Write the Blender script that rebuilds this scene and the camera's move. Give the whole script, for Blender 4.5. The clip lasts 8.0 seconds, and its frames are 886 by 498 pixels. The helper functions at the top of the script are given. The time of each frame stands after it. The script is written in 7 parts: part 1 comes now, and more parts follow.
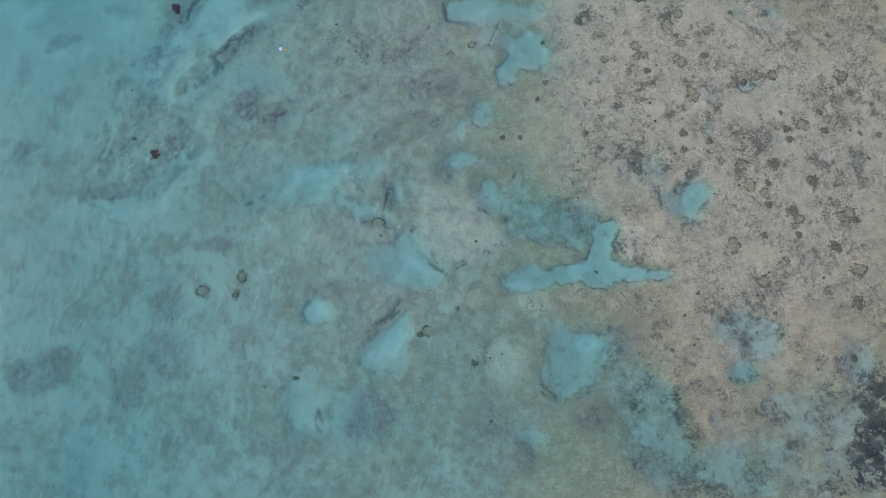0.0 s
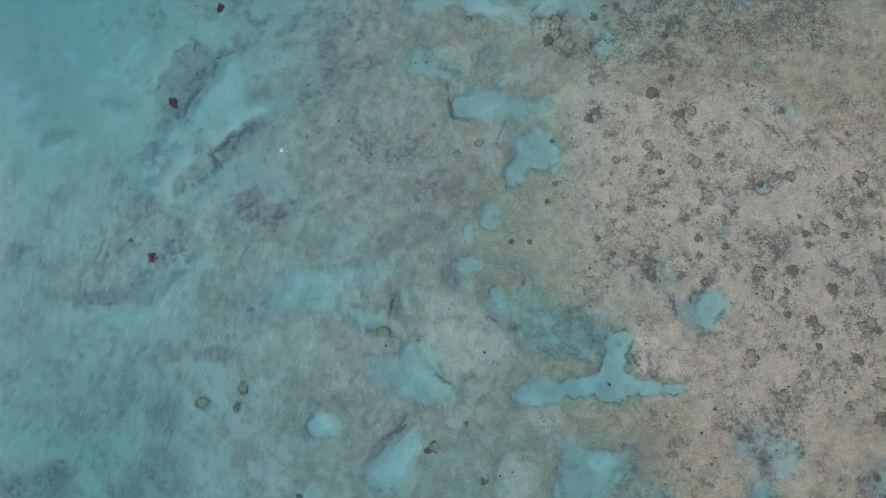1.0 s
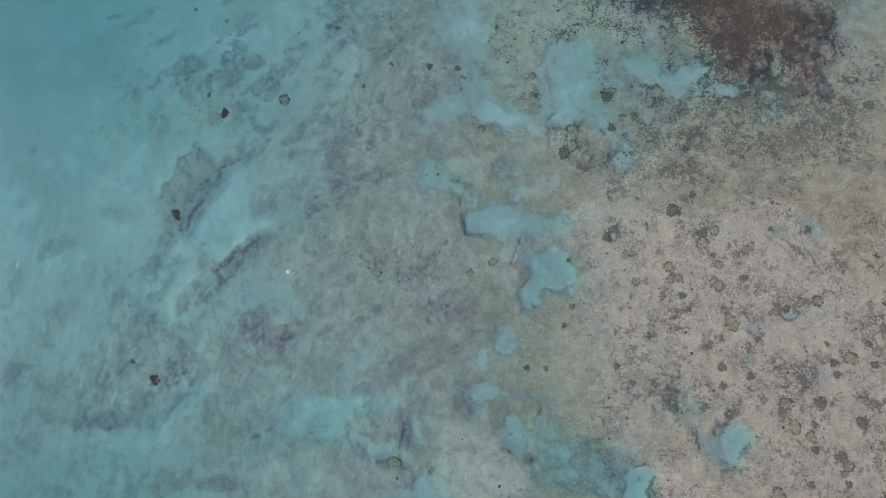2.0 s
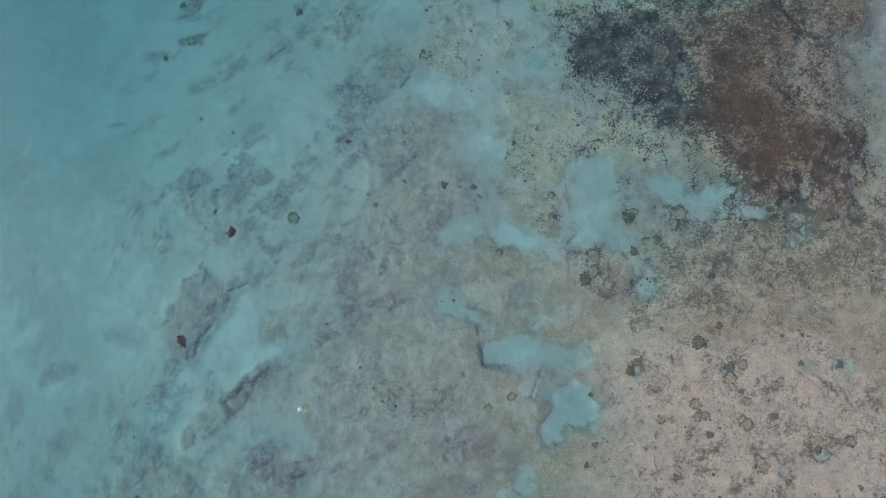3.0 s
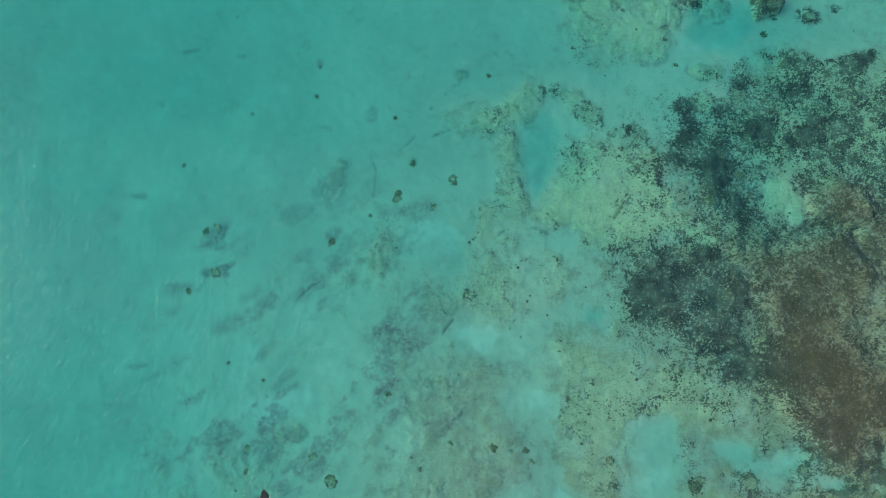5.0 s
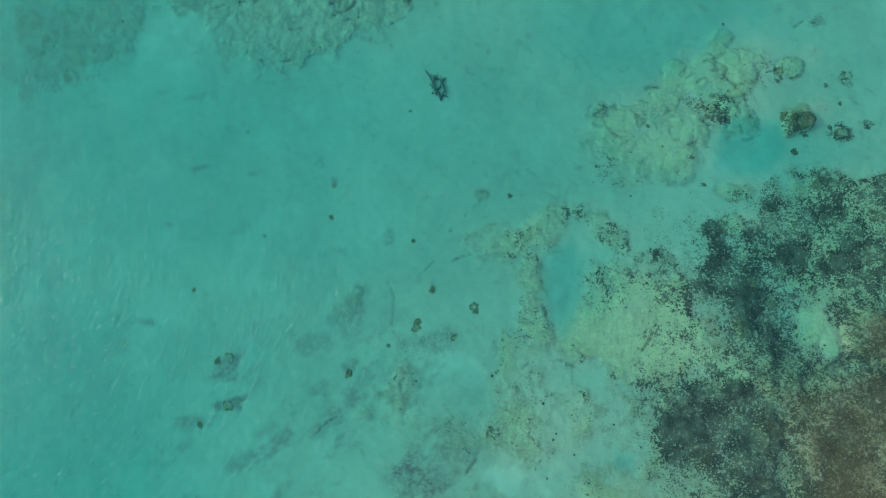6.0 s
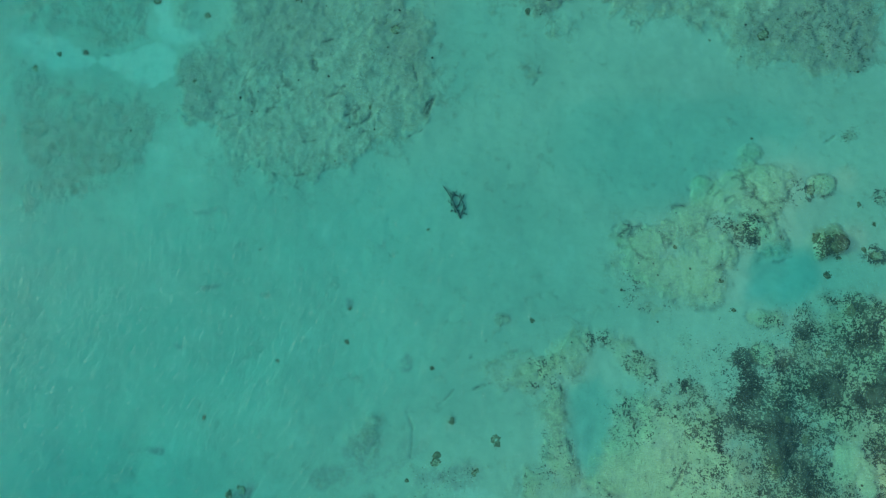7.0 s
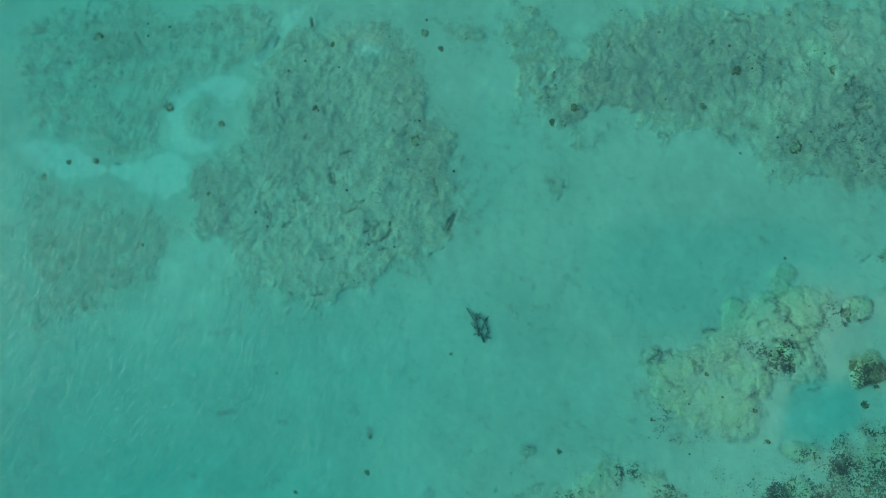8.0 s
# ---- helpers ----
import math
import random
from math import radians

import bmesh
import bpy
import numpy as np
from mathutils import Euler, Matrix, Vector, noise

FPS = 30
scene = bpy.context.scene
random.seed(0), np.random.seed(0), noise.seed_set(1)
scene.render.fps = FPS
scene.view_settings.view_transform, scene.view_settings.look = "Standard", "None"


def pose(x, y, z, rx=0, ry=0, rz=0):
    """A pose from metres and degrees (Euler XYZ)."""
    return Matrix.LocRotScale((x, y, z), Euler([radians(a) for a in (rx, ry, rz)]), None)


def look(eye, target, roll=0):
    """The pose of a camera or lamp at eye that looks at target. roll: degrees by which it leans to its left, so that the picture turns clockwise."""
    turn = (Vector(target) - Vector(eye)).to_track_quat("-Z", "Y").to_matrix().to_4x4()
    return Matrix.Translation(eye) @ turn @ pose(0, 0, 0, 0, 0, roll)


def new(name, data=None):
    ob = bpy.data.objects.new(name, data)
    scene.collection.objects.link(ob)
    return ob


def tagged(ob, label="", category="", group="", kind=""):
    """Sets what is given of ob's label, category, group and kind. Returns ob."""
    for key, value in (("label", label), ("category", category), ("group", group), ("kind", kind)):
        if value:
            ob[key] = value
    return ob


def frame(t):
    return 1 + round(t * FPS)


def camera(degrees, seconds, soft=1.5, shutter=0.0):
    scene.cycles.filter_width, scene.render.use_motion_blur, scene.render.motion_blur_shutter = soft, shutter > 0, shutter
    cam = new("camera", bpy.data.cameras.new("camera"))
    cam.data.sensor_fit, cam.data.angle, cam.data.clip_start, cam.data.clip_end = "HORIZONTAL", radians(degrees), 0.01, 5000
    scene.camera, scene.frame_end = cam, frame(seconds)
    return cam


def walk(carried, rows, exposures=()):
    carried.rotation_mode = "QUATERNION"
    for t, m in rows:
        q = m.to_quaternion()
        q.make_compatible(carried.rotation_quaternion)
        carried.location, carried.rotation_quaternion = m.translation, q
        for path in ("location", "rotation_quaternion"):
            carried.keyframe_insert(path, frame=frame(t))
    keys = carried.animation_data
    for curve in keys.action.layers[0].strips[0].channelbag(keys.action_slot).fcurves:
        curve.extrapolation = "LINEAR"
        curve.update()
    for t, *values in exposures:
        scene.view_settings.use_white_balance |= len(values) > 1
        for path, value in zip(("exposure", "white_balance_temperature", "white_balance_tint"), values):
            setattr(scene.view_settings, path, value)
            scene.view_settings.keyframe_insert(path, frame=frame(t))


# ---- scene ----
cam = camera(93.2, 8.0, soft=1.1)
# a drone at a steady height over a lagoon; the water's surface is at z = 0
PATH = [
    (0, (0.057, 1.282, 40.096), (0.06, 1.51, 38.11), -7.6),
    (0.5, (0.559, 6.492, 40.052), (0.561, 6.716, 38.064), -7.9),
    (1, (0.982, 12.081, 39.954), (0.983, 12.304, 37.967), -8.4),
    (1.5, (1.339, 17.851, 39.839), (1.338, 18.082, 37.852), -8.9),
    (1.7, (1.466, 20.351, 39.815), (1.464, 20.578, 37.827), -9.1),
    (2.8, (1.973, 34.335, 39.655), (1.97, 34.557, 37.668), -9.7),
    (3, (2.008, 36.932, 39.622), (2.005, 37.152, 37.634), -9.6),
    (3.5, (2.058, 43.372, 39.575), (2.052, 43.59, 37.587), -10.4),
    (4, (1.994, 49.767, 39.486), (1.986, 49.98, 37.498), -11.5),
    (4.5, (1.706, 56.037, 39.406), (1.701, 56.255, 37.418), -10.6),
    (4.7, (1.617, 58.569, 39.351), (1.612, 58.786, 37.362), -10.7),
    (5.8, (1.465, 72.883, 39.079), (1.465, 73.096, 37.091), -9.6),
    (6, (1.56, 75.5, 39.072), (1.561, 75.712, 37.083), -9.6),
    (6.5, (1.787, 81.69, 38.997), (1.783, 81.912, 37.009), -10.7),
    (7, (1.777, 87.819, 38.91), (1.778, 88.04, 36.922), -9.6),
    (7.5, (1.738, 93.974, 38.923), (1.739, 94.195, 36.935), -9.8),
    (8, (1.71, 100.131, 38.915), (1.709, 100.353, 36.927), -10.2),
]
EXPOSURES = [
    (0.0, 0.01, 7650, 22),
    (1.5, 0.00, 7900, 26),
    (3.0, 0.00, 8100, 32),
    (3.5, 0.06, 8000, 21),
    (4.0, 0.10, 7950, -1),
    (4.5, 0.19, 8050, -19),
    (6.0, 0.24, 8850, -29),
    (8.0, 0.24, 8950, -31),
]
walk(cam, [(t, look(eye, target, roll)) for t, eye, target, roll in PATH], EXPOSURES)

# ---- sky and sun: hazy daylight, a veiled, cool sun low on the side of the open lagoon ----
SUN_HEIGHT, SUN_FROM = 25.0, 167.0      # degrees up, and compass angle counted from +x
world = bpy.data.worlds.new("sky")
scene.world = world
world.use_nodes = True
wn = world.node_tree.nodes
sky = wn.new("ShaderNodeTexSky")
sky.sky_type = "NISHITA"
sky.sun_disc = False
sky.sun_elevation = radians(SUN_HEIGHT)
sky.sun_rotation = radians(90 - SUN_FROM)
sky.dust_density = 1.0
sky.ozone_density = 2.5
wn["Background"].inputs["Strength"].default_value = 0.300
world.node_tree.links.new(sky.outputs["Color"], wn["Background"].inputs["Color"])
lamp = bpy.data.lights.new("sun", "SUN")
lamp.energy, lamp.angle, lamp.color = 1.3, radians(2.2), (0.66, 0.87, 1.0)
sun = new("sun", lamp)
a, e = radians(SUN_FROM), radians(SUN_HEIGHT)
sun.matrix_world = look((60 * math.cos(a) * math.cos(e), 50 + 60 * math.sin(a) * math.cos(e), 60 * math.sin(e)), (0, 50, 0))


# ---- materials ----
class Nodes:
    """A short way to write a node material."""

    def __init__(self, name):
        self.mat = bpy.data.materials.new(name)
        self.mat.use_nodes = True
        self.tree = self.mat.node_tree
        self.bsdf = self.tree.nodes["Principled BSDF"]
        self.out = self.tree.nodes["Material Output"]

    def add(self, kind):
        return self.tree.nodes.new("ShaderNode" + kind)

    def attribute(self, name):
        node = self.add("Attribute")
        node.attribute_name = name
        return node

    def join(self, a, b):
        self.tree.links.new(a, b)

    def put(self, socket, value):
        if isinstance(value, (int, float)):
            socket.default_value = value
        elif isinstance(value, tuple):
            socket.default_value = value if len(value) != 3 or socket.type == "VECTOR" else (*value, 1.0)
        else:
            self.join(value, socket)

    def math(self, op, a, b=0.0, c=0.0, clamp=False):
        node = self.add("Math")
        node.operation, node.use_clamp = op, clamp
        for socket, value in zip(node.inputs, (a, b, c)):
            self.put(socket, value)
        return node.outputs[0]

    def place(self, scale=(1, 1, 1), turn=0.0):
        geo = self.add("NewGeometry")
        mapping = self.add("Mapping")
        mapping.inputs["Scale"].default_value = scale
        mapping.inputs["Rotation"].default_value = (0, 0, radians(turn))
        self.join(geo.outputs["Position"], mapping.inputs["Vector"])
        return mapping.outputs[0]

    def stretched(self, scale, turn):
        """A place turned first and stretched after, for waves that run one way."""
        mapping = self.add("Mapping")
        mapping.inputs["Scale"].default_value = scale
        self.join(self.place((1, 1, 1), -turn), mapping.inputs["Vector"])
        return mapping.outputs[0]

    def noise(self, where, scale, detail=4.0, rough=0.55, twist=0.0):
        node = self.add("TexNoise")
        self.join(where, node.inputs["Vector"])
        for key, value in (("Scale", scale), ("Detail", detail), ("Roughness", rough), ("Distortion", twist)):
            node.inputs[key].default_value = value
        return node.outputs["Fac"]

    def step(self, value, low, high, to0=0.0, to1=1.0):
        node = self.add("MapRange")
        node.interpolation_type = "SMOOTHSTEP"
        for key, v in (("Value", value), ("From Min", low), ("From Max", high), ("To Min", to0), ("To Max", to1)):
            self.put(node.inputs[key], v)
        return node.outputs["Result"]

    def mix(self, fac, a, b, blend="MIX"):
        node = self.add("Mix")
        node.data_type, node.blend_type = "RGBA", blend
        self.put(node.inputs["Factor"], fac)
        self.put(node.inputs[6], a)
        self.put(node.inputs[7], b)
        return node.outputs[2]

    def bump(self, height, strength, distance):
        node = self.add("Bump")
        node.inputs["Strength"].default_value = strength
        node.inputs["Distance"].default_value = distance
        self.join(height, node.inputs["Height"])
        return node.outputs["Normal"]


SAND, PALE, HARD_A, HARD_B = (0.53, 0.485, 0.365), (0.69, 0.575, 0.41), (0.612, 0.468, 0.296), (0.470, 0.349, 0.220)
WEED, DARK, BROWN, CREVICE_SHADE = (0.250, 0.160, 0.160), (0.056, 0.044, 0.044), (0.164, 0.099, 0.059), (0.085, 0.070, 0.066)


def seabed_material():
    n = Nodes("seabed_sand_and_coral_rock")
    p = n.place()
    cover = n.attribute("cover")
    growth = n.attribute("growth")
    c = n.add("SeparateColor")
    n.join(cover.outputs["Color"], c.inputs[0])
    g = n.add("SeparateColor")
    n.join(growth.outputs["Color"], g.inputs[0])
    sand, pale, weed, reef = c.outputs[0], c.outputs[1], c.outputs[2], cover.outputs["Alpha"]
    speck, brown, crevice_shade = g.outputs[0], g.outputs[1], g.outputs[2]
    shoal = n.attribute("shoal").outputs["Fac"]
    broad, mid = n.noise(p, 0.12, 5), n.noise(p, 0.9, 6, 0.6)
    fine, grain = n.noise(p, 3.2, 5, 0.65), n.noise(p, 9.0, 4, 0.7)
    dots = n.noise(p, 6.6, 2, 0.6, 0.25)
    # hard bottom of coral rock, mottled
    hard = n.mix(n.step(n.math("ADD", n.math("MULTIPLY", mid, 0.6), n.math("MULTIPLY", fine, 0.4)), 0.36, 0.64), HARD_B, HARD_A)
    hard = n.mix(n.step(shoal, 0.0, 0.50), n.mix(n.step(mid, 0.36, 0.64), (0.436, 0.347, 0.246), (0.556, 0.466, 0.330)), hard)
    hard = n.mix(n.math("MULTIPLY", reef, n.step(n.math("ADD", n.math("MULTIPLY", fine, 0.55), n.math("MULTIPLY", mid, 0.45)), 0.34, 0.60, 0.25, 0.90), clamp=True), hard, (0.60, 0.495, 0.375))
    paled = n.math("MULTIPLY", pale, n.step(n.math("ADD", n.math("MULTIPLY", fine, 0.5), n.math("MULTIPLY", grain, 0.5)), 0.24, 0.46), clamp=True)
    col = n.mix(paled, hard, n.mix(growth.outputs["Alpha"], PALE, (0.605, 0.562, 0.355)))
    # loose sand with a ragged margin
    sandy = n.step(n.math("ADD", sand, n.math("ADD", n.math("MULTIPLY", n.math("SUBTRACT", mid, 0.5), 1.5), n.math("MULTIPLY", n.math("SUBTRACT", fine, 0.5), 0.7))), -0.02, 1.02)
    sandcol = n.mix(n.step(broad, 0.35, 0.65), SAND, (0.475, 0.435, 0.33))
    sandcol = n.mix(n.step(sand, 1.05, 1.5), sandcol, (0.62, 0.575, 0.45))
    sandcol = n.mix(n.step(grain, 0.62, 0.75, 0.0, 0.35), sandcol, HARD_B)
    col = n.mix(sandy, col, sandcol)
    # soft weed
    weedy = n.math("MULTIPLY", weed, n.step(n.math("ADD", n.math("MULTIPLY", mid, 0.5), n.math("MULTIPLY", fine, 0.5)), 0.36, 0.60), clamp=True)
    col = n.mix(weedy, col, WEED)
    # algal turf
    turf = n.math("MULTIPLY", brown, n.step(fine, 0.25, 0.6), clamp=True)
    col = n.mix(turf, col, n.mix(n.step(grain, 0.45, 0.68), BROWN, (0.25, 0.16, 0.095)))
    # crusts that follow the rims of old coral, and a dark broken line where rock meets sand
    c1 = n.step(n.math("ABSOLUTE", n.math("SUBTRACT", n.noise(p, 0.50, 5, 0.62, 0.6), 0.5)), 0.0, 0.030, 1.0, 0.0)
    c2 = n.step(n.math("ABSOLUTE", n.math("SUBTRACT", n.noise(p, 1.25, 4, 0.6, 0.5), 0.53)), 0.0, 0.040, 1.0, 0.0)
    where = n.step(n.noise(p, 0.22, 3, 0.6), 0.38, 0.56)
    crust = n.math("MULTIPLY", n.math("MAXIMUM", c1, n.math("MULTIPLY", c2, 0.8)), where)
    crust = n.math("MULTIPLY", crust, n.math("SUBTRACT", 1.0, n.math("MULTIPLY", sand, 0.95), clamp=True), clamp=True)
    rim = n.math("MULTIPLY", n.math("MULTIPLY", sandy, n.math("SUBTRACT", 1.0, sandy)), n.step(n.noise(p, 0.35, 4, 0.6), 0.42, 0.58, 0.0, 4.0), clamp=True)
    edge = n.math("MULTIPLY", n.math("MAXIMUM", crust, rim), n.math("MULTIPLY_ADD", shoal, 0.75, 0.25))
    col = n.mix(n.math("MULTIPLY", edge, n.step(fine, 0.38, 0.56, 0.0, 0.80)), col, (0.20, 0.145, 0.115))
    # dark turf between, then dark coral growth in clumps and dots
    stipple = n.step(n.math("ADD", n.math("MULTIPLY", n.noise(p, 10.0, 3, 0.7), 0.65), n.math("MULTIPLY", mid, 0.35)), 0.54, 0.64, 0.0, n.math("MULTIPLY_ADD", shoal, 0.30, 0.04))
    col = n.mix(n.math("MULTIPLY", n.math("MULTIPLY", stipple, n.math("SUBTRACT", 1.0, n.math("MULTIPLY", reef, 0.75), clamp=True)), n.math("SUBTRACT", 1.0, sandy, clamp=True)), col, (0.15, 0.12, 0.105))
    under = n.math("MULTIPLY", n.math("MULTIPLY", n.step(speck, 0.55, 1.20, 0.0, n.math("MULTIPLY_ADD", brown, 0.26, 0.34)), n.math("MULTIPLY_ADD", growth.outputs["Alpha"], 0.85, 0.15)), n.step(n.math("ADD", n.math("MULTIPLY", grain, 0.5), n.math("MULTIPLY", fine, 0.5)), 0.32, 0.50), clamp=True)
    col = n.mix(under, col, n.mix(brown, (0.088, 0.070, 0.068), (0.108, 0.082, 0.055)))
    clumps, tufts = n.noise(p, 3.6, 3, 0.6, 0.3), n.noise(p, 1.7, 4, 0.62, 0.2)
    bits = n.math("ADD", n.math("ADD", n.math("MULTIPLY", clumps, 0.38), n.math("MULTIPLY", tufts, 0.20)), n.math("MULTIPLY", dots, 0.42))
    bits = n.math("ADD", bits, n.math("MULTIPLY", edge, 0.11))
    limit = n.math("SUBTRACT", 0.675, n.math("MULTIPLY", n.math("POWER", speck, 0.7), 0.225))
    grown = n.step(n.math("SUBTRACT", bits, limit), -0.016, 0.024)
    holes = n.step(n.noise(p, 13.0, 2, 0.6), 0.50, 0.64, 0.98, 0.72)
    col = n.mix(n.math("MULTIPLY", n.math("MULTIPLY", n.math("MULTIPLY", grown, holes), n.step(speck, 0.15, 0.75, 0.72, 1.0)), n.math("MULTIPLY_ADD", growth.outputs["Alpha"], 0.30, n.step(n.noise(p, 0.7, 4, 0.6), 0.35, 0.62, 0.40, 0.68))), col, n.mix(brown, n.mix(growth.outputs["Alpha"], n.mix(n.step(mid, 0.4, 0.6), (0.125, 0.092, 0.058), (0.11, 0.092, 0.060)), DARK), (0.108, 0.075, 0.048)))
    # shade inside crevices and creases, painted as a dark colour over the rock
    col = n.mix(n.math("MULTIPLY", n.math("MULTIPLY", crevice_shade, 0.8), n.step(fine, 0.3, 0.55)), col, CREVICE_SHADE)
    # fine variation over all of it
    col = n.mix(n.math("MULTIPLY", n.math("SUBTRACT", 0.42, n.math("MULTIPLY", sandy, 0.30)), n.math("MULTIPLY_ADD", shoal, 0.4, 0.6)), col, n.mix(n.step(n.noise(p, 0.8, 8, 0.72), 0.3, 0.7), (0.55, 0.55, 0.55), (1.35, 1.33, 1.3)), "MULTIPLY")
    col = n.mix(n.math("SUBTRACT", 0.24, n.math("MULTIPLY", sandy, 0.19)), col, n.mix(n.step(n.noise(p, 15.0, 3, 0.6), 0.36, 0.64), (0.72, 0.71, 0.70), (1.22, 1.22, 1.21)), "MULTIPLY")
    n.put(n.bsdf.inputs["Base Color"], col)
    n.bsdf.inputs["Roughness"].default_value = 0.95
    n.bsdf.inputs["Specular IOR Level"].default_value = 0.1
    rough = n.math("ADD", n.math("MULTIPLY", fine, 0.6), n.math("MULTIPLY", grain, 0.4))
    n.join(n.bump(n.math("MULTIPLY", rough, n.math("SUBTRACT", 1.15, sandy)), 0.9, 0.25), n.bsdf.inputs["Normal"])
    return n.mat


def water_material():
    """Clear lagoon water: what passes through it is tinted by the depth beneath, and its ripples mirror the sky."""
    n = Nodes("lagoon_water")
    n.tree.nodes.remove(n.bsdf)
    depth = n.attribute("depth")
    tint = n.add("CombineColor")
    for socket, k in zip(tint.inputs, WATER_DIMS):
        n.put(socket, n.math("POWER", math.exp(-k), depth.outputs["Fac"]))
    clear = n.add("BsdfTransparent")
    n.join(tint.outputs[0], clear.inputs["Color"])
    p = n.stretched((0.42, 1.0, 1.0), 57)
    q = n.stretched((0.65, 1.0, 1.0), 78)
    waves = n.math("ABSOLUTE", n.math("SUBTRACT", n.noise(p, 1.7, 2, 0.5, 0.3), 0.5))
    chop = n.math("ABSOLUTE", n.math("SUBTRACT", n.noise(q, 3.8, 2, 0.5), 0.5))
    swell = n.math("ADD", n.math("MULTIPLY", waves, -1.0), n.math("MULTIPLY", chop, -0.42))
    normal = n.bump(swell, 1.0, 0.33)
    gloss = n.add("BsdfGlossy")
    gloss.inputs["Roughness"].default_value = 0.21
    n.join(normal, gloss.inputs["Normal"])
    facing = n.add("LayerWeight")
    facing.inputs["Blend"].default_value = 0.5
    mirror = n.math("MULTIPLY_ADD", n.math("POWER", facing.outputs["Facing"], 5.0), 0.98, 0.017)
    both = n.add("MixShader")
    n.join(mirror, both.inputs[0])
    n.join(clear.outputs[0], both.inputs[1])
    n.join(gloss.outputs[0], both.inputs[2])
    n.join(both.outputs[0], n.out.inputs["Surface"])
    return n.mat


def growth_material(name, low, high, spots=6.0):
    n = Nodes(name)
    p = n.place()
    info = n.add("ObjectInfo")
    f = n.noise(p, spots, 6, 0.7)
    col = n.mix(n.step(f, 0.40, 0.66), low, high)
    col = n.mix(n.math("MULTIPLY", info.outputs["Random"], 0.35), col, high)
    n.put(n.bsdf.inputs["Base Color"], col)
    n.bsdf.inputs["Roughness"].default_value = 0.95
    n.bsdf.inputs["Specular IOR Level"].default_value = 0.1
    n.join(n.bump(f, 0.8, 0.12), n.bsdf.inputs["Normal"])
    return n.mat


def plain_material(name, colour, rough, vary=0.25, scale=14.0):
    n = Nodes(name)
    f = n.noise(n.place(), scale, 5, 0.6)
    low = tuple(v * (1 - vary) for v in colour)
    n.put(n.bsdf.inputs["Base Color"], n.mix(n.step(f, 0.35, 0.65), low, colour))
    n.bsdf.inputs["Roughness"].default_value = rough
    return n.mat


WATER_DIMS = (0.31, 0.064, 0.039)     # how fast a metre of it takes red, green and blue
SEABED, WATER = seabed_material(), water_material()
CORAL_DARK = growth_material("dark_coral", (0.105, 0.082, 0.052), (0.34, 0.265, 0.170), 7.0)
CORAL_DEAD = growth_material("dead_coral_top", (0.24, 0.19, 0.12), (0.52, 0.415, 0.265), 5.0)
CORAL_RED = growth_material("red_brown_coral", (0.15, 0.034, 0.034), (0.27, 0.080, 0.066))
RUBBLE = growth_material("coral_rubble", (0.085, 0.066, 0.052), (0.24, 0.185, 0.14), 9.0)
WHITE, YELLOW = plain_material("white_buoy_plastic", (0.82, 0.82, 0.80), 0.4, 0.08), plain_material("yellow_float_plastic", (0.80, 0.55, 0.06), 0.4, 0.15)
ROPE, WOOD = plain_material("weathered_rope", (0.30, 0.27, 0.20), 0.9), plain_material("waterlogged_wood", (0.19, 0.165, 0.14), 0.9, 0.4)


# ---- the seabed: one sheet, fine under the flight and wide beyond it ----
def hash2(ix, iy, seed):
    h = (ix.astype(np.int64) * 374761393 + iy.astype(np.int64) * 668265263 + seed * 974634777) & 0xFFFFFFFF
    h = ((h ^ (h >> 13)) * 1274126177) & 0xFFFFFFFF
    return ((h ^ (h >> 16)) & 0xFFFFFF) / float(0xFFFFFF)


def value_noise(x, y, size, seed):
    u, v = x / size, y / size
    iu, iv = np.floor(u), np.floor(v)
    fu, fv = u - iu, v - iv
    fu, fv = fu * fu * fu * (fu * (fu * 6 - 15) + 10), fv * fv * fv * (fv * (fv * 6 - 15) + 10)
    a0, a1 = hash2(iu, iv, seed), hash2(iu + 1, iv, seed)
    b0, b1 = hash2(iu, iv + 1, seed), hash2(iu + 1, iv + 1, seed)
    return (a0 * (1 - fu) + a1 * fu) * (1 - fv) + (b0 * (1 - fu) + b1 * fu) * fv


def fbm(x, y, size, seed, octaves=4, fall=0.5):
    """Rough ground noise round zero, about -1 to 1."""
    total, weight, norm = 0.0, 1.0, 0.0
    for k in range(octaves):
        total = total + weight * (value_noise(x + 17.3 * k, y - 9.1 * k, size / 2 ** k, seed + k) * 2 - 1)
        norm += weight
        weight *= fall
    return total / norm * 1.6


def axis(low, high, step, far):
    inner = np.arange(low, high + step / 2, step)
    out = step * 1.35 ** np.arange(1, 30)
    grow = np.cumsum(out)
    grow = grow[grow < far]
    return np.concatenate([low - grow[::-1], inner, high + grow])


XS, YS = axis(-52, 56, 0.15, 2600), axis(-30, 144, 0.15, 2600)
GX, GY = np.meshgrid(XS, YS)
LUMPS = fbm(GX, GY, 7.0, 81, 5, 0.62)
ROUGH = fbm(GX, GY, 1.6, 91, 4, 0.6)
WARP_X = 0.9 * fbm(GX, GY, 4.5, 11, 3) + 0.5 * fbm(GX, GY, 1.5, 21, 3, 0.65)
WARP_Y = 0.9 * fbm(GX, GY, 4.5, 31, 3) + 0.5 * fbm(GX, GY, 1.5, 41, 3, 0.65)
RAGGED = fbm(GX, GY, 3.6, 201, 5, 0.68)
BLURRED = fbm(GX, GY, 5.0, 211, 2)


def smooth(v, low, high):
    t = np.clip((v - low) / (high - low), 0, 1)
    return t * t * (3 - 2 * t)


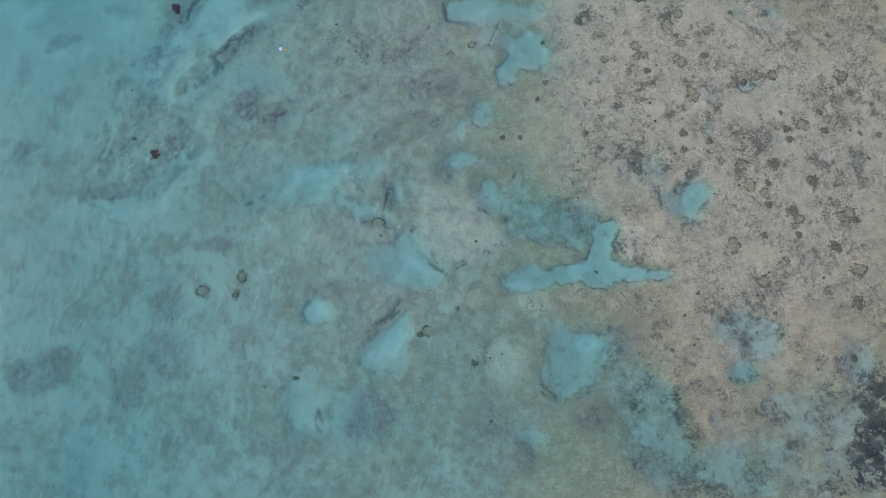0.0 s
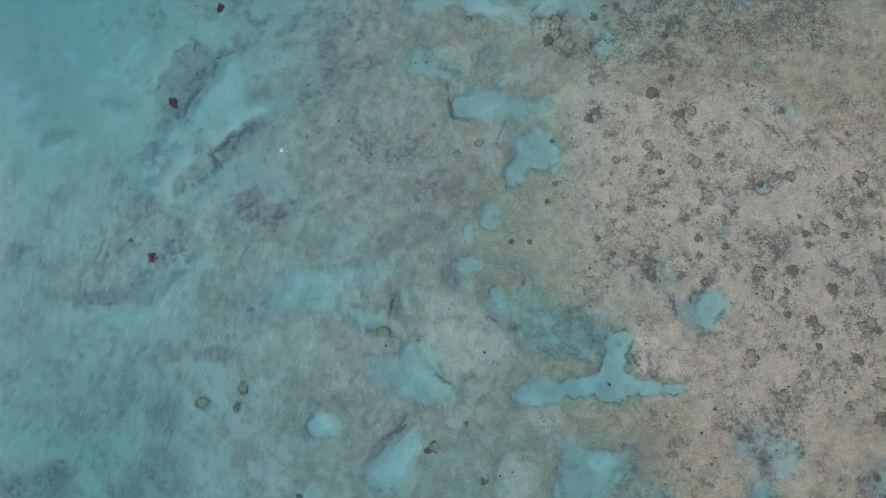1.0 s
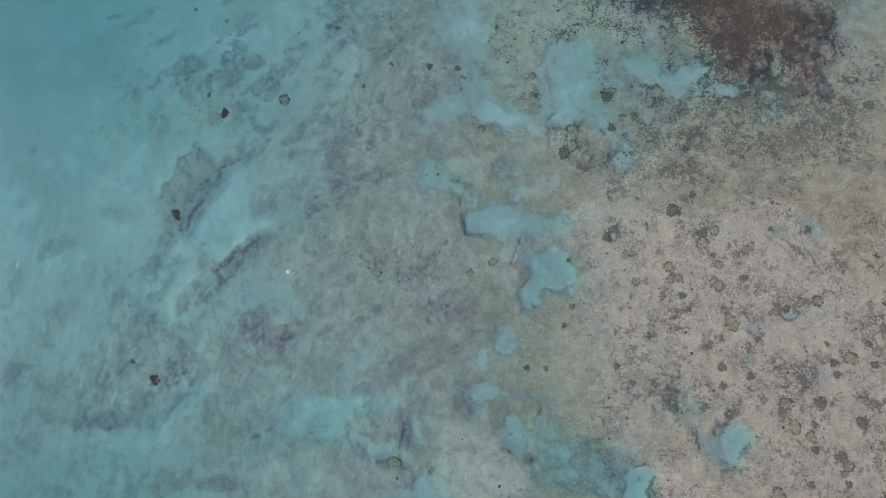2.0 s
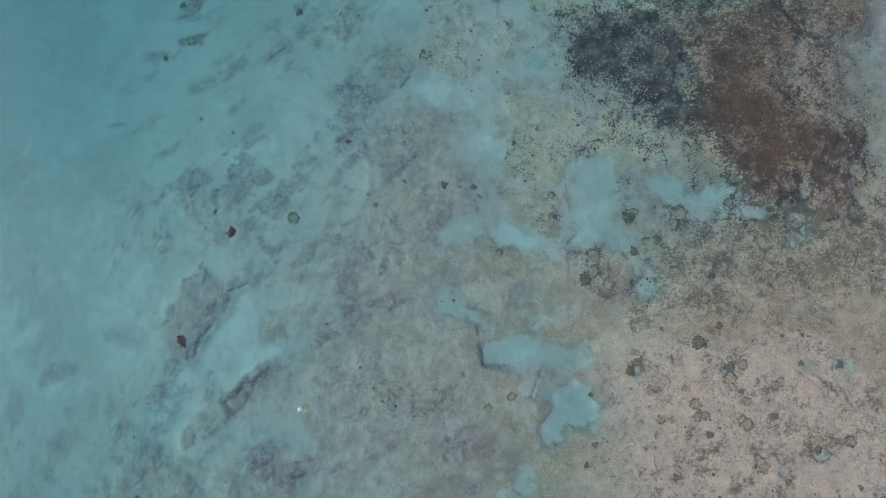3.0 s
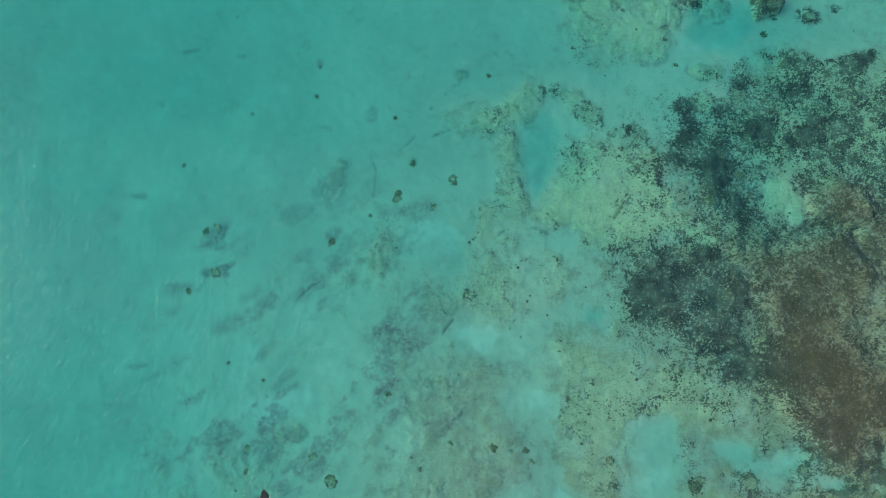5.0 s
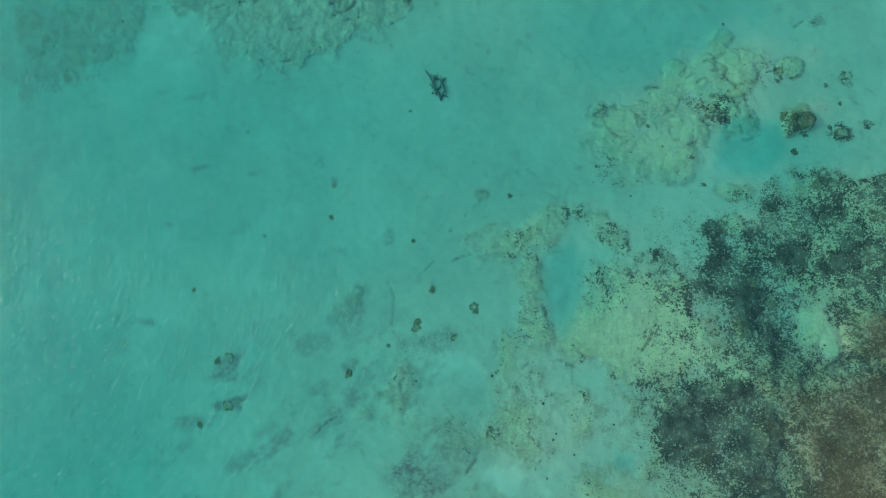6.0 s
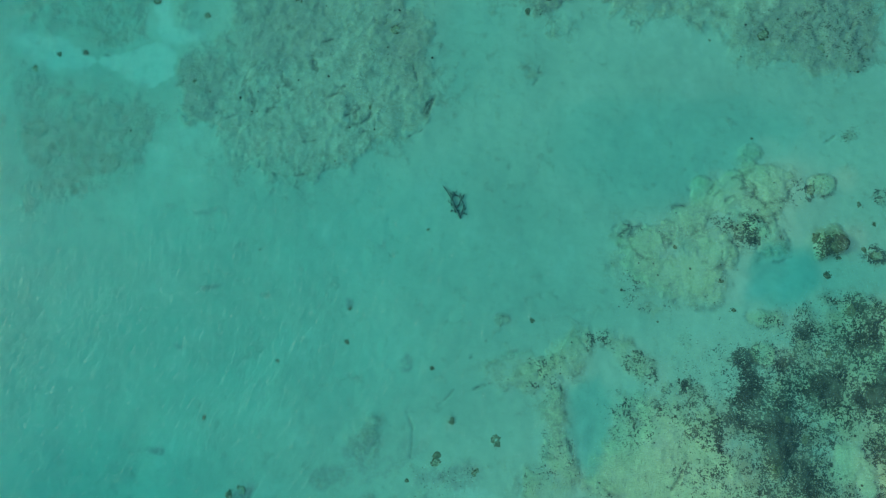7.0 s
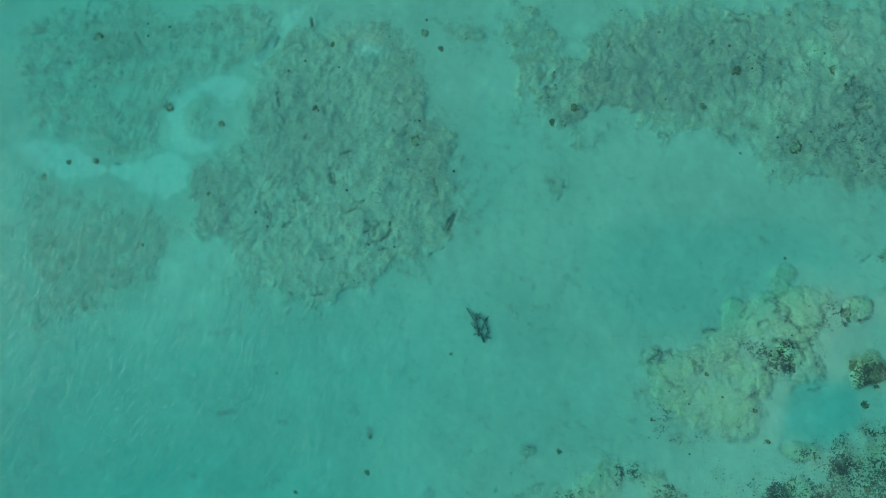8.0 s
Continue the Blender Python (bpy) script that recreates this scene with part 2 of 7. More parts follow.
FIELDS = {key: np.zeros_like(GX) for key in ("deep", "reef", "pale", "pool", "weed", "speck", "crust", "brown", "ledge")}


def patch(key, x, y, rx, ry, turn, amount, soft, warp=1.0):
    """Adds one ragged oval patch of a kind of bottom."""
    reach = max(rx, ry) * (1 + soft) + 2.5
    i0, i1 = np.searchsorted(XS, (x - reach, x + reach))
    j0, j1 = np.searchsorted(YS, (y - reach, y + reach))
    win = np.s_[j0:j1, i0:i1]
    k = warp * min(1.0, 0.25 + min(rx, ry) / 2.5)
    dx, dy = GX[win] + k * WARP_X[win] - x, GY[win] + k * WARP_Y[win] - y
    c, s = math.cos(radians(turn)), math.sin(radians(turn))
    d = np.sqrt(((dx * c + dy * s) / rx) ** 2 + ((dy * c - dx * s) / ry) ** 2)
    f = FIELDS[key]
    f[win] = np.maximum(f[win], amount * (1 - smooth(d, 1 - soft, 1 + soft)))


def deep(x, y, rx, ry, turn, amount):
    patch("deep", x, y, rx, ry, turn, amount, 0.9)


def weed(x, y, rx, ry, turn, amount):
    patch("weed", x, y, rx, ry, turn, amount, 0.5, 0.4)


def crust(x, y, rx, ry, turn, amount):
    patch("crust", x, y, rx, ry, turn, amount, 0.5, 0.45)


def area(key, amount, soft, outline, ragged=0.9):
    """Adds a ragged patch of a kind of bottom inside an outline; a negative amount clears it away."""
    ring = [(outline[k], outline[k + 1]) for k in range(0, len(outline), 2)]
    pairs = list(zip(ring, ring[1:] + ring[:1]))
    ring = [(a[0] * w + b[0] * (1 - w), a[1] * w + b[1] * (1 - w)) for a, b in pairs for w in (0.75, 0.25)]
    reach = 1.5 * soft + 2.5
    i0, i1 = np.searchsorted(XS, (min(p[0] for p in ring) - reach, max(p[0] for p in ring) + reach))
    j0, j1 = np.searchsorted(YS, (min(p[1] for p in ring) - reach, max(p[1] for p in ring) + reach))
    win = np.s_[j0:j1, i0:i1]
    px, py = GX[win] + 0.2 * WARP_X[win], GY[win] + 0.2 * WARP_Y[win]
    inside, dist = np.zeros(px.shape, bool), np.full(px.shape, 1e9)
    for (x0, y0), (x1, y1) in zip(ring, ring[1:] + ring[:1]):
        ax, ay = x1 - x0, y1 - y0
        t = np.clip(((px - x0) * ax + (py - y0) * ay) / (ax * ax + ay * ay + 1e-9), 0, 1)
        dist = np.minimum(dist, np.hypot(px - x0 - t * ax, py - y0 - t * ay))
        if y0 != y1:
            inside ^= ((y0 > py) != (y1 > py)) & (px < x0 + (py - y0) * ax / ay)
    core = float((dist * inside).max())
    width = min(soft, 0.75 * core) * np.clip(1.0 + 1.0 * BLURRED[win], 0.4, 1.8)
    mask = smooth((np.where(inside, dist, -dist) + min(ragged, 0.55 * core) * RAGGED[win]) / width, -1, 1)
    f = FIELDS[key]
    f[win] = np.maximum(f[win], amount * mask) if amount > 0 else f[win] + amount * mask


def deep_area(amount, soft, *outline):
    area("deep", amount, soft, outline)


def reef_area(amount, soft, *outline):
    area("reef", amount, 3.6 * soft, outline, 1.9)


def pale_area(amount, soft, *outline):
    area("pale", amount, 1.4 * soft, outline, 1.0)


def pool_area(amount, soft, *outline):
    area("pool", amount, 2.2 * soft, outline, 1.1)


def weed_area(amount, soft, *outline):
    area("weed", amount, 1.4 * soft, outline, 1.0)


def speck_area(amount, soft, *outline):
    area("speck", amount, 3.0 * soft, outline, 1.2)


def brown_area(amount, soft, *outline):
    area("brown", amount, 2.5 * soft, outline, 1.2)


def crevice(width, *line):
    """A crevice that follows a line, its shade painted dark into the bed's colour."""
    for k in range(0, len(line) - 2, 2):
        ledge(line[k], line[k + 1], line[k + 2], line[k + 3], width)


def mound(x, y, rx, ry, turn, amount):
    """A pale rounded block of old coral, broken crevice shade painted dark round its foot."""
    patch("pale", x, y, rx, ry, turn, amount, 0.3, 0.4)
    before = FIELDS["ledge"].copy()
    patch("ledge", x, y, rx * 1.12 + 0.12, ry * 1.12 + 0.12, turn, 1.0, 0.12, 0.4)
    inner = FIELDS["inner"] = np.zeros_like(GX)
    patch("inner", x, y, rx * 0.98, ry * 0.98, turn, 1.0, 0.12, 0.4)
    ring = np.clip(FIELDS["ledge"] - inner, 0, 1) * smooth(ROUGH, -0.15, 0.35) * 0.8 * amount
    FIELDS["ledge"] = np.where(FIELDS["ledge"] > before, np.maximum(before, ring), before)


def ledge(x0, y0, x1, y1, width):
    """A slight groove along the foot of a ledge, with its shade painted in."""
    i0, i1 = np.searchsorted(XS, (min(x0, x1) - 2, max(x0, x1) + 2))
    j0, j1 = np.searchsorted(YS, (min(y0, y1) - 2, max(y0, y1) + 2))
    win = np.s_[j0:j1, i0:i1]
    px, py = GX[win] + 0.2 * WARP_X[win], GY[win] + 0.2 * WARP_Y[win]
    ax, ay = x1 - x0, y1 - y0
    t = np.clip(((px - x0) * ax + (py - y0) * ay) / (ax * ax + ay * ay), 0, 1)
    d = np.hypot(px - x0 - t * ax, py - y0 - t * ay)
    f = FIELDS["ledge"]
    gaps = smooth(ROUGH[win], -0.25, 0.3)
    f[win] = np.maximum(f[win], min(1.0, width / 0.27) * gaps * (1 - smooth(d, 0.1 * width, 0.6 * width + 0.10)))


deep_area(0.5, 0.8, 8.6, -7.2, 11.1, -6.5, 11.6, -8.7, 9.5, -9.9, 8.0, -8.7)
deep_area(0.5, 0.6, 25.1, -8.8, 26.5, -8.5, 27.1, -9.6, 26.5, -10.6, 25.0, -10.2)
deep_area(0.35, 1.2, 18.3, -16.9, 22.7, -16.0, 25.1, -19.3, 24.5, -21.7, 17.4, -20.7)
deep_area(0.4, 0.5, 9.3, 65.4, 10.5, 64.6, 10.0, 61.5, 8.8, 61.7)
deep_area(1.3, 0.3, 13.3, 59.4, 15.4, 58.8, 14.6, 57.3, 13.1, 57.9)
deep_area(0.35, 0.6, 22.4, 44.5, 23.7, 45.3, 25.7, 45.1, 25.5, 43.2, 22.8, 43.6)
deep_area(0.3, 0.4, 19.7, 35.4, 21.1, 35.5, 21.4, 34.3, 20.4, 33.4, 19.4, 33.8)
deep_area(1.5, 0.5, 11.2, 78.1, 13.3, 78.9, 14.4, 78.7, 13.8, 74.4, 12.2, 72.0, 11.4, 70.3, 10.7, 70.1, 10.4, 73.4, 10.7, 76.0)
deep_area(2.0, 0.8, 28.9, 85.2, 31.2, 86.8, 35.7, 86.6, 35.6, 84.0, 33.4, 82.1, 29.0, 82.3, 28.2, 83.6)
deep_area(0.5, 0.8, -2.5, 68.4, 0.1, 69.3, 2.6, 68.3, 3.8, 66.3, 2.4, 64.2, -0.1, 65.2, -2.5, 66.4)
deep_area(0.8, 0.4, 13.5, 59.4, 15.0, 58.9, 14.7, 57.7, 13.2, 58.2)
deep_area(0.3, 0.6, 0.3, 58.6, 2.5, 59.2, 2.7, 57.2, 0.5, 56.6)
deep_area(0.6, 1.5, 16.3, 104.3, 24.4, 103.9, 32.0, 101.5, 38.3, 98.7, 32.9, 94.8, 24.3, 92.1, 16.6, 93.4, 12.7, 100.5)
deep_area(0.35, 1.2, 7.1, 117.4, 11.7, 117.8, 11.0, 110.9, 5.9, 105.0, 4.4, 108.6)
deep_area(-0.3, 0.6, 10.2, 101.6, 11.4, 101.3, 11.7, 99.6, 10.5, 99.7)
deep_area(-0.3, 0.5, 17.7, 99.1, 18.7, 99.2, 18.7, 98.1, 17.7, 98.1)
deep_area(-0.25, 0.7, 19.8, 102.8, 21.3, 102.6, 21.4, 101.4, 19.8, 101.6)
deep_area(-0.25, 0.7, 5.3, 90.2, 6.5, 89.7, 6.2, 88.2, 4.5, 88.5)
deep_area(-0.25, 0.8, 9.9, 105.4, 12.5, 104.7, 12.5, 103.3, 9.9, 104.0)
deep_area(0.6, 1.2, 28.0, 75.3, 30.8, 72.4, 32.6, 70.3, 32.2, 66.3, 32.4, 62.7, 28.1, 63.5, 26.6, 66.6, 26.3, 70.2)
deep_area(0.5, 0.8, 36.2, 78.2, 39.8, 76.3, 41.5, 74.2, 37.8, 73.0, 35.3, 74.7)
deep_area(0.5, 1.2, 28.4, 75.1, 35.3, 74.5, 34.3, 70.8, 31.5, 68.1, 31.7, 65.0, 28.9, 64.4, 26.3, 66.9, 26.8, 71.1)
deep_area(0.5, 0.8, 34.2, 80.8, 37.5, 80.8, 36.3, 78.2, 34.0, 78.0)
deep_area(0.5, 1.0, 34.9, 85.8, 41.2, 84.1, 41.5, 81.2, 35.9, 81.1)
deep_area(0.45, 1.5, -0.3, 0.5, 5.8, 0.7, 15.1, -2.8, 18.0, -7.5, 19.4, -14.0, 21.2, -20.3, -4.6, -17.7, -6.8, -10.3, -2.7, -4.5)
deep_area(0.3, 1.0, 4.9, 12.9, 13.1, 10.5, 16.8, 5.9, 15.0, 2.2, 5.8, 0.7, -1.8, 1.9, -2.6, 4.2, 5.3, 4.7, 6.9, 7.3)
deep_area(0.3, 2.0, -43.8, 16.0, -29.5, 13.9, -27.5, 1.2, -31.2, -14.0, -47.7, -11.7, -47.2, 16.6)
deep_area(0.4, 1.0, 23.3, 59.2, 27.7, 59.0, 29.2, 56.0, 30.2, 51.5, 31.9, 47.5, 30.4, 45.6, 28.1, 49.1, 25.4, 51.7, 22.1, 53.9)
deep_area(0.35, 0.5, 10.1, 67.1, 12.9, 66.3, 13.5, 64.4, 11.0, 64.9)
deep_area(0.5, 0.4, 14.0, 59.0, 15.2, 58.6, 14.7, 57.4, 13.4, 57.9)
reef_area(0.8, 0.5, -32.1, 28.3, -29.8, 28.2, -28.0, 26.4, -26.4, 24.3, -24.8, 22.5, -21.8, 23.0, -20.2, 21.2, -24.9, 21.0, -25.6, 19.9, -28.0, 19.0, -28.6, 15.8, -32.2, 16.4, -37.6, 18.1, -36.6, 20.9, -34.2, 23.0, -32.3, 25.2)
reef_area(0.7, 0.5, -26.1, 28.6, -23.1, 29.7, -21.2, 30.4, -20.4, 29.0, -22.7, 27.4, -25.1, 26.3, -26.0, 26.7)
reef_area(0.6, 0.4, -21.5, 30.1, -19.3, 31.7, -16.7, 33.3, -14.7, 32.6, -15.7, 31.8, -18.1, 31.2, -20.3, 30.3)
reef_area(0.35, 1.0, -14.4, 32.6, -9.5, 33.1, -1.0, 33.1, 3.7, 32.3, 3.2, 24.7, 0.8, 20.1, -6.3, 20.0, -10.7, 21.9, -13.5, 23.5, -13.7, 28.0)
reef_area(0.6, 0.5, -19.8, 26.4, -17.3, 26.9, -13.9, 25.5, -13.3, 22.9, -15.5, 21.7, -18.3, 23.0)
reef_area(0.5, 0.5, -21.9, 21.4, -18.4, 21.5, -17.4, 19.8, -20.5, 17.6, -22.5, 18.2)
reef_area(0.6, 0.4, -9.2, 15.0, -7.4, 15.3, -6.4, 14.0, -7.3, 12.1, -8.9, 12.6)
reef_area(0.4, 0.6, -13.0, 12.0, -9.6, 11.8, -8.7, 9.7, -8.5, 6.8, -10.8, 6.0, -14.0, 7.6, -16.9, 7.4, -18.9, 9.4, -18.2, 11.6)
reef_area(0.4, 0.7, -12.7, 4.3, -9.2, 5.2, -7.8, 2.7, -4.0, 1.9, -6.0, -0.3, -8.3, -1.0, -10.7, -2.3, -13.3, -0.9, -11.5, 0.5, -11.3, 2.1, -12.8, 3.5)
reef_area(0.9, 0.4, -25.1, 40.7, -23.9, 42.7, -22.0, 44.1, -20.5, 42.7, -19.4, 42.0, -17.2, 42.2, -17.6, 41.2, -19.5, 40.9, -20.0, 39.1, -22.0, 38.3, -23.0, 36.5, -23.7, 34.7, -25.0, 35.7, -26.0, 37.0, -26.6, 39.2)
reef_area(0.7, 0.4, -20.5, 31.3, -18.2, 32.3, -15.9, 33.5, -14.9, 32.6, -16.7, 31.3, -18.9, 30.6, -19.9, 28.9, -20.9, 29.8)
reef_area(0.5, 0.6, -32.8, 52.1, -29.3, 52.7, -26.7, 49.4, -25.9, 45.8, -28.2, 44.5, -31.5, 46.7, -33.0, 49.2)
reef_area(0.6, 0.6, -23.7, 51.8, -21.3, 52.1, -19.9, 48.9, -17.7, 48.0, -16.8, 45.6, -19.2, 44.8, -21.9, 45.8, -23.9, 48.4)
reef_area(0.6, 0.4, -17.3, 52.6, -14.9, 52.8, -13.9, 51.5, -15.5, 50.5, -17.1, 51.4)
reef_area(0.5, 0.7, -4.1, 56.4, -1.1, 57.5, 1.7, 56.1, 4.3, 54.5, 6.2, 51.8, 4.1, 49.7, 5.6, 48.3, 5.1, 45.0, 2.2, 44.8, -0.4, 42.4, 0.2, 38.4, -3.5, 35.7, -6.8, 36.2, -8.5, 39.8, -6.9, 43.4, -4.4, 45.9, -5.0, 49.5, -4.6, 52.9)
reef_area(0.4, 0.8, -13.6, 34.0, -9.1, 34.9, -3.8, 34.1, -1.9, 32.2, 0.0, 30.3, -1.6, 26.9, -4.9, 26.4, -12.1, 28.5, -14.0, 30.9)
reef_area(0.6, 0.6, -32.7, 27.4, -29.9, 28.6, -27.9, 26.7, -27.0, 24.5, -26.6, 22.4, -33.5, 23.4, -34.4, 25.6)
reef_area(0.5, 0.5, -25.9, 28.5, -23.9, 29.5, -21.2, 29.6, -21.0, 28.3, -23.6, 27.1, -25.7, 26.9)
reef_area(0.7, 0.4, -6.4, 68.1, -4.8, 69.1, -2.8, 68.7, -3.1, 66.2, -4.8, 64.6, -6.4, 66.1)
reef_area(0.5, 0.4, -10.0, 66.1, -8.4, 67.0, -7.5, 65.7, -8.6, 64.7)
reef_area(0.6, 0.4, 6.7, 78.9, 8.1, 80.4, 11.1, 81.5, 13.5, 82.5, 14.3, 80.9, 12.7, 78.4, 9.8, 77.8, 7.1, 77.8)
reef_area(0.6, 0.5, -10.0, 77.4, -6.6, 78.0, -7.1, 74.8, -8.9, 74.0, -10.2, 75.9)
reef_area(0.9, 0.4, -5.2, 69.7, -2.9, 69.3, -3.0, 66.7, -3.9, 64.8, -5.9, 65.1, -6.6, 67.8)
reef_area(0.5, 0.4, -9.4, 66.7, -7.3, 66.4, -7.9, 64.7, -9.4, 65.2)
reef_area(0.35, 0.6, 4.5, 78.8, 8.0, 79.8, 11.0, 78.2, 7.5, 77.1, 4.8, 77.6)
reef_area(1.0, 0.5, -15.4, 124.6, -12.7, 127.2, -8.1, 130.7, -4.7, 130.1, -2.4, 129.9, 0.3, 128.5, 2.2, 125.6, 2.7, 123.1, 3.1, 118.8, 3.8, 114.5, 4.1, 109.8, 3.2, 106.6, -0.2, 104.4, -3.5, 104.5, -5.5, 102.1, -8.9, 101.6, -13.1, 102.3, -17.2, 104.7, -19.0, 108.3, -22.2, 110.0, -23.5, 113.6, -21.4, 117.3, -18.0, 117.3, -15.9, 120.5)
reef_area(0.6, 0.9, -34.5, 125.7, -29.6, 128.5, -24.5, 126.3, -25.1, 123.3, -25.0, 120.9, -29.1, 119.9, -32.5, 120.5, -34.1, 123.2)
reef_area(0.85, 0.7, -39.6, 138.6, -14.9, 133.9, -11.5, 132.0, -16.5, 129.8, -22.4, 130.2, -28.3, 130.1, -33.0, 130.3, -40.0, 131.0)
reef_area(0.5, 0.4, -22.3, 124.7, -19.9, 126.0, -18.9, 124.0, -20.0, 122.4, -17.5, 121.4, -18.2, 120.3, -21.0, 121.1, -22.5, 120.5)
reef_area(0.6, 0.8, -40.6, 120.8, -37.7, 120.3, -37.6, 113.8, -30.7, 114.9, -26.3, 113.0, -25.6, 109.5, -28.0, 107.1, -35.8, 106.8, -41.5, 103.4)
reef_area(0.6, 0.5, 12.7, 128.7, 16.1, 128.0, 18.5, 125.7, 16.7, 122.3, 13.6, 121.7, 11.8, 123.8)
reef_area(1.0, 0.6, 12.3, 120.7, 15.3, 121.3, 20.5, 121.6, 23.4, 126.6, 49.8, 121.6, 53.7, 120.9, 48.1, 102.5, 42.4, 103.5, 40.4, 106.2, 36.3, 107.5, 35.3, 109.9, 33.6, 112.0, 29.2, 112.5, 26.1, 113.4, 22.4, 114.6, 19.3, 115.8, 16.3, 115.2, 13.7, 116.2, 12.5, 118.8)
reef_area(0.5, 0.4, 12.7, 110.0, 14.7, 110.2, 14.9, 108.5, 13.1, 107.9)
reef_area(0.4, 0.6, 15.8, 115.3, 20.0, 113.9, 19.0, 111.8, 15.6, 111.8)
reef_area(0.35, 0.5, 4.6, 129.6, 10.2, 127.9, 9.2, 125.6, 5.7, 125.6)
reef_area(0.5, 0.5, -27.9, 133.8, -20.8, 133.7, -14.6, 131.3, -16.5, 129.8, -22.5, 129.0, -27.7, 129.4)
reef_area(0.7, 0.6, -39.9, 131.9, -32.3, 130.8, -22.4, 129.9, -14.1, 130.6, -11.5, 132.0, -11.8, 129.5, -15.0, 127.9, -22.6, 127.8, -24.6, 125.7, -29.6, 128.5, -34.5, 125.7, -34.1, 123.2, -40.3, 125.4)
reef_area(0.6, 0.5, -23.1, 117.6, -16.6, 119.4, -15.9, 115.7, -17.8, 109.2, -22.2, 110.0)
reef_area(0.6, 0.6, -37.3, 117.8, -30.6, 116.1, -25.7, 113.5, -24.4, 109.8, -26.9, 106.9, -34.7, 106.1, -41.5, 103.4, -41.0, 113.3)
reef_area(0.5, 0.5, -1.5, 63.4, 2.5, 62.2, 3.0, 59.1, -1.1, 59.3)
pale_area(0.9, 0.4, -1.8, 12.4, 0.8, 12.3, 3.4, 10.7, 4.8, 8.8, 6.3, 7.4, 5.8, 5.8, 3.6, 4.7, 0.7, 4.0, -1.0, 4.0, -1.8, 6.3, -2.3, 8.7, -1.7, 10.9)
pale_area(0.8, 0.4, 3.9, -4.4, 5.5, -4.4, 6.1, -5.8, 5.6, -7.3, 4.1, -8.2, 3.2, -7.0, 2.9, -5.4)
pale_area(0.8, 0.4, 17.5, 5.2, 19.5, 5.5, 20.8, 3.6, 20.7, 1.6, 18.2, 1.7, 16.8, 2.8)
pale_area(0.5, 0.4, 6.5, 0.1, 8.0, 0.7, 9.9, 0.1, 10.1, -1.5, 8.6, -2.5, 7.1, -1.6)
pale_area(0.5, 3.5, 14.8, 26.7, 24.7, 25.2, 34.4, 21.1, 48.1, 21.5, 44.7, 0.6, 33.8, -5.5, 22.8, -8.2, 21.4, 0.7, 17.6, 6.9, 14.0, 12.1, 12.4, 19.6)
pale_area(0.55, 0.6, 10.0, 57.2, 12.7, 56.1, 14.0, 54.1, 16.2, 53.2, 21.6, 51.7, 24.3, 50.6, 26.3, 46.8, 23.9, 46.0, 19.8, 48.4, 15.2, 48.0, 13.1, 46.0, 13.7, 43.0, 11.9, 42.2, 9.8, 43.1, 9.4, 45.4, 9.8, 47.7, 9.3, 50.1, 10.4, 52.9, 9.6, 54.8)
pale_area(0.6, 1.2, 14.2, 30.9, 18.8, 32.3, 24.2, 29.8, 29.3, 28.5, 34.2, 28.9, 37.5, 24.7, 40.3, 21.7, 37.9, 13.0, 13.0, 16.6, 14.6, 23.5, 14.4, 26.6)
pale_area(1.0, 0.4, 33.3, 68.4, 35.5, 68.3, 36.6, 66.1, 36.6, 63.8, 35.2, 62.8, 35.3, 65.1, 33.3, 66.4)
pale_area(1.0, 0.4, 16.4, 74.9, 18.7, 75.1, 19.5, 73.2, 19.3, 70.8, 19.1, 68.5, 21.2, 67.5, 24.9, 66.3, 27.5, 63.0, 25.6, 64.5, 21.8, 65.1, 19.0, 65.0, 15.7, 65.6, 14.0, 67.0, 13.6, 69.4, 15.7, 71.4, 17.6, 72.3)
pale_area(1.0, 0.3, 25.6, 64.8, 27.0, 64.4, 28.1, 63.2, 27.6, 62.4, 26.1, 63.0)
pale_area(0.5, 1.0, 39.7, 78.2, 50.0, 78.2, 54.0, 77.5, 49.7, 62.7, 45.8, 63.4, 42.0, 67.5, 37.6, 67.7, 37.4, 71.3)
pale_area(0.4, 0.6, 32.6, 75.1, 39.2, 74.0, 37.7, 68.2, 34.0, 69.2, 32.4, 72.1)
pale_area(0.6, 0.5, 10.5, 50.4, 12.6, 52.7, 15.0, 51.2, 16.1, 48.4, 14.8, 45.0, 13.5, 43.6, 12.1, 44.4, 10.7, 45.6, 9.8, 47.8)
pale_area(0.8, 0.35, 9.2, 77.4, 10.6, 77.7, 10.3, 75.0, 10.2, 71.8, 10.7, 70.1, 10.2, 68.6, 8.6, 69.1, 7.7, 71.2, 8.6, 73.1, 8.5, 75.3)
pale_area(0.9, 0.4, 28.1, 94.8, 30.5, 95.3, 33.9, 95.3, 36.6, 94.5, 35.8, 91.6, 33.7, 87.8, 31.9, 89.3, 29.6, 91.5, 26.7, 89.1, 24.1, 90.1, 23.1, 88.0, 27.1, 88.4, 28.7, 85.8, 27.0, 83.2, 23.1, 83.3, 20.2, 85.0, 17.8, 87.2, 19.2, 91.0, 22.1, 91.4, 25.6, 91.7)
pale_area(0.7, 0.4, 36.9, 86.9, 38.3, 88.1, 40.1, 88.3, 41.2, 86.6, 39.7, 86.7, 38.0, 86.7)
pale_area(0.7, 0.4, 39.5, 92.7, 41.3, 92.7, 41.0, 90.6, 39.2, 90.4)
pale_area(0.6, 0.4, 30.3, 80.9, 32.6, 81.1, 33.2, 79.3, 31.7, 79.6, 30.1, 80.1)
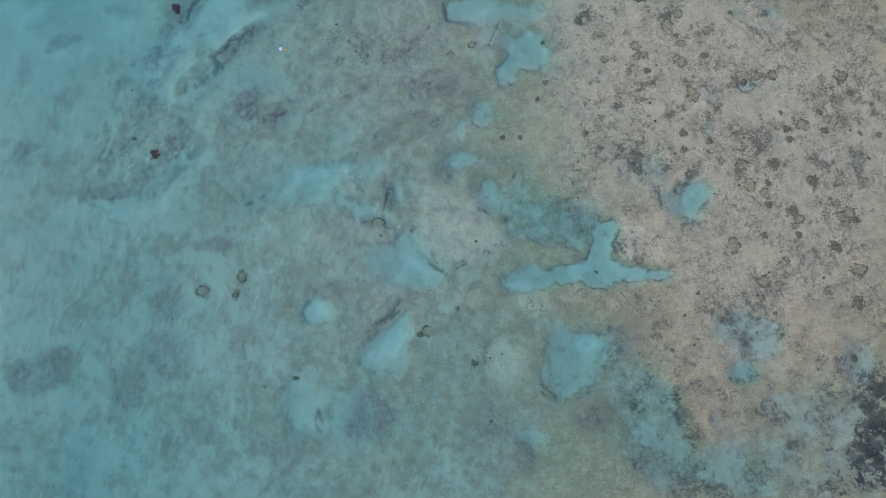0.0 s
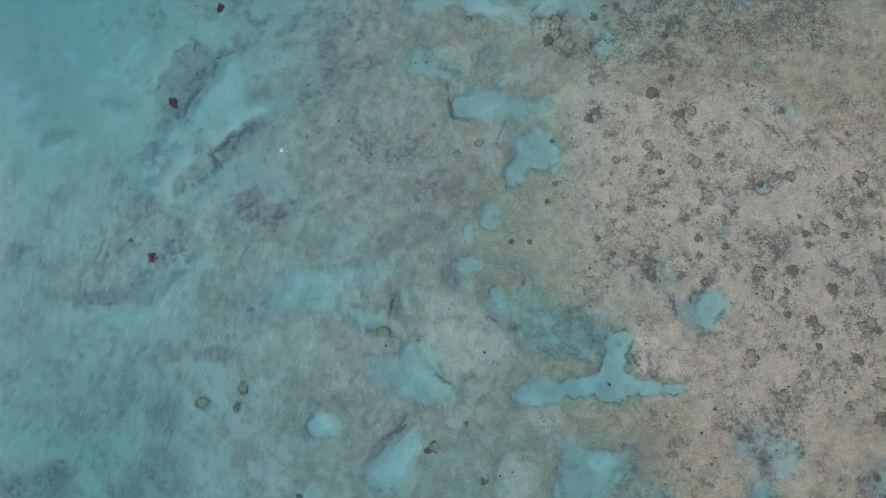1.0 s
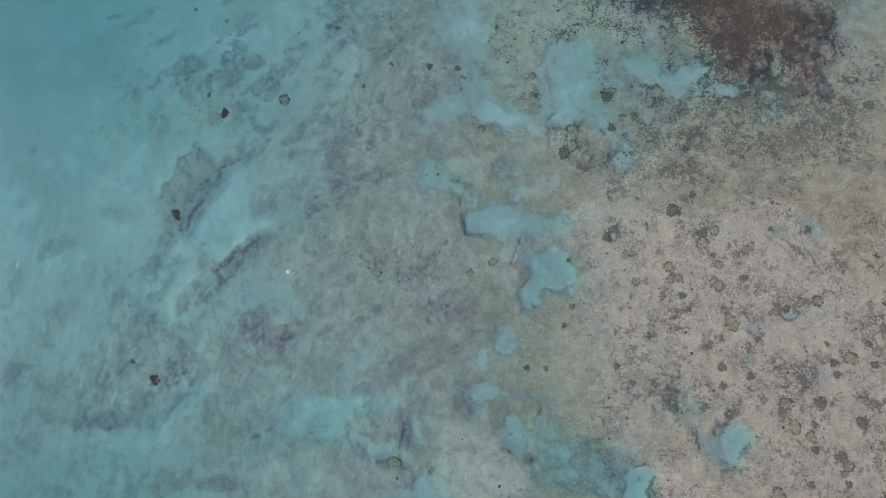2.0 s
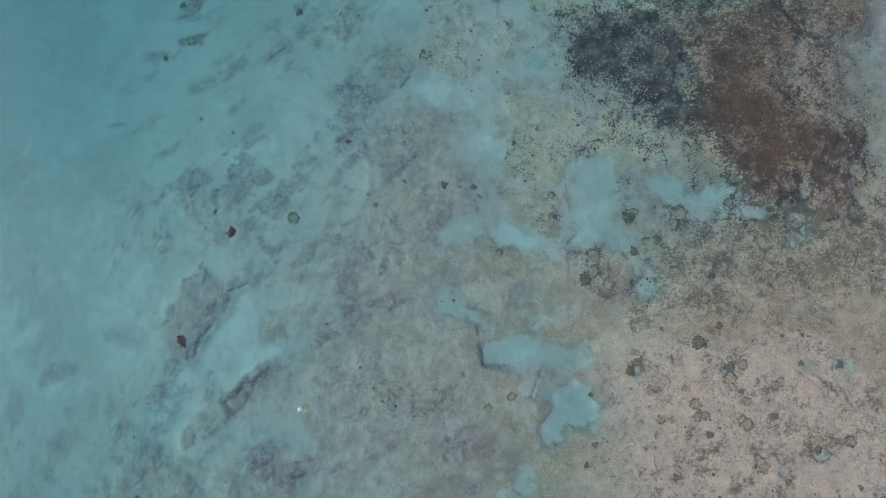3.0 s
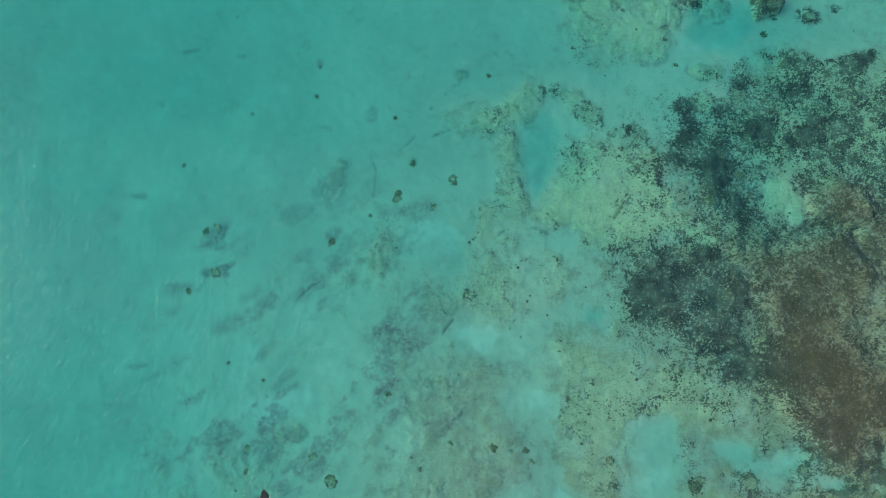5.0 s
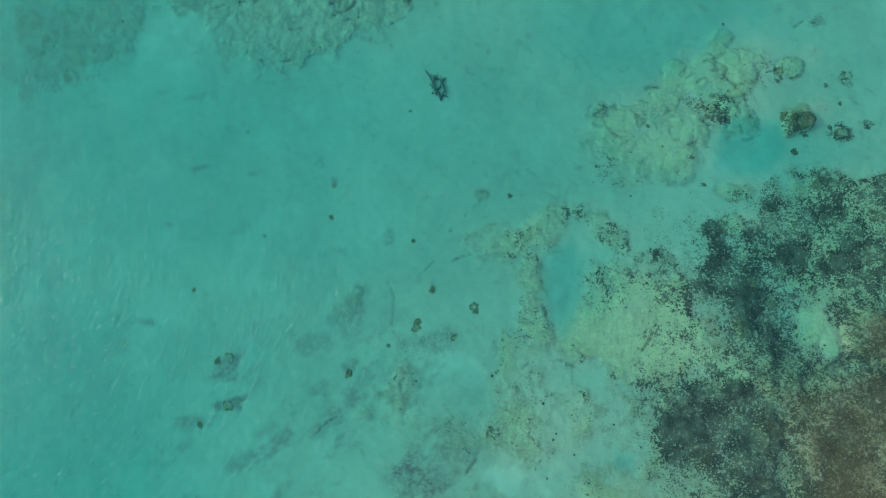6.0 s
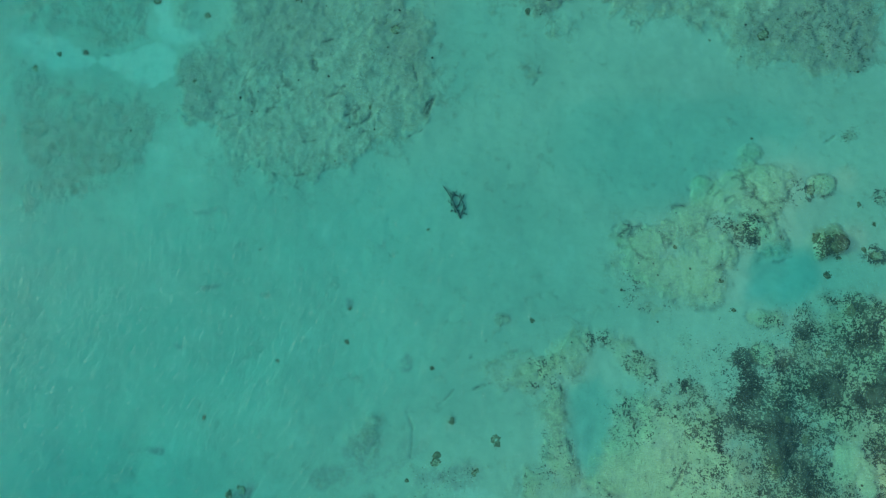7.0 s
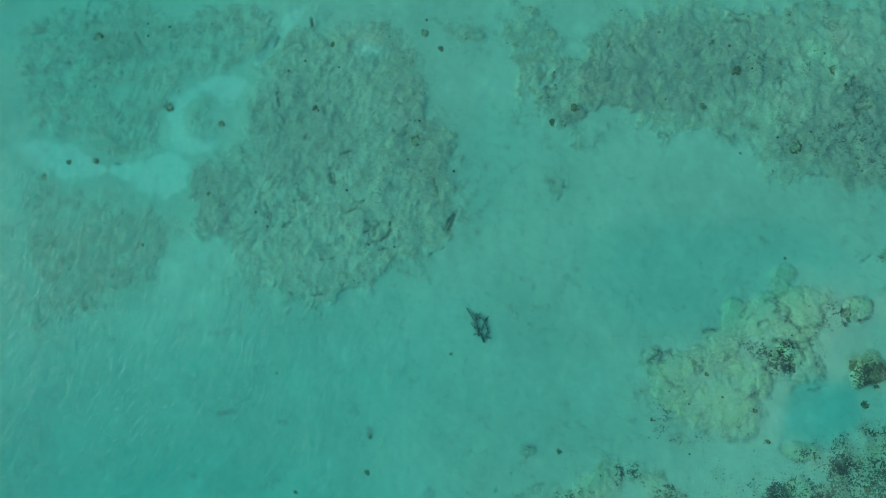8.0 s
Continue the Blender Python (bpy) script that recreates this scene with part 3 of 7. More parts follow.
pale_area(0.4, 0.8, 37.0, 80.9, 40.9, 81.0, 44.8, 79.5, 48.5, 78.8, 45.6, 68.9, 38.4, 70.1, 35.2, 72.3)
pale_area(0.6, 0.4, 6.7, 78.9, 8.1, 80.4, 11.1, 81.5, 13.5, 82.5, 14.3, 80.9, 12.7, 78.4, 9.8, 77.8, 7.1, 77.8)
pale_area(0.6, 0.4, 15.1, 81.9, 16.7, 81.7, 18.9, 79.0, 20.2, 77.7, 19.2, 75.6, 17.3, 77.1, 15.7, 79.6)
pale_area(0.5, 0.4, 21.9, 80.2, 23.5, 80.2, 23.7, 78.7, 22.0, 78.5)
pale_area(0.4, 0.6, 9.3, 64.6, 12.7, 63.0, 12.8, 61.0, 9.5, 60.0, 7.2, 61.9, 6.1, 64.1, 8.4, 65.3)
pale_area(0.9, 0.5, 42.2, 118.8, 44.5, 118.9, 44.5, 115.9, 43.0, 115.6)
pale_area(0.5, 0.6, 17.2, 119.2, 20.0, 119.3, 20.1, 116.8, 17.2, 116.5)
pale_area(0.4, 0.7, 34.6, 113.6, 38.0, 113.6, 37.7, 110.7, 35.1, 111.1)
pale_area(0.35, 1.2, 16.3, 88.0, 19.3, 91.6, 23.5, 92.6, 29.4, 95.8, 37.4, 95.5, 39.0, 92.8, 36.4, 87.3, 30.5, 86.1, 27.3, 82.0, 21.2, 82.0, 17.2, 84.4)
pale_area(0.45, 1.0, 18.4, 76.9, 23.8, 76.5, 25.3, 69.2, 20.7, 67.9, 18.1, 70.4)
pale_area(0.6, 0.5, 5.2, 70.5, 7.9, 70.6, 10.0, 68.1, 8.4, 65.3, 6.3, 65.1, 5.1, 67.4)
pale_area(0.6, 0.5, 10.4, 64.4, 12.9, 64.0, 12.7, 60.5, 10.0, 59.9, 8.8, 62.1)
pale_area(0.95, 0.6, 11.3, 69.2, 13.4, 71.3, 15.2, 72.0, 18.2, 73.6, 20.5, 74.3, 22.9, 72.8, 24.0, 70.5, 25.0, 68.2, 26.1, 65.9, 27.7, 63.8, 27.8, 62.0, 25.8, 62.6, 24.3, 64.9, 23.1, 66.9, 21.4, 66.4, 19.4, 64.7, 17.7, 64.2, 16.0, 66.1, 13.6, 67.0, 11.5, 67.4)
pale_area(0.7, 0.6, 3.3, 63.6, 6.3, 65.1, 9.4, 65.1, 12.5, 64.6, 12.9, 61.5, 12.0, 59.6, 9.4, 59.5, 6.6, 58.5, 2.9, 58.6)
pale_area(0.6, 0.5, 4.1, 67.6, 7.3, 67.6, 8.9, 65.2, 7.1, 64.0, 4.1, 64.7)
pale_area(0.7, 0.6, 14.3, 73.2, 15.9, 75.7, 18.8, 76.3, 19.9, 73.9, 17.4, 72.2, 14.9, 71.0)
pale_area(0.8, 0.4, 33.3, 68.9, 34.7, 68.1, 36.6, 67.3, 37.2, 65.6, 35.0, 65.4, 33.5, 65.7)
pool_area(1.1, 0.35, 5.7, 1.9, 6.4, 2.6, 7.8, 2.9, 11.7, 2.8, 13.7, 2.6, 14.5, 3.9, 15.0, 5.6, 16.5, 6.0, 16.9, 5.0, 16.3, 3.4, 16.6, 2.0, 18.7, 1.2, 20.6, 0.9, 20.6, 0.2, 18.4, -0.0, 16.8, -0.0, 13.6, 1.0, 9.2, 0.9, 6.4, 1.1)
pool_area(0.7, 0.5, 8.8, 13.5, 9.8, 12.7, 10.4, 11.2, 10.7, 9.7, 12.8, 8.6, 14.3, 7.7, 15.8, 6.3, 14.5, 3.9, 13.0, 3.6, 9.8, 4.6, 8.3, 5.7, 6.5, 6.8, 6.0, 8.6, 4.7, 10.0, 4.6, 11.7, 5.4, 12.2, 6.4, 11.5, 6.9, 9.9, 8.0, 10.6, 8.6, 12.3)
pool_area(1.0, 0.4, 4.8, 12.3, 6.2, 12.2, 6.8, 10.5, 6.1, 9.5, 5.1, 10.2)
pool_area(0.6, 0.4, 24.5, 8.8, 26.8, 9.0, 26.3, 7.3, 25.2, 6.0, 24.7, 4.7, 23.4, 5.2, 21.9, 6.0, 21.4, 7.8, 21.4, 8.9, 22.6, 8.2)
pool_area(1.1, 0.35, 24.4, 8.5, 26.8, 8.9, 25.9, 6.8, 24.6, 4.8, 23.5, 5.7, 24.2, 7.4)
pool_area(0.5, 0.6, 20.4, 12.6, 22.1, 12.6, 22.7, 11.1, 23.4, 10.4, 22.1, 9.7, 20.5, 10.5, 19.3, 9.8, 19.3, 11.3)
pool_area(0.6, 0.4, 27.1, 14.6, 28.2, 14.7, 28.2, 13.6, 27.2, 13.4)
pool_area(0.9, 0.5, 1.2, 14.9, 2.4, 15.5, 4.2, 15.5, 5.8, 14.6, 8.0, 14.2, 9.6, 13.6, 8.4, 13.2, 6.2, 13.7, 3.9, 13.6, 2.1, 13.0, 1.3, 14.0)
pool_area(0.6, 0.7, 4.0, 32.3, 14.3, 30.6, 13.5, 29.2, 12.1, 29.7, 10.7, 30.4, 8.7, 29.3, 6.9, 29.2, 4.9, 30.2)
pool_area(1.0, 0.35, 10.4, 26.8, 12.5, 26.9, 13.4, 26.0, 13.5, 25.0, 14.3, 24.6, 13.7, 23.1, 12.6, 22.6, 11.5, 23.1, 10.8, 24.2, 10.4, 22.3, 9.4, 20.9, 8.4, 21.7, 8.3, 23.3, 9.3, 24.1, 9.3, 25.7)
pool_area(0.55, 0.5, 5.2, 20.4, 7.3, 20.7, 7.6, 19.1, 6.3, 17.8, 5.1, 18.5)
pool_area(0.6, 0.4, 3.2, 18.5, 4.2, 18.9, 4.3, 17.1, 3.1, 16.8)
pool_area(1.0, 0.4, -3.5, 8.3, -2.0, 8.4, -1.8, 6.9, -1.8, 5.2, -0.7, 3.6, -1.1, 2.4, -2.5, 2.9, -4.3, 3.9, -6.0, 4.4, -6.8, 5.7, -6.4, 6.4, -4.5, 6.7, -3.9, 7.5)
pool_area(0.6, 0.5, -4.3, 13.1, -2.2, 13.1, -2.2, 11.9, -3.2, 10.6, -4.3, 10.4, -5.0, 12.0)
pool_area(0.85, 0.6, -13.1, 16.2, -10.2, 16.6, -7.9, 16.0, -5.4, 15.0, -5.2, 14.4, -8.1, 14.7, -9.8, 14.5, -10.6, 13.1, -8.4, 12.0, -6.8, 10.8, -4.7, 9.9, -5.0, 9.4, -7.5, 10.3, -9.6, 11.5, -11.8, 12.7, -14.6, 12.6, -17.5, 12.6, -18.6, 13.5, -16.2, 14.3, -14.9, 15.3)
pool_area(0.6, 0.5, -10.2, 19.0, -7.7, 19.9, -6.4, 18.8, -8.2, 18.1, -9.5, 17.7)
pool_area(1.0, 0.4, -14.6, 2.6, -12.8, 3.2, -11.4, 1.9, -11.7, 0.8, -13.4, 0.7, -14.6, 1.4)
pool_area(1.0, 0.5, -3.6, 0.7, -3.6, -1.2, -5.0, -3.1, -6.0, -4.6, -8.2, -4.8, -9.2, -3.6, -7.8, -1.7, -6.1, -0.8, -4.7, 0.3)
pool_area(0.8, 0.6, -16.2, -5.3, -14.5, -4.7, -14.1, -6.1, -14.0, -7.7, -14.5, -9.2, -15.9, -10.0, -17.1, -8.8, -17.2, -6.7)
pool_area(0.7, 0.7, 8.9, -3.5, 10.6, -3.2, 12.7, -4.1, 14.5, -4.6, 14.8, -6.0, 13.2, -7.4, 11.2, -9.2, 9.4, -10.0, 7.8, -8.7, 7.6, -6.6, 8.9, -5.2)
pool_area(0.95, 0.5, 11.1, -3.9, 12.9, -4.2, 14.5, -4.9, 13.3, -6.8, 11.8, -7.2, 11.4, -5.2)
pool_area(0.9, 0.4, 25.1, -8.8, 26.5, -8.5, 27.1, -9.6, 26.5, -10.6, 25.0, -10.2)
pool_area(0.5, 0.7, 24.6, -3.4, 27.6, -3.5, 28.9, -5.1, 30.1, -5.8, 29.7, -7.6, 27.2, -7.8, 25.4, -6.2, 24.1, -5.7)
pool_area(0.55, 0.9, 14.7, -7.8, 18.1, -7.0, 19.4, -8.8, 19.8, -12.0, 20.1, -15.6, 22.2, -15.9, 25.8, -13.9, 30.0, -14.4, 29.2, -17.4, 29.3, -21.5, 18.1, -19.9, 14.6, -16.8, 13.2, -13.1)
pool_area(0.5, 0.6, 4.1, -11.0, 6.5, -11.4, 7.6, -12.8, 6.5, -14.2, 4.8, -13.4)
pool_area(0.5, 0.6, 35.1, -8.9, 37.4, -8.5, 38.0, -10.4, 36.9, -12.3, 35.0, -11.5)
pool_area(0.35, 1.2, 26.9, -11.4, 34.8, -12.0, 39.7, -11.7, 36.8, -22.5, 28.3, -21.3, 25.7, -16.9)
pool_area(0.5, 0.8, -11.1, -5.5, -7.4, -6.5, -7.3, -10.2, -9.7, -11.9, -12.2, -10.5, -13.6, -8.8)
pool_area(0.5, 0.8, -38.4, -7.9, -35.6, -6.7, -35.0, -9.4, -36.5, -12.3, -39.1, -11.4)
pool_area(0.5, 0.8, -25.5, 29.2, -22.9, 31.9, -18.9, 35.9, -23.2, 36.6, -26.6, 31.2, -28.5, 29.0, -31.0, 28.1, -28.1, 26.4, -26.7, 25.2)
pool_area(0.6, 0.8, -26.3, 17.6, -23.9, 19.6, -21.5, 19.9, -23.4, 17.7, -27.0, 15.6, -28.3, 13.7, -33.5, 13.9, -34.0, 15.5, -28.8, 15.3)
pool_area(0.2, 0.7, -2.6, 68.1, 5.7, 67.3, 6.7, 65.9, 4.7, 64.6, 2.8, 64.0, -0.0, 64.8, -2.2, 66.1)
pool_area(0.8, 0.4, 1.0, 59.9, 2.9, 60.3, 5.0, 59.2, 5.3, 57.3, 4.4, 55.4, 2.8, 56.2, 0.7, 57.8, 0.2, 58.8)
pool_area(0.5, 0.5, 8.6, 66.8, 10.9, 66.4, 10.6, 62.7, 9.8, 59.7, 12.7, 59.8, 16.0, 58.7, 16.8, 56.7, 15.0, 56.4, 13.0, 57.9, 10.6, 57.7, 8.6, 56.2, 7.8, 54.5, 5.4, 54.3, 5.3, 57.3, 7.3, 58.9, 9.2, 62.9)
pool_area(0.7, 0.5, 4.7, 53.2, 7.0, 53.4, 9.1, 51.9, 10.0, 50.6, 8.8, 48.4, 9.2, 46.0, 7.7, 44.0, 8.4, 41.6, 11.6, 40.5, 11.8, 39.9, 7.7, 40.3, 6.8, 41.8, 7.1, 43.5, 6.6, 47.6, 5.7, 48.9, 4.1, 49.7)
pool_area(1.0, 0.4, 7.7, 43.7, 9.0, 43.5, 10.2, 41.9, 11.6, 40.8, 11.2, 40.0, 8.3, 40.5, 7.3, 41.5)
pool_area(0.7, 0.5, 1.5, 43.8, 3.2, 43.8, 5.8, 44.0, 6.4, 42.5, 4.6, 41.9, 2.2, 41.2, 1.1, 41.6)
pool_area(0.85, 0.5, 15.7, 47.3, 18.1, 48.1, 20.3, 48.0, 20.6, 46.5, 19.7, 44.9, 19.8, 42.6, 18.5, 41.7, 19.4, 40.4, 20.1, 38.6, 18.5, 38.9, 17.6, 39.9, 14.7, 39.5, 13.9, 40.7, 14.8, 42.9, 16.1, 43.8, 14.7, 45.2)
pool_area(1.0, 0.4, 21.9, 44.6, 23.2, 45.5, 26.0, 45.4, 26.1, 43.3, 27.2, 43.2, 28.6, 44.4, 30.7, 43.8, 30.5, 42.1, 28.4, 41.3, 26.5, 39.9, 26.6, 41.6, 24.8, 42.4, 22.8, 43.6)
pool_area(0.9, 0.3, 31.1, 40.6, 32.3, 40.9, 33.8, 40.3, 33.9, 39.6, 31.9, 39.5)
pool_area(0.6, 0.5, 35.7, 42.4, 37.8, 43.2, 37.9, 41.5, 36.9, 39.4, 36.5, 36.6, 34.6, 36.9, 35.5, 39.6)
pool_area(0.9, 0.5, 0.5, 37.3, 1.8, 38.2, 2.7, 36.9, 3.5, 35.4, 5.5, 33.8, 5.8, 32.7, 4.2, 32.9, 2.4, 34.8, 0.4, 34.8)
pool_area(0.9, 0.4, 4.1, 32.1, 5.2, 32.0, 7.9, 31.8, 9.9, 31.0, 12.0, 30.9, 12.2, 29.0, 9.8, 27.8, 8.5, 29.6, 5.3, 29.5, 4.0, 30.0)
pool_area(1.05, 0.35, 9.4, 26.8, 11.3, 27.1, 13.4, 26.8, 13.4, 25.2, 14.3, 24.6, 13.7, 22.1, 12.5, 22.3, 12.0, 23.9, 11.1, 24.3, 10.5, 21.6, 9.2, 21.5, 8.1, 22.7, 8.9, 23.8, 10.3, 24.4, 8.9, 25.6)
pool_area(0.7, 0.5, 6.0, 20.0, 7.1, 20.0, 7.4, 18.5, 5.9, 17.6, 4.7, 18.4)
pool_area(0.8, 0.3, 9.2, 34.0, 10.5, 34.1, 10.4, 32.2, 9.0, 32.2)
pool_area(0.6, 0.5, 7.9, 36.7, 9.3, 37.0, 10.1, 35.2, 8.8, 34.4, 7.6, 34.8)
pool_area(1.0, 0.3, 19.7, 35.4, 21.1, 35.5, 21.4, 34.3, 20.4, 33.4, 19.4, 33.8)
pool_area(0.5, 0.5, 19.2, 38.2, 21.1, 38.2, 21.5, 36.2, 19.6, 36.0)
pool_area(0.5, 0.6, 12.2, 30.6, 14.2, 30.9, 14.1, 28.8, 12.0, 28.0)
pool_area(0.5, 0.4, 17.4, 28.0, 18.6, 28.6, 18.9, 27.0, 17.5, 26.6)
pool_area(0.5, 0.4, 25.0, 26.6, 26.3, 27.0, 26.7, 26.1, 25.5, 25.6)
pool_area(0.5, 0.4, 32.5, 26.0, 33.9, 26.4, 33.9, 25.2, 32.6, 25.0)
pool_area(0.5, 0.4, 34.1, 30.7, 35.3, 31.1, 35.6, 30.1, 34.2, 29.9)
pool_area(0.5, 0.4, 31.8, 18.2, 33.2, 18.5, 33.8, 17.6, 32.4, 17.1)
pool_area(0.45, 0.4, 35.3, 25.5, 37.2, 25.8, 37.9, 24.4, 36.3, 24.4)
pool_area(0.55, 0.7, -19.5, 41.5, -17.3, 40.8, -17.0, 38.9, -16.0, 37.6, -17.3, 35.6, -15.8, 34.3, -13.5, 35.1, -11.3, 35.3, -11.5, 33.7, -13.8, 33.0, -16.4, 33.4, -19.3, 32.2, -21.3, 30.9, -22.6, 32.2, -22.9, 34.3, -23.0, 36.0, -21.5, 37.4, -19.8, 38.5)
pool_area(0.55, 0.7, -29.3, 29.0, -27.6, 30.8, -24.8, 31.4, -23.2, 30.9, -23.9, 29.2, -25.6, 27.9, -26.3, 26.5, -28.4, 27.3)
pool_area(0.5, 0.7, -21.9, 27.4, -19.7, 28.1, -15.5, 26.9, -12.4, 26.0, -13.6, 25.1, -18.4, 25.3, -21.1, 25.2)
pool_area(0.3, 0.8, -20.5, 55.5, -17.0, 55.5, -12.3, 56.0, -11.9, 54.1, -16.6, 53.1, -20.1, 53.0)
pool_area(0.3, 0.8, -18.6, 44.7, -15.5, 47.1, -13.4, 45.6, -10.0, 46.2, -10.3, 43.4, -14.9, 43.0)
pool_area(0.25, 0.8, -12.1, 57.7, -8.5, 58.4, -4.3, 55.3, -5.7, 53.1, -9.2, 52.5, -12.7, 52.4)
pool_area(0.1, 0.35, 11.2, 78.1, 13.3, 78.9, 15.7, 79.6, 15.5, 77.4, 14.6, 74.3, 12.4, 71.9, 11.5, 70.0, 10.7, 70.1, 10.3, 73.4, 10.6, 76.1)
pool_area(0.15, 0.5, 28.9, 85.2, 31.2, 86.8, 35.7, 86.6, 35.6, 84.0, 33.4, 82.1, 29.0, 82.3, 28.2, 83.6)
pool_area(0.2, 0.4, -2.9, 68.8, 0.2, 69.8, 3.2, 68.8, 4.9, 66.4, 2.8, 63.7, -0.2, 64.7, -2.9, 66.2)
pool_area(0.25, 0.5, 8.3, 65.8, 11.2, 65.8, 12.5, 64.6, 10.0, 62.5, 8.5, 63.2)
pool_area(0.3, 0.3, 13.5, 59.4, 15.0, 58.9, 14.7, 57.7, 13.2, 58.2)
pool_area(0.25, 0.4, 7.9, 68.0, 11.1, 67.9, 13.6, 64.9, 12.9, 64.0, 10.7, 65.9, 8.2, 66.9)
pool_area(0.2, 0.6, 0.3, 58.6, 2.5, 59.2, 2.7, 57.2, 0.5, 56.6)
pool_area(1.2, 0.3, -4.1, 128.1, -2.1, 128.0, -0.3, 126.1, -0.8, 125.3, -2.8, 125.3, -4.4, 126.2)
pool_area(0.5, 0.6, -14.5, 126.9, -10.5, 130.5, -7.9, 132.6, -10.2, 133.0, -12.4, 129.6, -14.9, 128.2)
pool_area(0.5, 0.6, -40.4, 124.3, -36.9, 124.3, -32.0, 120.4, -28.0, 119.7, -25.6, 120.4, -23.0, 118.2, -23.8, 116.0, -29.3, 117.6, -34.9, 119.2, -40.6, 120.8)
pool_area(0.6, 0.6, -24.6, 125.1, -22.0, 127.7, -20.8, 128.1, -15.7, 126.5, -15.8, 123.8, -17.8, 123.5, -20.2, 126.1, -21.1, 125.0, -23.0, 124.2, -22.1, 121.0, -19.9, 120.0, -20.6, 118.9, -24.0, 119.6, -25.2, 122.2)
pool_area(0.6, 0.4, -11.3, 117.8, -10.2, 117.9, -10.1, 116.4, -11.3, 116.1)
pool_area(0.5, 0.6, -14.5, 113.2, -13.3, 113.5, -13.3, 111.8, -14.4, 111.7)
pool_area(0.55, 0.5, -29.3, 117.6, -23.6, 117.7, -23.3, 114.8, -26.7, 114.8)
pool_area(0.28, 0.8, 15.1, 47.4, 31.7, 45.9, 31.3, 39.1, 21.8, 38.9, 14.4, 40.7)
weed_area(0.8, 0.4, -21.5, 30.1, -19.3, 31.7, -16.7, 33.3, -14.7, 32.6, -15.7, 31.8, -18.1, 31.2, -20.3, 30.3)
weed_area(0.5, 0.5, -44.1, 1.4, -40.8, 0.4, -38.6, 0.6, -39.8, -2.4, -43.1, -3.0, -44.2, -1.8)
weed_area(0.4, 0.7, -29.3, 7.0, -27.1, 6.1, -28.0, 1.3, -25.9, -0.1, -27.2, -2.1, -30.0, -2.8, -30.0, 1.5)
weed_area(0.5, 0.4, -40.3, 34.7, -36.0, 35.6, -35.4, 34.9, -39.7, 33.6)
weed_area(0.5, 0.5, -43.3, 34.5, -41.5, 33.6, -41.6, 31.0, -43.4, 30.7)
weed_area(0.5, 0.5, -43.6, 24.4, -42.1, 23.6, -42.8, 21.9, -43.7, 21.4)
weed_area(0.7, 0.4, -37.9, 18.1, -32.1, 17.8, -28.7, 16.2, -29.9, 15.7, -37.4, 17.1)
weed_area(0.7, 0.4, -24.0, 10.5, -20.9, 9.7, -21.3, 8.9, -24.6, 9.7)
weed_area(0.6, 0.4, -24.9, 6.1, -23.5, 5.3, -24.4, 4.6, -25.2, 5.2)
weed_area(0.6, 0.5, -26.2, 37.0, -23.2, 36.6, -23.9, 34.7, -25.7, 35.3)
weed_area(0.5, 0.5, -9.0, -6.8, -6.8, -6.6, -6.6, -9.3, -10.1, -11.3, -12.2, -10.5, -12.0, -8.5)
weed_area(0.35, 0.6, -25.1, 40.7, -23.9, 42.7, -22.0, 44.1, -20.5, 42.7, -19.4, 42.0, -20.0, 39.1, -22.0, 38.3, -23.0, 36.5, -23.7, 34.7, -25.0, 35.7, -26.0, 37.0, -26.6, 39.2)
weed_area(0.4, 0.4, -20.5, 31.3, -18.2, 32.3, -15.9, 33.5, -14.9, 32.6, -16.7, 31.3, -18.9, 30.6, -19.9, 28.9, -20.9, 29.8)
weed_area(0.4, 0.4, -16.7, 52.2, -15.0, 52.5, -14.1, 51.4, -15.5, 50.6)
weed_area(0.45, 0.5, -8.3, 60.2, -5.9, 60.4, -3.1, 59.3, -1.5, 58.5, -3.4, 57.5, -5.7, 57.3, -7.9, 58.9)
weed_area(0.6, 0.4, -7.4, 53.1, -6.7, 54.5, -5.2, 54.8, -4.4, 54.4, -6.0, 53.0, -6.6, 52.5)
weed_area(0.7, 0.4, -23.1, 68.8, -21.0, 69.1, -19.9, 67.8, -21.5, 67.4, -22.9, 67.9)
weed_area(0.6, 0.4, -28.3, 67.6, -25.3, 68.0, -24.2, 67.1, -25.4, 66.8, -27.8, 67.3)
weed_area(0.5, 0.4, -22.8, 62.6, -20.6, 63.8, -19.1, 64.1, -21.0, 62.3, -22.2, 62.0)
weed_area(0.5, 0.4, -27.4, 56.3, -25.6, 56.6, -23.8, 57.5, -24.5, 56.0, -26.8, 55.8)
weed_area(0.5, 0.4, -18.9, 59.5, -17.0, 60.7, -15.8, 60.9, -16.9, 59.4, -18.4, 58.8)
weed_area(0.5, 0.5, -32.3, 60.7, -30.0, 60.8, -29.4, 60.1, -31.8, 60.1)
weed_area(0.6, 0.4, -21.1, 51.7, -20.0, 51.3, -20.4, 48.9, -21.0, 49.7)
weed_area(0.6, 0.4, -29.6, 50.7, -28.6, 51.4, -28.3, 49.4, -28.9, 48.9)
weed_area(0.5, 0.6, -39.6, 35.8, -36.0, 35.8, -36.6, 34.3, -39.9, 34.0)
weed_area(0.5, 0.6, -33.6, 39.2, -28.7, 37.9, -29.4, 36.4, -33.1, 37.5)
weed_area(0.5, 0.6, -39.1, 29.4, -35.3, 29.3, -37.0, 27.5, -39.6, 28.4)
weed_area(0.5, 0.6, -19.0, 24.9, -14.8, 23.8, -14.5, 22.2, -18.6, 22.8)
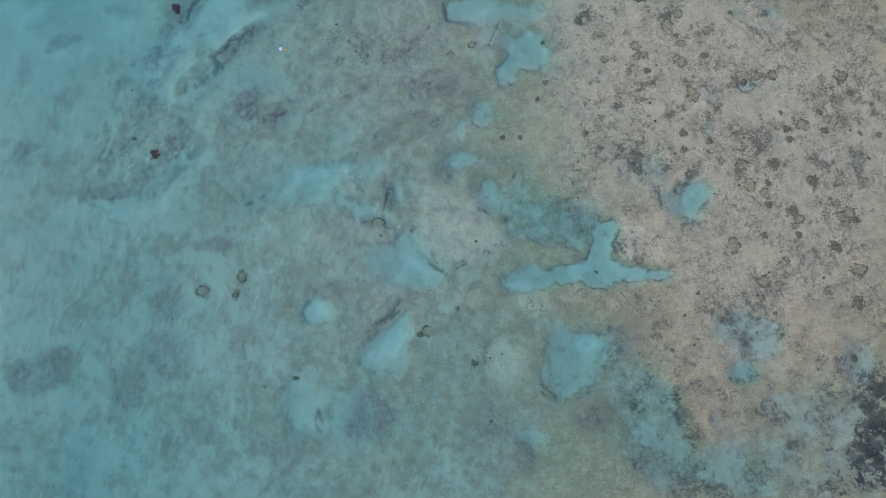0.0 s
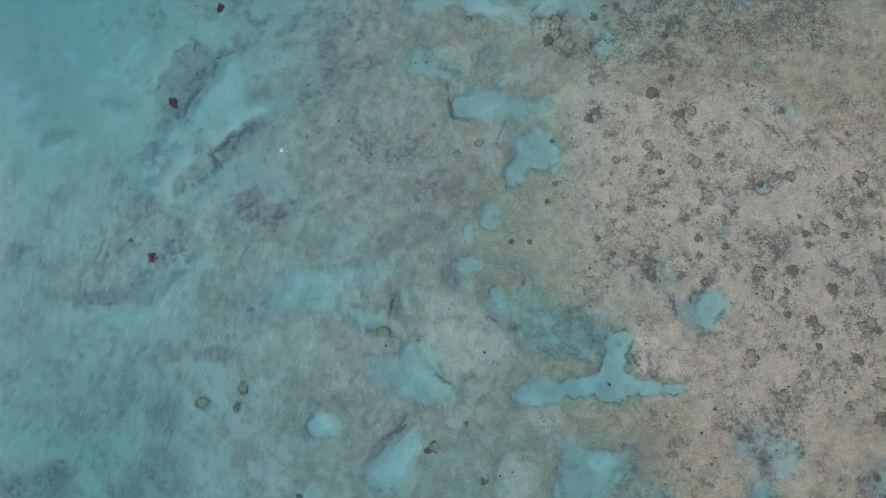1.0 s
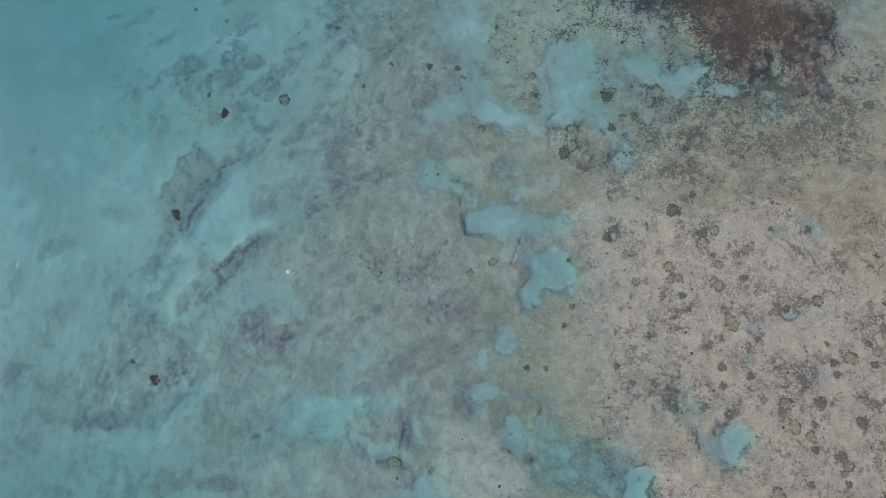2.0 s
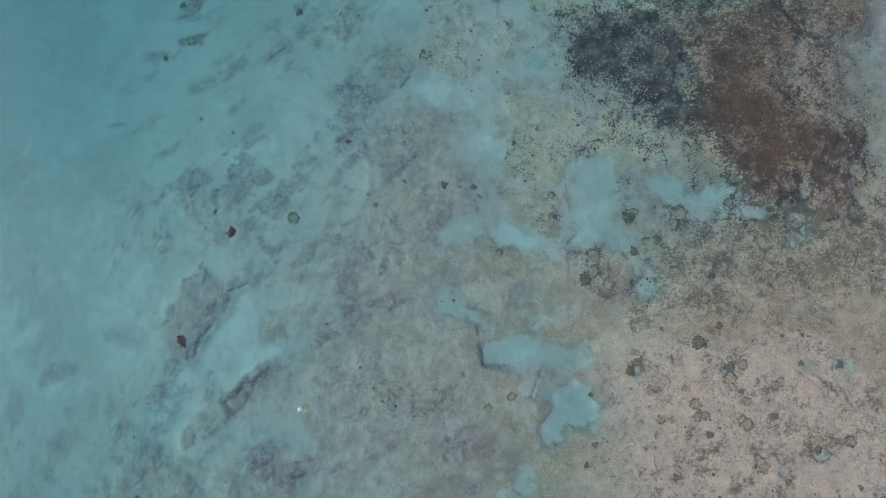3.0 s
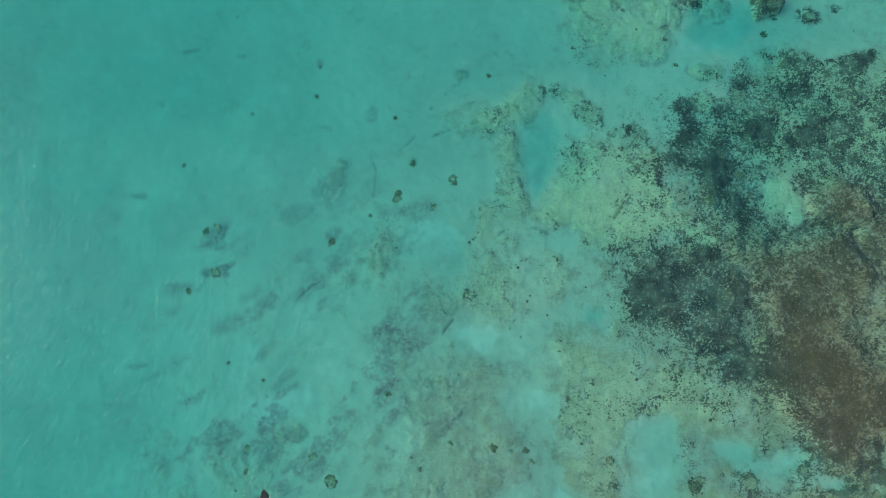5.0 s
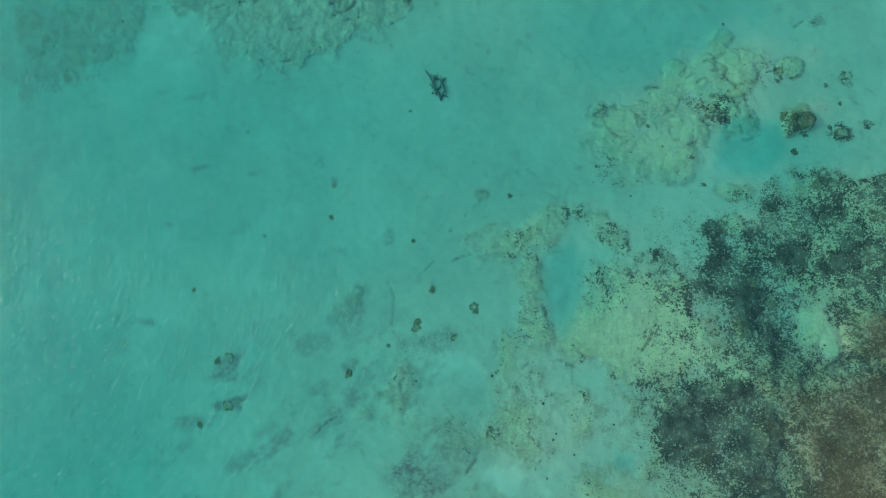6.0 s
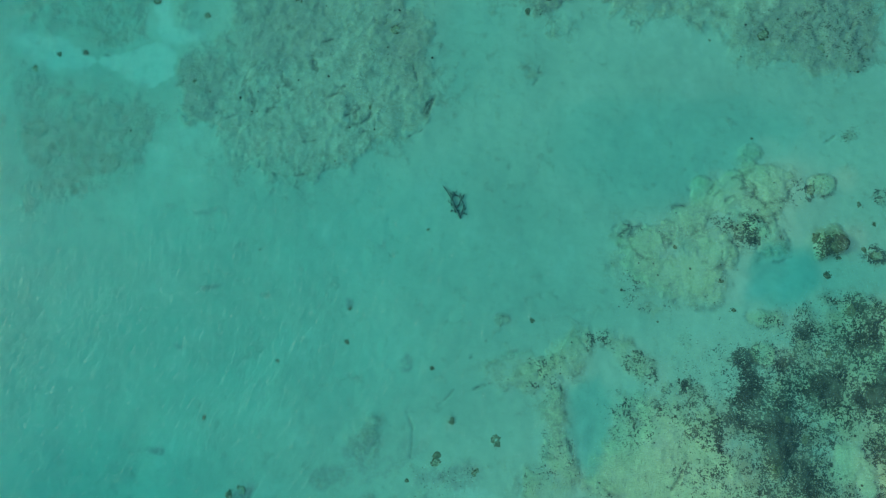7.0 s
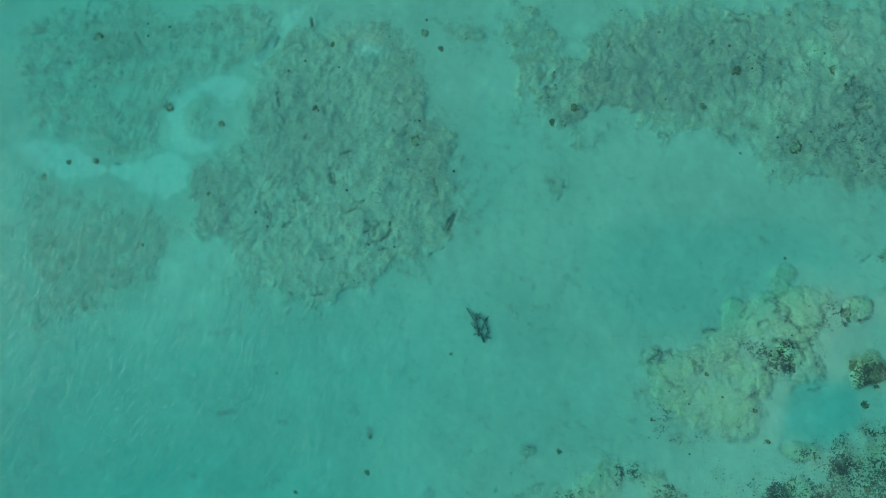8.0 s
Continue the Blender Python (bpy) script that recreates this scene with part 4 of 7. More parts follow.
weed_area(0.5, 0.5, -22.6, 71.4, -20.2, 71.4, -20.9, 70.5, -23.9, 70.9)
weed_area(0.4, 0.5, -14.3, 64.3, -12.5, 64.9, -11.9, 64.4, -13.7, 63.8)
weed_area(0.5, 0.4, -17.5, 56.5, -15.0, 57.9, -14.8, 57.3, -16.9, 55.8)
weed_area(0.4, 0.4, -16.8, 37.7, -15.8, 36.8, -15.7, 34.8, -17.1, 35.2)
weed_area(0.5, 0.4, -9.9, 70.7, -8.3, 70.7, -9.0, 69.3, -10.0, 69.7)
weed_area(0.35, 0.5, -14.4, 73.3, -11.1, 73.8, -10.8, 72.2, -14.0, 72.0)
weed_area(0.45, 0.5, -1.7, 71.7, 1.2, 72.3, 2.0, 71.1, 0.2, 70.1, -2.3, 70.8)
weed_area(0.75, 0.4, -24.1, 71.2, -22.5, 73.1, -19.5, 73.4, -20.5, 71.7, -22.3, 70.7)
weed_area(0.9, 0.4, -23.6, 68.9, -20.8, 69.2, -19.2, 69.2, -21.0, 67.9, -22.9, 67.6)
weed_area(0.7, 0.4, -28.4, 68.4, -24.2, 67.9, -24.3, 66.8, -26.4, 67.3)
weed_area(0.6, 0.4, -30.5, 78.3, -28.3, 78.3, -28.2, 77.1)
weed_area(0.5, 0.4, -22.6, 93.0, -20.3, 93.1, -21.0, 92.3)
weed_area(0.4, 0.4, -26.5, 87.6, -25.2, 87.6, -25.5, 86.8)
weed_area(0.4, 0.5, -19.7, 65.4, -17.4, 66.6, -17.0, 65.7, -19.0, 64.5)
weed_area(0.45, 0.5, -14.0, 64.2, -11.7, 65.6, -11.3, 65.0, -13.5, 63.9)
weed_area(0.45, 0.5, -22.6, 62.9, -19.9, 63.9, -20.6, 62.0, -22.2, 62.0)
weed_area(0.4, 0.4, -4.3, 82.3, -3.1, 82.9, -2.8, 81.2, -4.2, 81.1)
weed_area(0.35, 0.5, -21.2, 100.8, -20.0, 100.9, -20.7, 100.1)
weed_area(0.3, 0.7, -33.6, 77.2, -30.9, 77.2, -31.6, 75.2, -34.3, 75.1)
weed_area(0.2, 0.9, -40.6, 120.8, -37.7, 120.3, -37.6, 113.8, -30.7, 114.9, -26.3, 113.0, -25.6, 109.5, -28.0, 107.1, -35.8, 106.8, -41.5, 103.4)
weed_area(0.35, 0.7, -23.1, 117.6, -18.0, 117.3, -17.2, 114.2, -18.9, 109.4, -22.2, 110.0, -23.5, 113.6)
weed_area(0.5, 0.8, 37.2, 110.8, 43.9, 114.8, 47.4, 113.6, 51.3, 112.9, 48.1, 102.5, 42.5, 104.1, 40.5, 106.4, 37.0, 107.9)
weed_area(0.5, 0.8, 18.6, 120.7, 22.3, 121.9, 27.0, 119.8, 25.8, 114.6, 21.3, 114.8, 18.4, 117.1)
weed_area(0.6, 0.5, 15.0, 117.2, 18.9, 116.5, 18.0, 114.9, 15.2, 115.4)
weed_area(0.4, 0.8, 29.1, 123.7, 34.8, 123.2, 39.2, 118.1, 37.3, 115.5, 32.9, 115.7, 28.9, 118.2)
weed_area(0.55, 0.3, -8.3, 89.2, -7.7, 88.9, -8.0, 88.1, -8.4, 88.3)
weed_area(0.5, 0.4, -23.2, 93.2, -20.8, 93.1, -20.8, 92.5, -22.7, 92.5)
weed_area(0.4, 0.4, -17.3, 91.3, -15.8, 91.1, -16.3, 90.5)
weed_area(0.3, 0.5, -23.1, 100.8, -20.7, 100.9, -20.5, 100.2, -22.7, 100.1)
weed_area(0.35, 0.4, -26.6, 87.7, -25.3, 87.8, -25.7, 87.1)
weed_area(0.4, 0.6, -32.6, 135.3, -25.7, 132.7, -26.4, 131.0, -32.3, 131.5)
weed_area(0.3, 0.8, -15.4, 124.6, -8.9, 125.2, -3.8, 120.6, -7.0, 114.1, -13.9, 113.6, -16.2, 118.1)
weed_area(0.45, 0.5, -1.2, 119.0, 2.0, 117.2, 2.8, 112.4, 0.4, 111.1, -1.4, 114.3)
weed_area(0.5, 0.4, -24.6, 125.4, -23.7, 125.5, -23.7, 124.2, -24.4, 124.4)
weed_area(0.35, 0.9, 0.7, 127.2, 2.6, 122.5, 2.7, 114.7, 3.4, 109.4, 0.1, 109.4, -1.1, 116.0, -0.5, 123.1)
weed_area(0.35, 0.8, 23.7, 125.3, 37.5, 122.7, 38.5, 117.6, 31.2, 113.6, 22.6, 115.2, 19.6, 119.9)
weed_area(0.35, 0.6, -11.4, 75.5, -6.8, 76.9, -6.6, 74.7, -9.6, 73.1)
speck_area(0.2, 1.0, -13.2, 32.4, -9.5, 33.1, -1.0, 33.1, 3.7, 32.3, 3.2, 24.7, -1.2, 22.9, -5.7, 24.8, -10.2, 26.8)
speck_area(0.45, 0.8, 19.1, -10.3, 20.7, -10.5, 20.9, -14.2, 22.7, -16.0, 20.4, -16.7, 19.8, -14.5, 19.4, -12.4)
speck_area(0.5, 0.5, 19.4, -2.3, 20.5, -2.2, 19.6, -5.6, 18.4, -5.5)
speck_area(0.7, 0.8, 39.9, -10.7, 36.9, -12.3, 34.8, -16.2, 32.3, -17.8, 34.7, -20.7, 38.4, -22.7, 41.6, -10.9)
speck_area(0.5, 0.8, 18.8, -16.9, 21.7, -17.8, 21.8, -19.8, 19.2, -20.1)
speck_area(0.35, 0.7, 11.9, -12.4, 14.6, -11.2, 14.7, -13.3, 11.9, -13.9)
speck_area(0.25, 0.8, -12.9, 31.2, -7.5, 31.0, -1.0, 30.5, -1.6, 26.9, -4.9, 26.4, -12.0, 29.5)
speck_area(0.3, 1.0, 15.3, 54.5, 21.7, 52.2, 26.8, 49.1, 27.8, 46.0, 23.9, 46.0, 19.9, 49.0, 15.2, 48.0, 9.9, 50.0)
speck_area(0.55, 0.6, 15.8, 39.3, 18.1, 39.5, 19.5, 38.2, 19.2, 35.5, 17.5, 34.1, 15.5, 35.0, 15.4, 37.2)
speck_area(0.5, 0.8, 18.5, 33.4, 23.8, 35.3, 28.7, 35.1, 30.3, 32.7, 28.3, 30.8, 22.9, 31.1, 19.1, 31.2)
speck_area(0.5, 1.0, 30.2, 39.3, 44.7, 38.1, 43.0, 31.8, 34.0, 32.1, 30.9, 35.3)
speck_area(0.72, 1.1, 16.5, 55.9, 16.3, 58.7, 17.4, 60.2, 17.4, 62.4, 19.2, 63.3, 19.2, 65.0, 20.8, 65.9, 22.1, 65.1, 23.3, 66.9, 24.6, 67.5, 25.1, 66.0, 25.6, 64.5, 27.0, 62.2, 28.7, 62.8, 30.1, 64.9, 31.5, 63.5, 31.9, 60.6, 29.9, 57.0, 30.2, 51.5, 32.3, 49.0, 33.2, 46.2, 31.1, 44.2, 29.1, 46.9, 27.0, 49.3, 25.2, 48.5, 23.5, 50.4, 21.8, 52.3, 19.0, 54.4)
speck_area(1.02, 1.2, 17.6, 55.7, 17.8, 57.9, 19.0, 59.9, 19.3, 61.8, 21.2, 62.3, 22.2, 61.6, 23.8, 62.8, 24.7, 61.8, 26.4, 60.9, 28.0, 61.8, 29.8, 60.9, 29.7, 58.1, 29.0, 55.5, 29.7, 51.5, 31.7, 48.6, 32.1, 45.9, 30.3, 45.1, 28.4, 48.3, 26.3, 51.0, 23.7, 51.2, 22.0, 53.3, 19.6, 54.8)
speck_area(0.92, 0.9, 26.9, 75.5, 29.5, 76.9, 30.8, 72.4, 33.7, 74.9, 36.8, 78.1, 39.8, 76.3, 37.8, 73.0, 34.6, 71.8, 32.3, 69.2, 32.3, 66.8, 33.5, 64.9, 35.9, 63.3, 32.2, 61.6, 28.1, 63.5, 26.6, 66.6, 25.7, 70.3, 22.2, 69.7, 22.4, 73.3, 25.3, 73.4)
speck_area(0.55, 0.8, 22.1, 74.5, 26.5, 73.8, 26.6, 66.6, 24.1, 65.3, 20.9, 66.4, 19.0, 67.9, 21.2, 70.5)
speck_area(0.8, 1.4, 28.1, 57.3, 29.5, 59.8, 29.4, 61.5, 31.2, 62.4, 32.9, 61.2, 34.4, 63.0, 36.2, 62.1, 38.5, 62.6, 39.6, 60.4, 41.4, 59.0, 40.9, 55.1, 38.2, 52.9, 37.9, 49.7, 41.6, 48.0, 40.3, 43.5, 36.6, 43.1, 34.6, 41.6, 31.5, 42.8, 31.8, 45.9, 30.2, 49.3, 28.4, 52.8)
speck_area(0.98, 1.4, 30.2, 58.0, 32.0, 58.8, 34.6, 60.1, 36.3, 58.1, 35.8, 54.3, 35.9, 50.5, 37.4, 48.2, 37.1, 45.0, 35.0, 42.8, 32.2, 43.3, 32.2, 46.4, 31.0, 49.2, 29.4, 52.7)
speck_area(0.5, 1.0, 39.9, 59.2, 45.2, 61.2, 49.0, 60.5, 45.1, 46.9, 41.4, 47.5, 37.5, 50.3)
speck_area(0.4, 0.6, 37.6, 66.5, 39.7, 67.0, 42.1, 65.7, 42.1, 63.4, 39.7, 62.7, 37.7, 63.9)
speck_area(-0.8, 0.4, 33.3, 68.4, 35.5, 68.3, 36.6, 66.1, 36.6, 63.8, 35.2, 62.8, 35.3, 65.1, 33.3, 66.4)
speck_area(-0.7, 0.3, 25.6, 64.8, 27.0, 64.4, 28.1, 63.2, 27.6, 62.4, 26.1, 63.0)
speck_area(0.55, 1.0, 39.7, 78.2, 50.0, 78.2, 54.0, 77.5, 49.7, 62.7, 45.8, 63.4, 42.0, 67.5, 37.6, 67.7, 37.4, 71.3)
speck_area(0.75, 0.6, 32.6, 75.1, 39.2, 74.0, 37.7, 68.2, 34.0, 69.2, 32.4, 72.1)
speck_area(0.2, 0.5, 10.5, 50.4, 12.6, 52.7, 15.0, 51.2, 16.1, 48.4, 14.8, 45.0, 13.5, 43.6, 12.1, 44.4, 10.7, 45.6, 9.8, 47.8)
speck_area(0.4, 0.7, 17.6, 53.0, 22.7, 51.6, 25.5, 49.6, 28.2, 47.5, 26.7, 45.7, 21.9, 48.0, 17.3, 49.3)
speck_area(0.6, 0.4, 27.4, 46.6, 28.8, 46.9, 28.0, 43.4, 26.7, 43.1)
speck_area(0.55, 0.4, 20.4, 45.9, 22.0, 45.9, 21.7, 44.1, 20.3, 44.4)
speck_area(0.6, 0.4, 23.8, 42.3, 26.0, 42.7, 26.0, 40.7, 24.3, 39.9, 23.3, 40.6)
speck_area(0.5, 0.9, 27.0, 40.5, 31.0, 41.9, 34.6, 41.3, 39.8, 41.5, 43.4, 41.0, 40.6, 31.4, 21.4, 34.3, 22.6, 37.2, 25.5, 38.7)
speck_area(0.45, 0.7, 14.7, 39.4, 17.9, 39.6, 19.7, 38.1, 18.9, 34.7, 14.4, 35.4)
speck_area(0.4, 0.5, 13.2, 44.7, 14.8, 45.0, 14.7, 41.9, 13.8, 40.0, 12.5, 41.2)
speck_area(0.6, 0.5, 28.5, 91.7, 31.5, 90.3, 33.4, 88.7, 31.9, 87.3, 28.9, 88.7, 27.9, 90.3)
speck_area(0.85, 0.4, 36.8, 86.7, 38.1, 87.3, 39.8, 87.3, 41.2, 86.5, 39.7, 85.0, 37.5, 84.8)
speck_area(0.7, 0.4, 41.3, 84.7, 42.9, 86.2, 44.9, 85.2, 43.7, 83.1, 42.1, 83.4)
speck_area(0.7, 0.3, 38.0, 92.4, 38.9, 92.5, 38.7, 90.7, 37.7, 90.9)
speck_area(0.5, 0.4, 30.3, 80.9, 32.6, 81.1, 33.2, 79.3, 31.7, 79.6, 30.1, 80.1)
speck_area(0.75, 0.5, 28.2, 78.8, 30.2, 78.1, 29.0, 75.6, 26.8, 76.5, 26.8, 77.9)
speck_area(0.8, 0.7, 37.0, 80.9, 40.9, 81.0, 44.8, 79.5, 48.5, 78.8, 45.6, 68.9, 38.4, 70.1, 35.2, 72.3, 34.2, 74.7, 32.3, 75.6, 31.1, 77.4, 33.9, 79.7)
speck_area(1.0, 0.9, 28.4, 75.1, 35.3, 74.5, 34.3, 70.8, 31.5, 68.1, 31.7, 65.0, 28.9, 64.4, 26.3, 66.9, 26.8, 71.1)
speck_area(0.5, 0.8, 21.0, 76.4, 28.6, 76.2, 26.8, 68.9, 23.8, 67.4, 19.6, 70.2, 19.5, 74.5)
speck_area(0.25, 0.4, 15.1, 81.9, 16.7, 81.7, 18.9, 79.0, 20.2, 77.7, 19.2, 75.6, 17.3, 77.1, 15.7, 79.6)
speck_area(0.28, 0.4, 15.7, 77.3, 18.6, 77.9, 18.7, 75.7, 16.6, 75.0, 15.7, 76.0)
speck_area(0.35, 0.4, 21.9, 80.2, 23.5, 80.2, 23.7, 78.7, 22.0, 78.5)
speck_area(0.3, 0.5, -1.7, 71.7, 1.2, 72.3, 2.0, 71.1, 0.2, 70.1, -2.3, 70.8)
speck_area(0.22, 0.6, 9.3, 64.6, 12.7, 63.0, 12.8, 61.0, 9.5, 60.0, 7.2, 61.9)
speck_area(0.25, 0.7, -0.8, 64.3, 2.8, 63.4, 4.5, 61.4, 1.8, 61.3, -1.0, 62.8)
speck_area(0.45, 0.8, 37.2, 110.8, 43.9, 114.8, 47.4, 113.6, 51.3, 112.9, 48.1, 102.5, 42.5, 104.1, 40.5, 106.4, 37.0, 107.9)
speck_area(0.6, 1.2, 27.6, 78.5, 34.8, 79.7, 50.0, 78.2, 54.0, 77.5, 40.6, 31.4, 25.4, 33.7, 28.0, 42.4, 27.1, 49.8, 22.9, 52.6, 21.5, 58.4, 21.8, 65.1, 26.3, 70.2)
speck_area(0.85, 0.6, 26.3, 70.2, 29.7, 70.2, 32.4, 67.4, 32.3, 64.5, 28.7, 63.4, 26.5, 66.1)
speck_area(0.7, 1.0, 27.0, 67.1, 29.7, 67.6, 31.4, 65.2, 33.6, 65.4, 34.8, 63.2, 37.4, 62.5, 38.1, 60.9, 35.1, 60.0, 33.2, 61.5, 31.2, 59.8, 29.5, 62.1, 28.0, 62.6, 27.6, 64.7)
speck_area(-0.5, 0.4, 32.8, 68.8, 35.5, 68.3, 36.6, 66.1, 36.6, 63.8, 35.2, 62.8, 35.3, 65.1, 33.3, 66.4)
speck_area(1.2, 0.5, 27.8, 73.0, 32.1, 72.8, 32.2, 69.1, 28.1, 65.6, 26.6, 67.9)
speck_area(0.7, 1.0, 17.8, 62.2, 19.7, 64.9, 21.5, 66.7, 23.2, 67.2, 23.8, 65.3, 25.5, 63.4, 27.3, 62.1, 30.3, 59.6, 29.4, 52.2, 16.0, 54.4, 16.1, 59.4)
speck_area(0.95, 1.0, 19.6, 60.9, 20.9, 63.2, 22.9, 63.9, 24.1, 62.1, 27.0, 61.1, 29.4, 58.2, 28.9, 52.3, 17.5, 54.2, 17.7, 58.2)
speck_area(-0.7, 0.3, 24.8, 65.1, 26.4, 64.8, 27.6, 63.6, 27.1, 62.4, 25.5, 63.4)
speck_area(0.25, 0.8, -6.9, 115.3, 1.0, 115.0, 3.1, 110.6, 1.1, 105.9, -5.8, 107.6, -8.0, 111.4)
speck_area(0.3, 0.7, 33.6, 118.6, 40.7, 119.7, 44.9, 118.3, 44.1, 115.4, 38.3, 114.7, 33.4, 115.6)
speck_area(0.35, 1.2, 19.4, 78.9, 24.8, 80.8, 29.8, 81.0, 28.1, 74.1, 22.7, 71.8, 19.0, 74.6)
speck_area(0.12, 1.0, 38.5, 95.3, 49.4, 95.8, 53.4, 95.0, 48.7, 79.3, 40.4, 81.4, 36.8, 84.3)
speck_area(0.35, 0.6, 24.2, 42.5, 27.1, 42.6, 26.8, 38.7, 23.4, 38.7)
speck_area(0.95, 1.2, 27.4, 54.3, 30.0, 55.7, 33.2, 54.6, 35.8, 56.0, 39.0, 52.4, 39.6, 48.2, 38.0, 43.8, 31.0, 42.6, 27.9, 46.5, 26.1, 50.9)
speck_area(1.0, 0.8, 18.6, 63.2, 21.3, 64.7, 23.3, 62.8, 27.1, 64.3, 29.3, 60.8, 29.1, 57.1, 27.4, 51.9, 22.5, 53.0, 21.8, 55.3, 17.3, 56.0, 17.4, 59.7)
speck_area(0.5, 0.8, 17.3, 56.0, 21.8, 55.3, 22.4, 52.7, 18.4, 52.8)
speck_area(0.3, 0.5, -5.7, 70.3, -2.5, 69.7, -3.1, 64.7, -6.5, 65.0)
speck_area(0.3, 0.4, 7.9, 72.2, 10.9, 71.1, 10.4, 68.6, 8.1, 69.0)
speck_area(0.6, 0.4, 44.3, 91.2, 46.0, 91.2, 45.7, 89.2, 44.0, 89.2)
speck_area(0.6, 0.4, 45.0, 85.8, 46.6, 85.8, 46.2, 84.4, 44.9, 84.5)
speck_area(0.5, 0.4, 42.5, 97.4, 45.4, 97.4, 44.5, 96.4, 42.5, 96.1)
speck_area(0.17, 0.9, 6.2, 70.4, 10.7, 68.5, 13.9, 65.9, 17.0, 63.3, 16.4, 58.4, 12.6, 55.1, 6.6, 56.1, 4.5, 61.4)
speck_area(0.3, 0.5, 13.0, 77.3, 16.3, 77.3, 19.6, 75.0, 18.1, 70.4, 13.9, 71.2)
speck_area(0.3, 0.5, -4.7, 72.8, 1.1, 71.8, 0.7, 69.7, -4.6, 70.1)
speck_area(0.25, 0.6, -4.4, 64.9, 2.8, 63.4, 4.4, 60.9, -2.7, 62.1)
speck_area(0.9, 1.0, 25.0, 52.3, 28.4, 52.8, 31.0, 50.3, 33.3, 46.7, 31.5, 43.9, 29.2, 45.3, 27.3, 48.2, 25.5, 49.6)
brown_area(0.65, 1.8, 28.1, 57.3, 29.5, 59.8, 29.4, 61.5, 31.2, 62.4, 32.9, 61.2, 34.4, 63.0, 36.2, 62.1, 38.5, 62.6, 39.6, 60.4, 41.4, 59.0, 40.9, 55.1, 38.2, 52.9, 37.9, 49.7, 41.6, 48.0, 40.3, 43.5, 36.6, 43.1, 34.6, 41.6, 31.5, 42.8, 31.8, 45.9, 30.2, 49.3, 28.4, 52.8)
brown_area(1.0, 1.6, 29.7, 55.9, 30.8, 58.5, 32.4, 59.3, 33.6, 58.3, 35.6, 59.9, 37.5, 58.5, 39.7, 58.7, 40.0, 55.8, 37.4, 54.1, 37.5, 50.3, 40.0, 47.7, 38.5, 44.3, 36.7, 43.6, 34.3, 42.4, 32.2, 43.3, 32.2, 46.4, 31.0, 49.2, 29.4, 52.7)
brown_area(0.5, 1.0, 39.9, 59.2, 45.2, 61.2, 49.0, 60.5, 45.1, 46.9, 41.4, 47.5, 37.5, 50.3)
brown_area(0.9, 0.6, 37.6, 66.5, 39.7, 67.0, 42.1, 65.7, 42.1, 63.4, 39.7, 62.7, 37.7, 63.9)
brown_area(0.8, 0.7, 41.2, 62.4, 45.7, 62.8, 49.5, 62.2, 47.8, 56.2, 44.0, 56.8, 41.3, 58.4, 41.1, 60.7)
brown_area(0.4, 0.4, 36.8, 86.7, 38.3, 88.1, 40.0, 88.1, 41.2, 86.5, 39.7, 85.0, 37.5, 84.8)
brown_area(0.45, 1.0, 27.7, 49.7, 33.3, 50.9, 42.3, 50.6, 46.0, 50.0, 42.3, 37.1, 34.8, 40.3, 30.5, 44.0)
brown_area(0.8, 1.8, 29.3, 52.8, 32.9, 53.4, 36.1, 54.7, 38.7, 51.3, 38.5, 43.7, 33.3, 42.8, 30.0, 45.6, 28.1, 50.0)
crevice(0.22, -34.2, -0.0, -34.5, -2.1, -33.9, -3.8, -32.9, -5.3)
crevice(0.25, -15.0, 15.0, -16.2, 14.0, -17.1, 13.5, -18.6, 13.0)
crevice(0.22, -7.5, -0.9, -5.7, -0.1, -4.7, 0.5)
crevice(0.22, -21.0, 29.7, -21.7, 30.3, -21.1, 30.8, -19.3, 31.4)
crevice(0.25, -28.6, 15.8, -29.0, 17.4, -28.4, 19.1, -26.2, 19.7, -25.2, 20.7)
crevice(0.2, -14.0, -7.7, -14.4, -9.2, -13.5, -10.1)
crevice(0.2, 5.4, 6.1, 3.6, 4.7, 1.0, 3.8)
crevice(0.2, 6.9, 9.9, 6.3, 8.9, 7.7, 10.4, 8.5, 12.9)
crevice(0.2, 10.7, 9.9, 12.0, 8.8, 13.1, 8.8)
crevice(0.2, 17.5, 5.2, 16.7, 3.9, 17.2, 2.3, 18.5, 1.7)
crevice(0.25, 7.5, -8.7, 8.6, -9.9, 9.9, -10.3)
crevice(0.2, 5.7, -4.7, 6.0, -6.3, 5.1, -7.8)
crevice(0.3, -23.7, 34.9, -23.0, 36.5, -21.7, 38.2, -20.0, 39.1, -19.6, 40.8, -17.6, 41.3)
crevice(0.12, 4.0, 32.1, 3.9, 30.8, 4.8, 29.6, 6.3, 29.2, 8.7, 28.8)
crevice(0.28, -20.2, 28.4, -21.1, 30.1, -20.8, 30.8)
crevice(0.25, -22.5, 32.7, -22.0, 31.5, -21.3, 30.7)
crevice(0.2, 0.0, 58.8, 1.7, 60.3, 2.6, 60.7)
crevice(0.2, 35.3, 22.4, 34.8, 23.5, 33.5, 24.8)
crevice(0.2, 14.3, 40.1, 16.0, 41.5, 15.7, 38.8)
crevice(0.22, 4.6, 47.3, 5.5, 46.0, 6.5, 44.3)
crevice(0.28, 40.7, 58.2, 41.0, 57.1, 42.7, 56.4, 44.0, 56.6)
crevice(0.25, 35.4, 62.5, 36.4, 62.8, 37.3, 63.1)
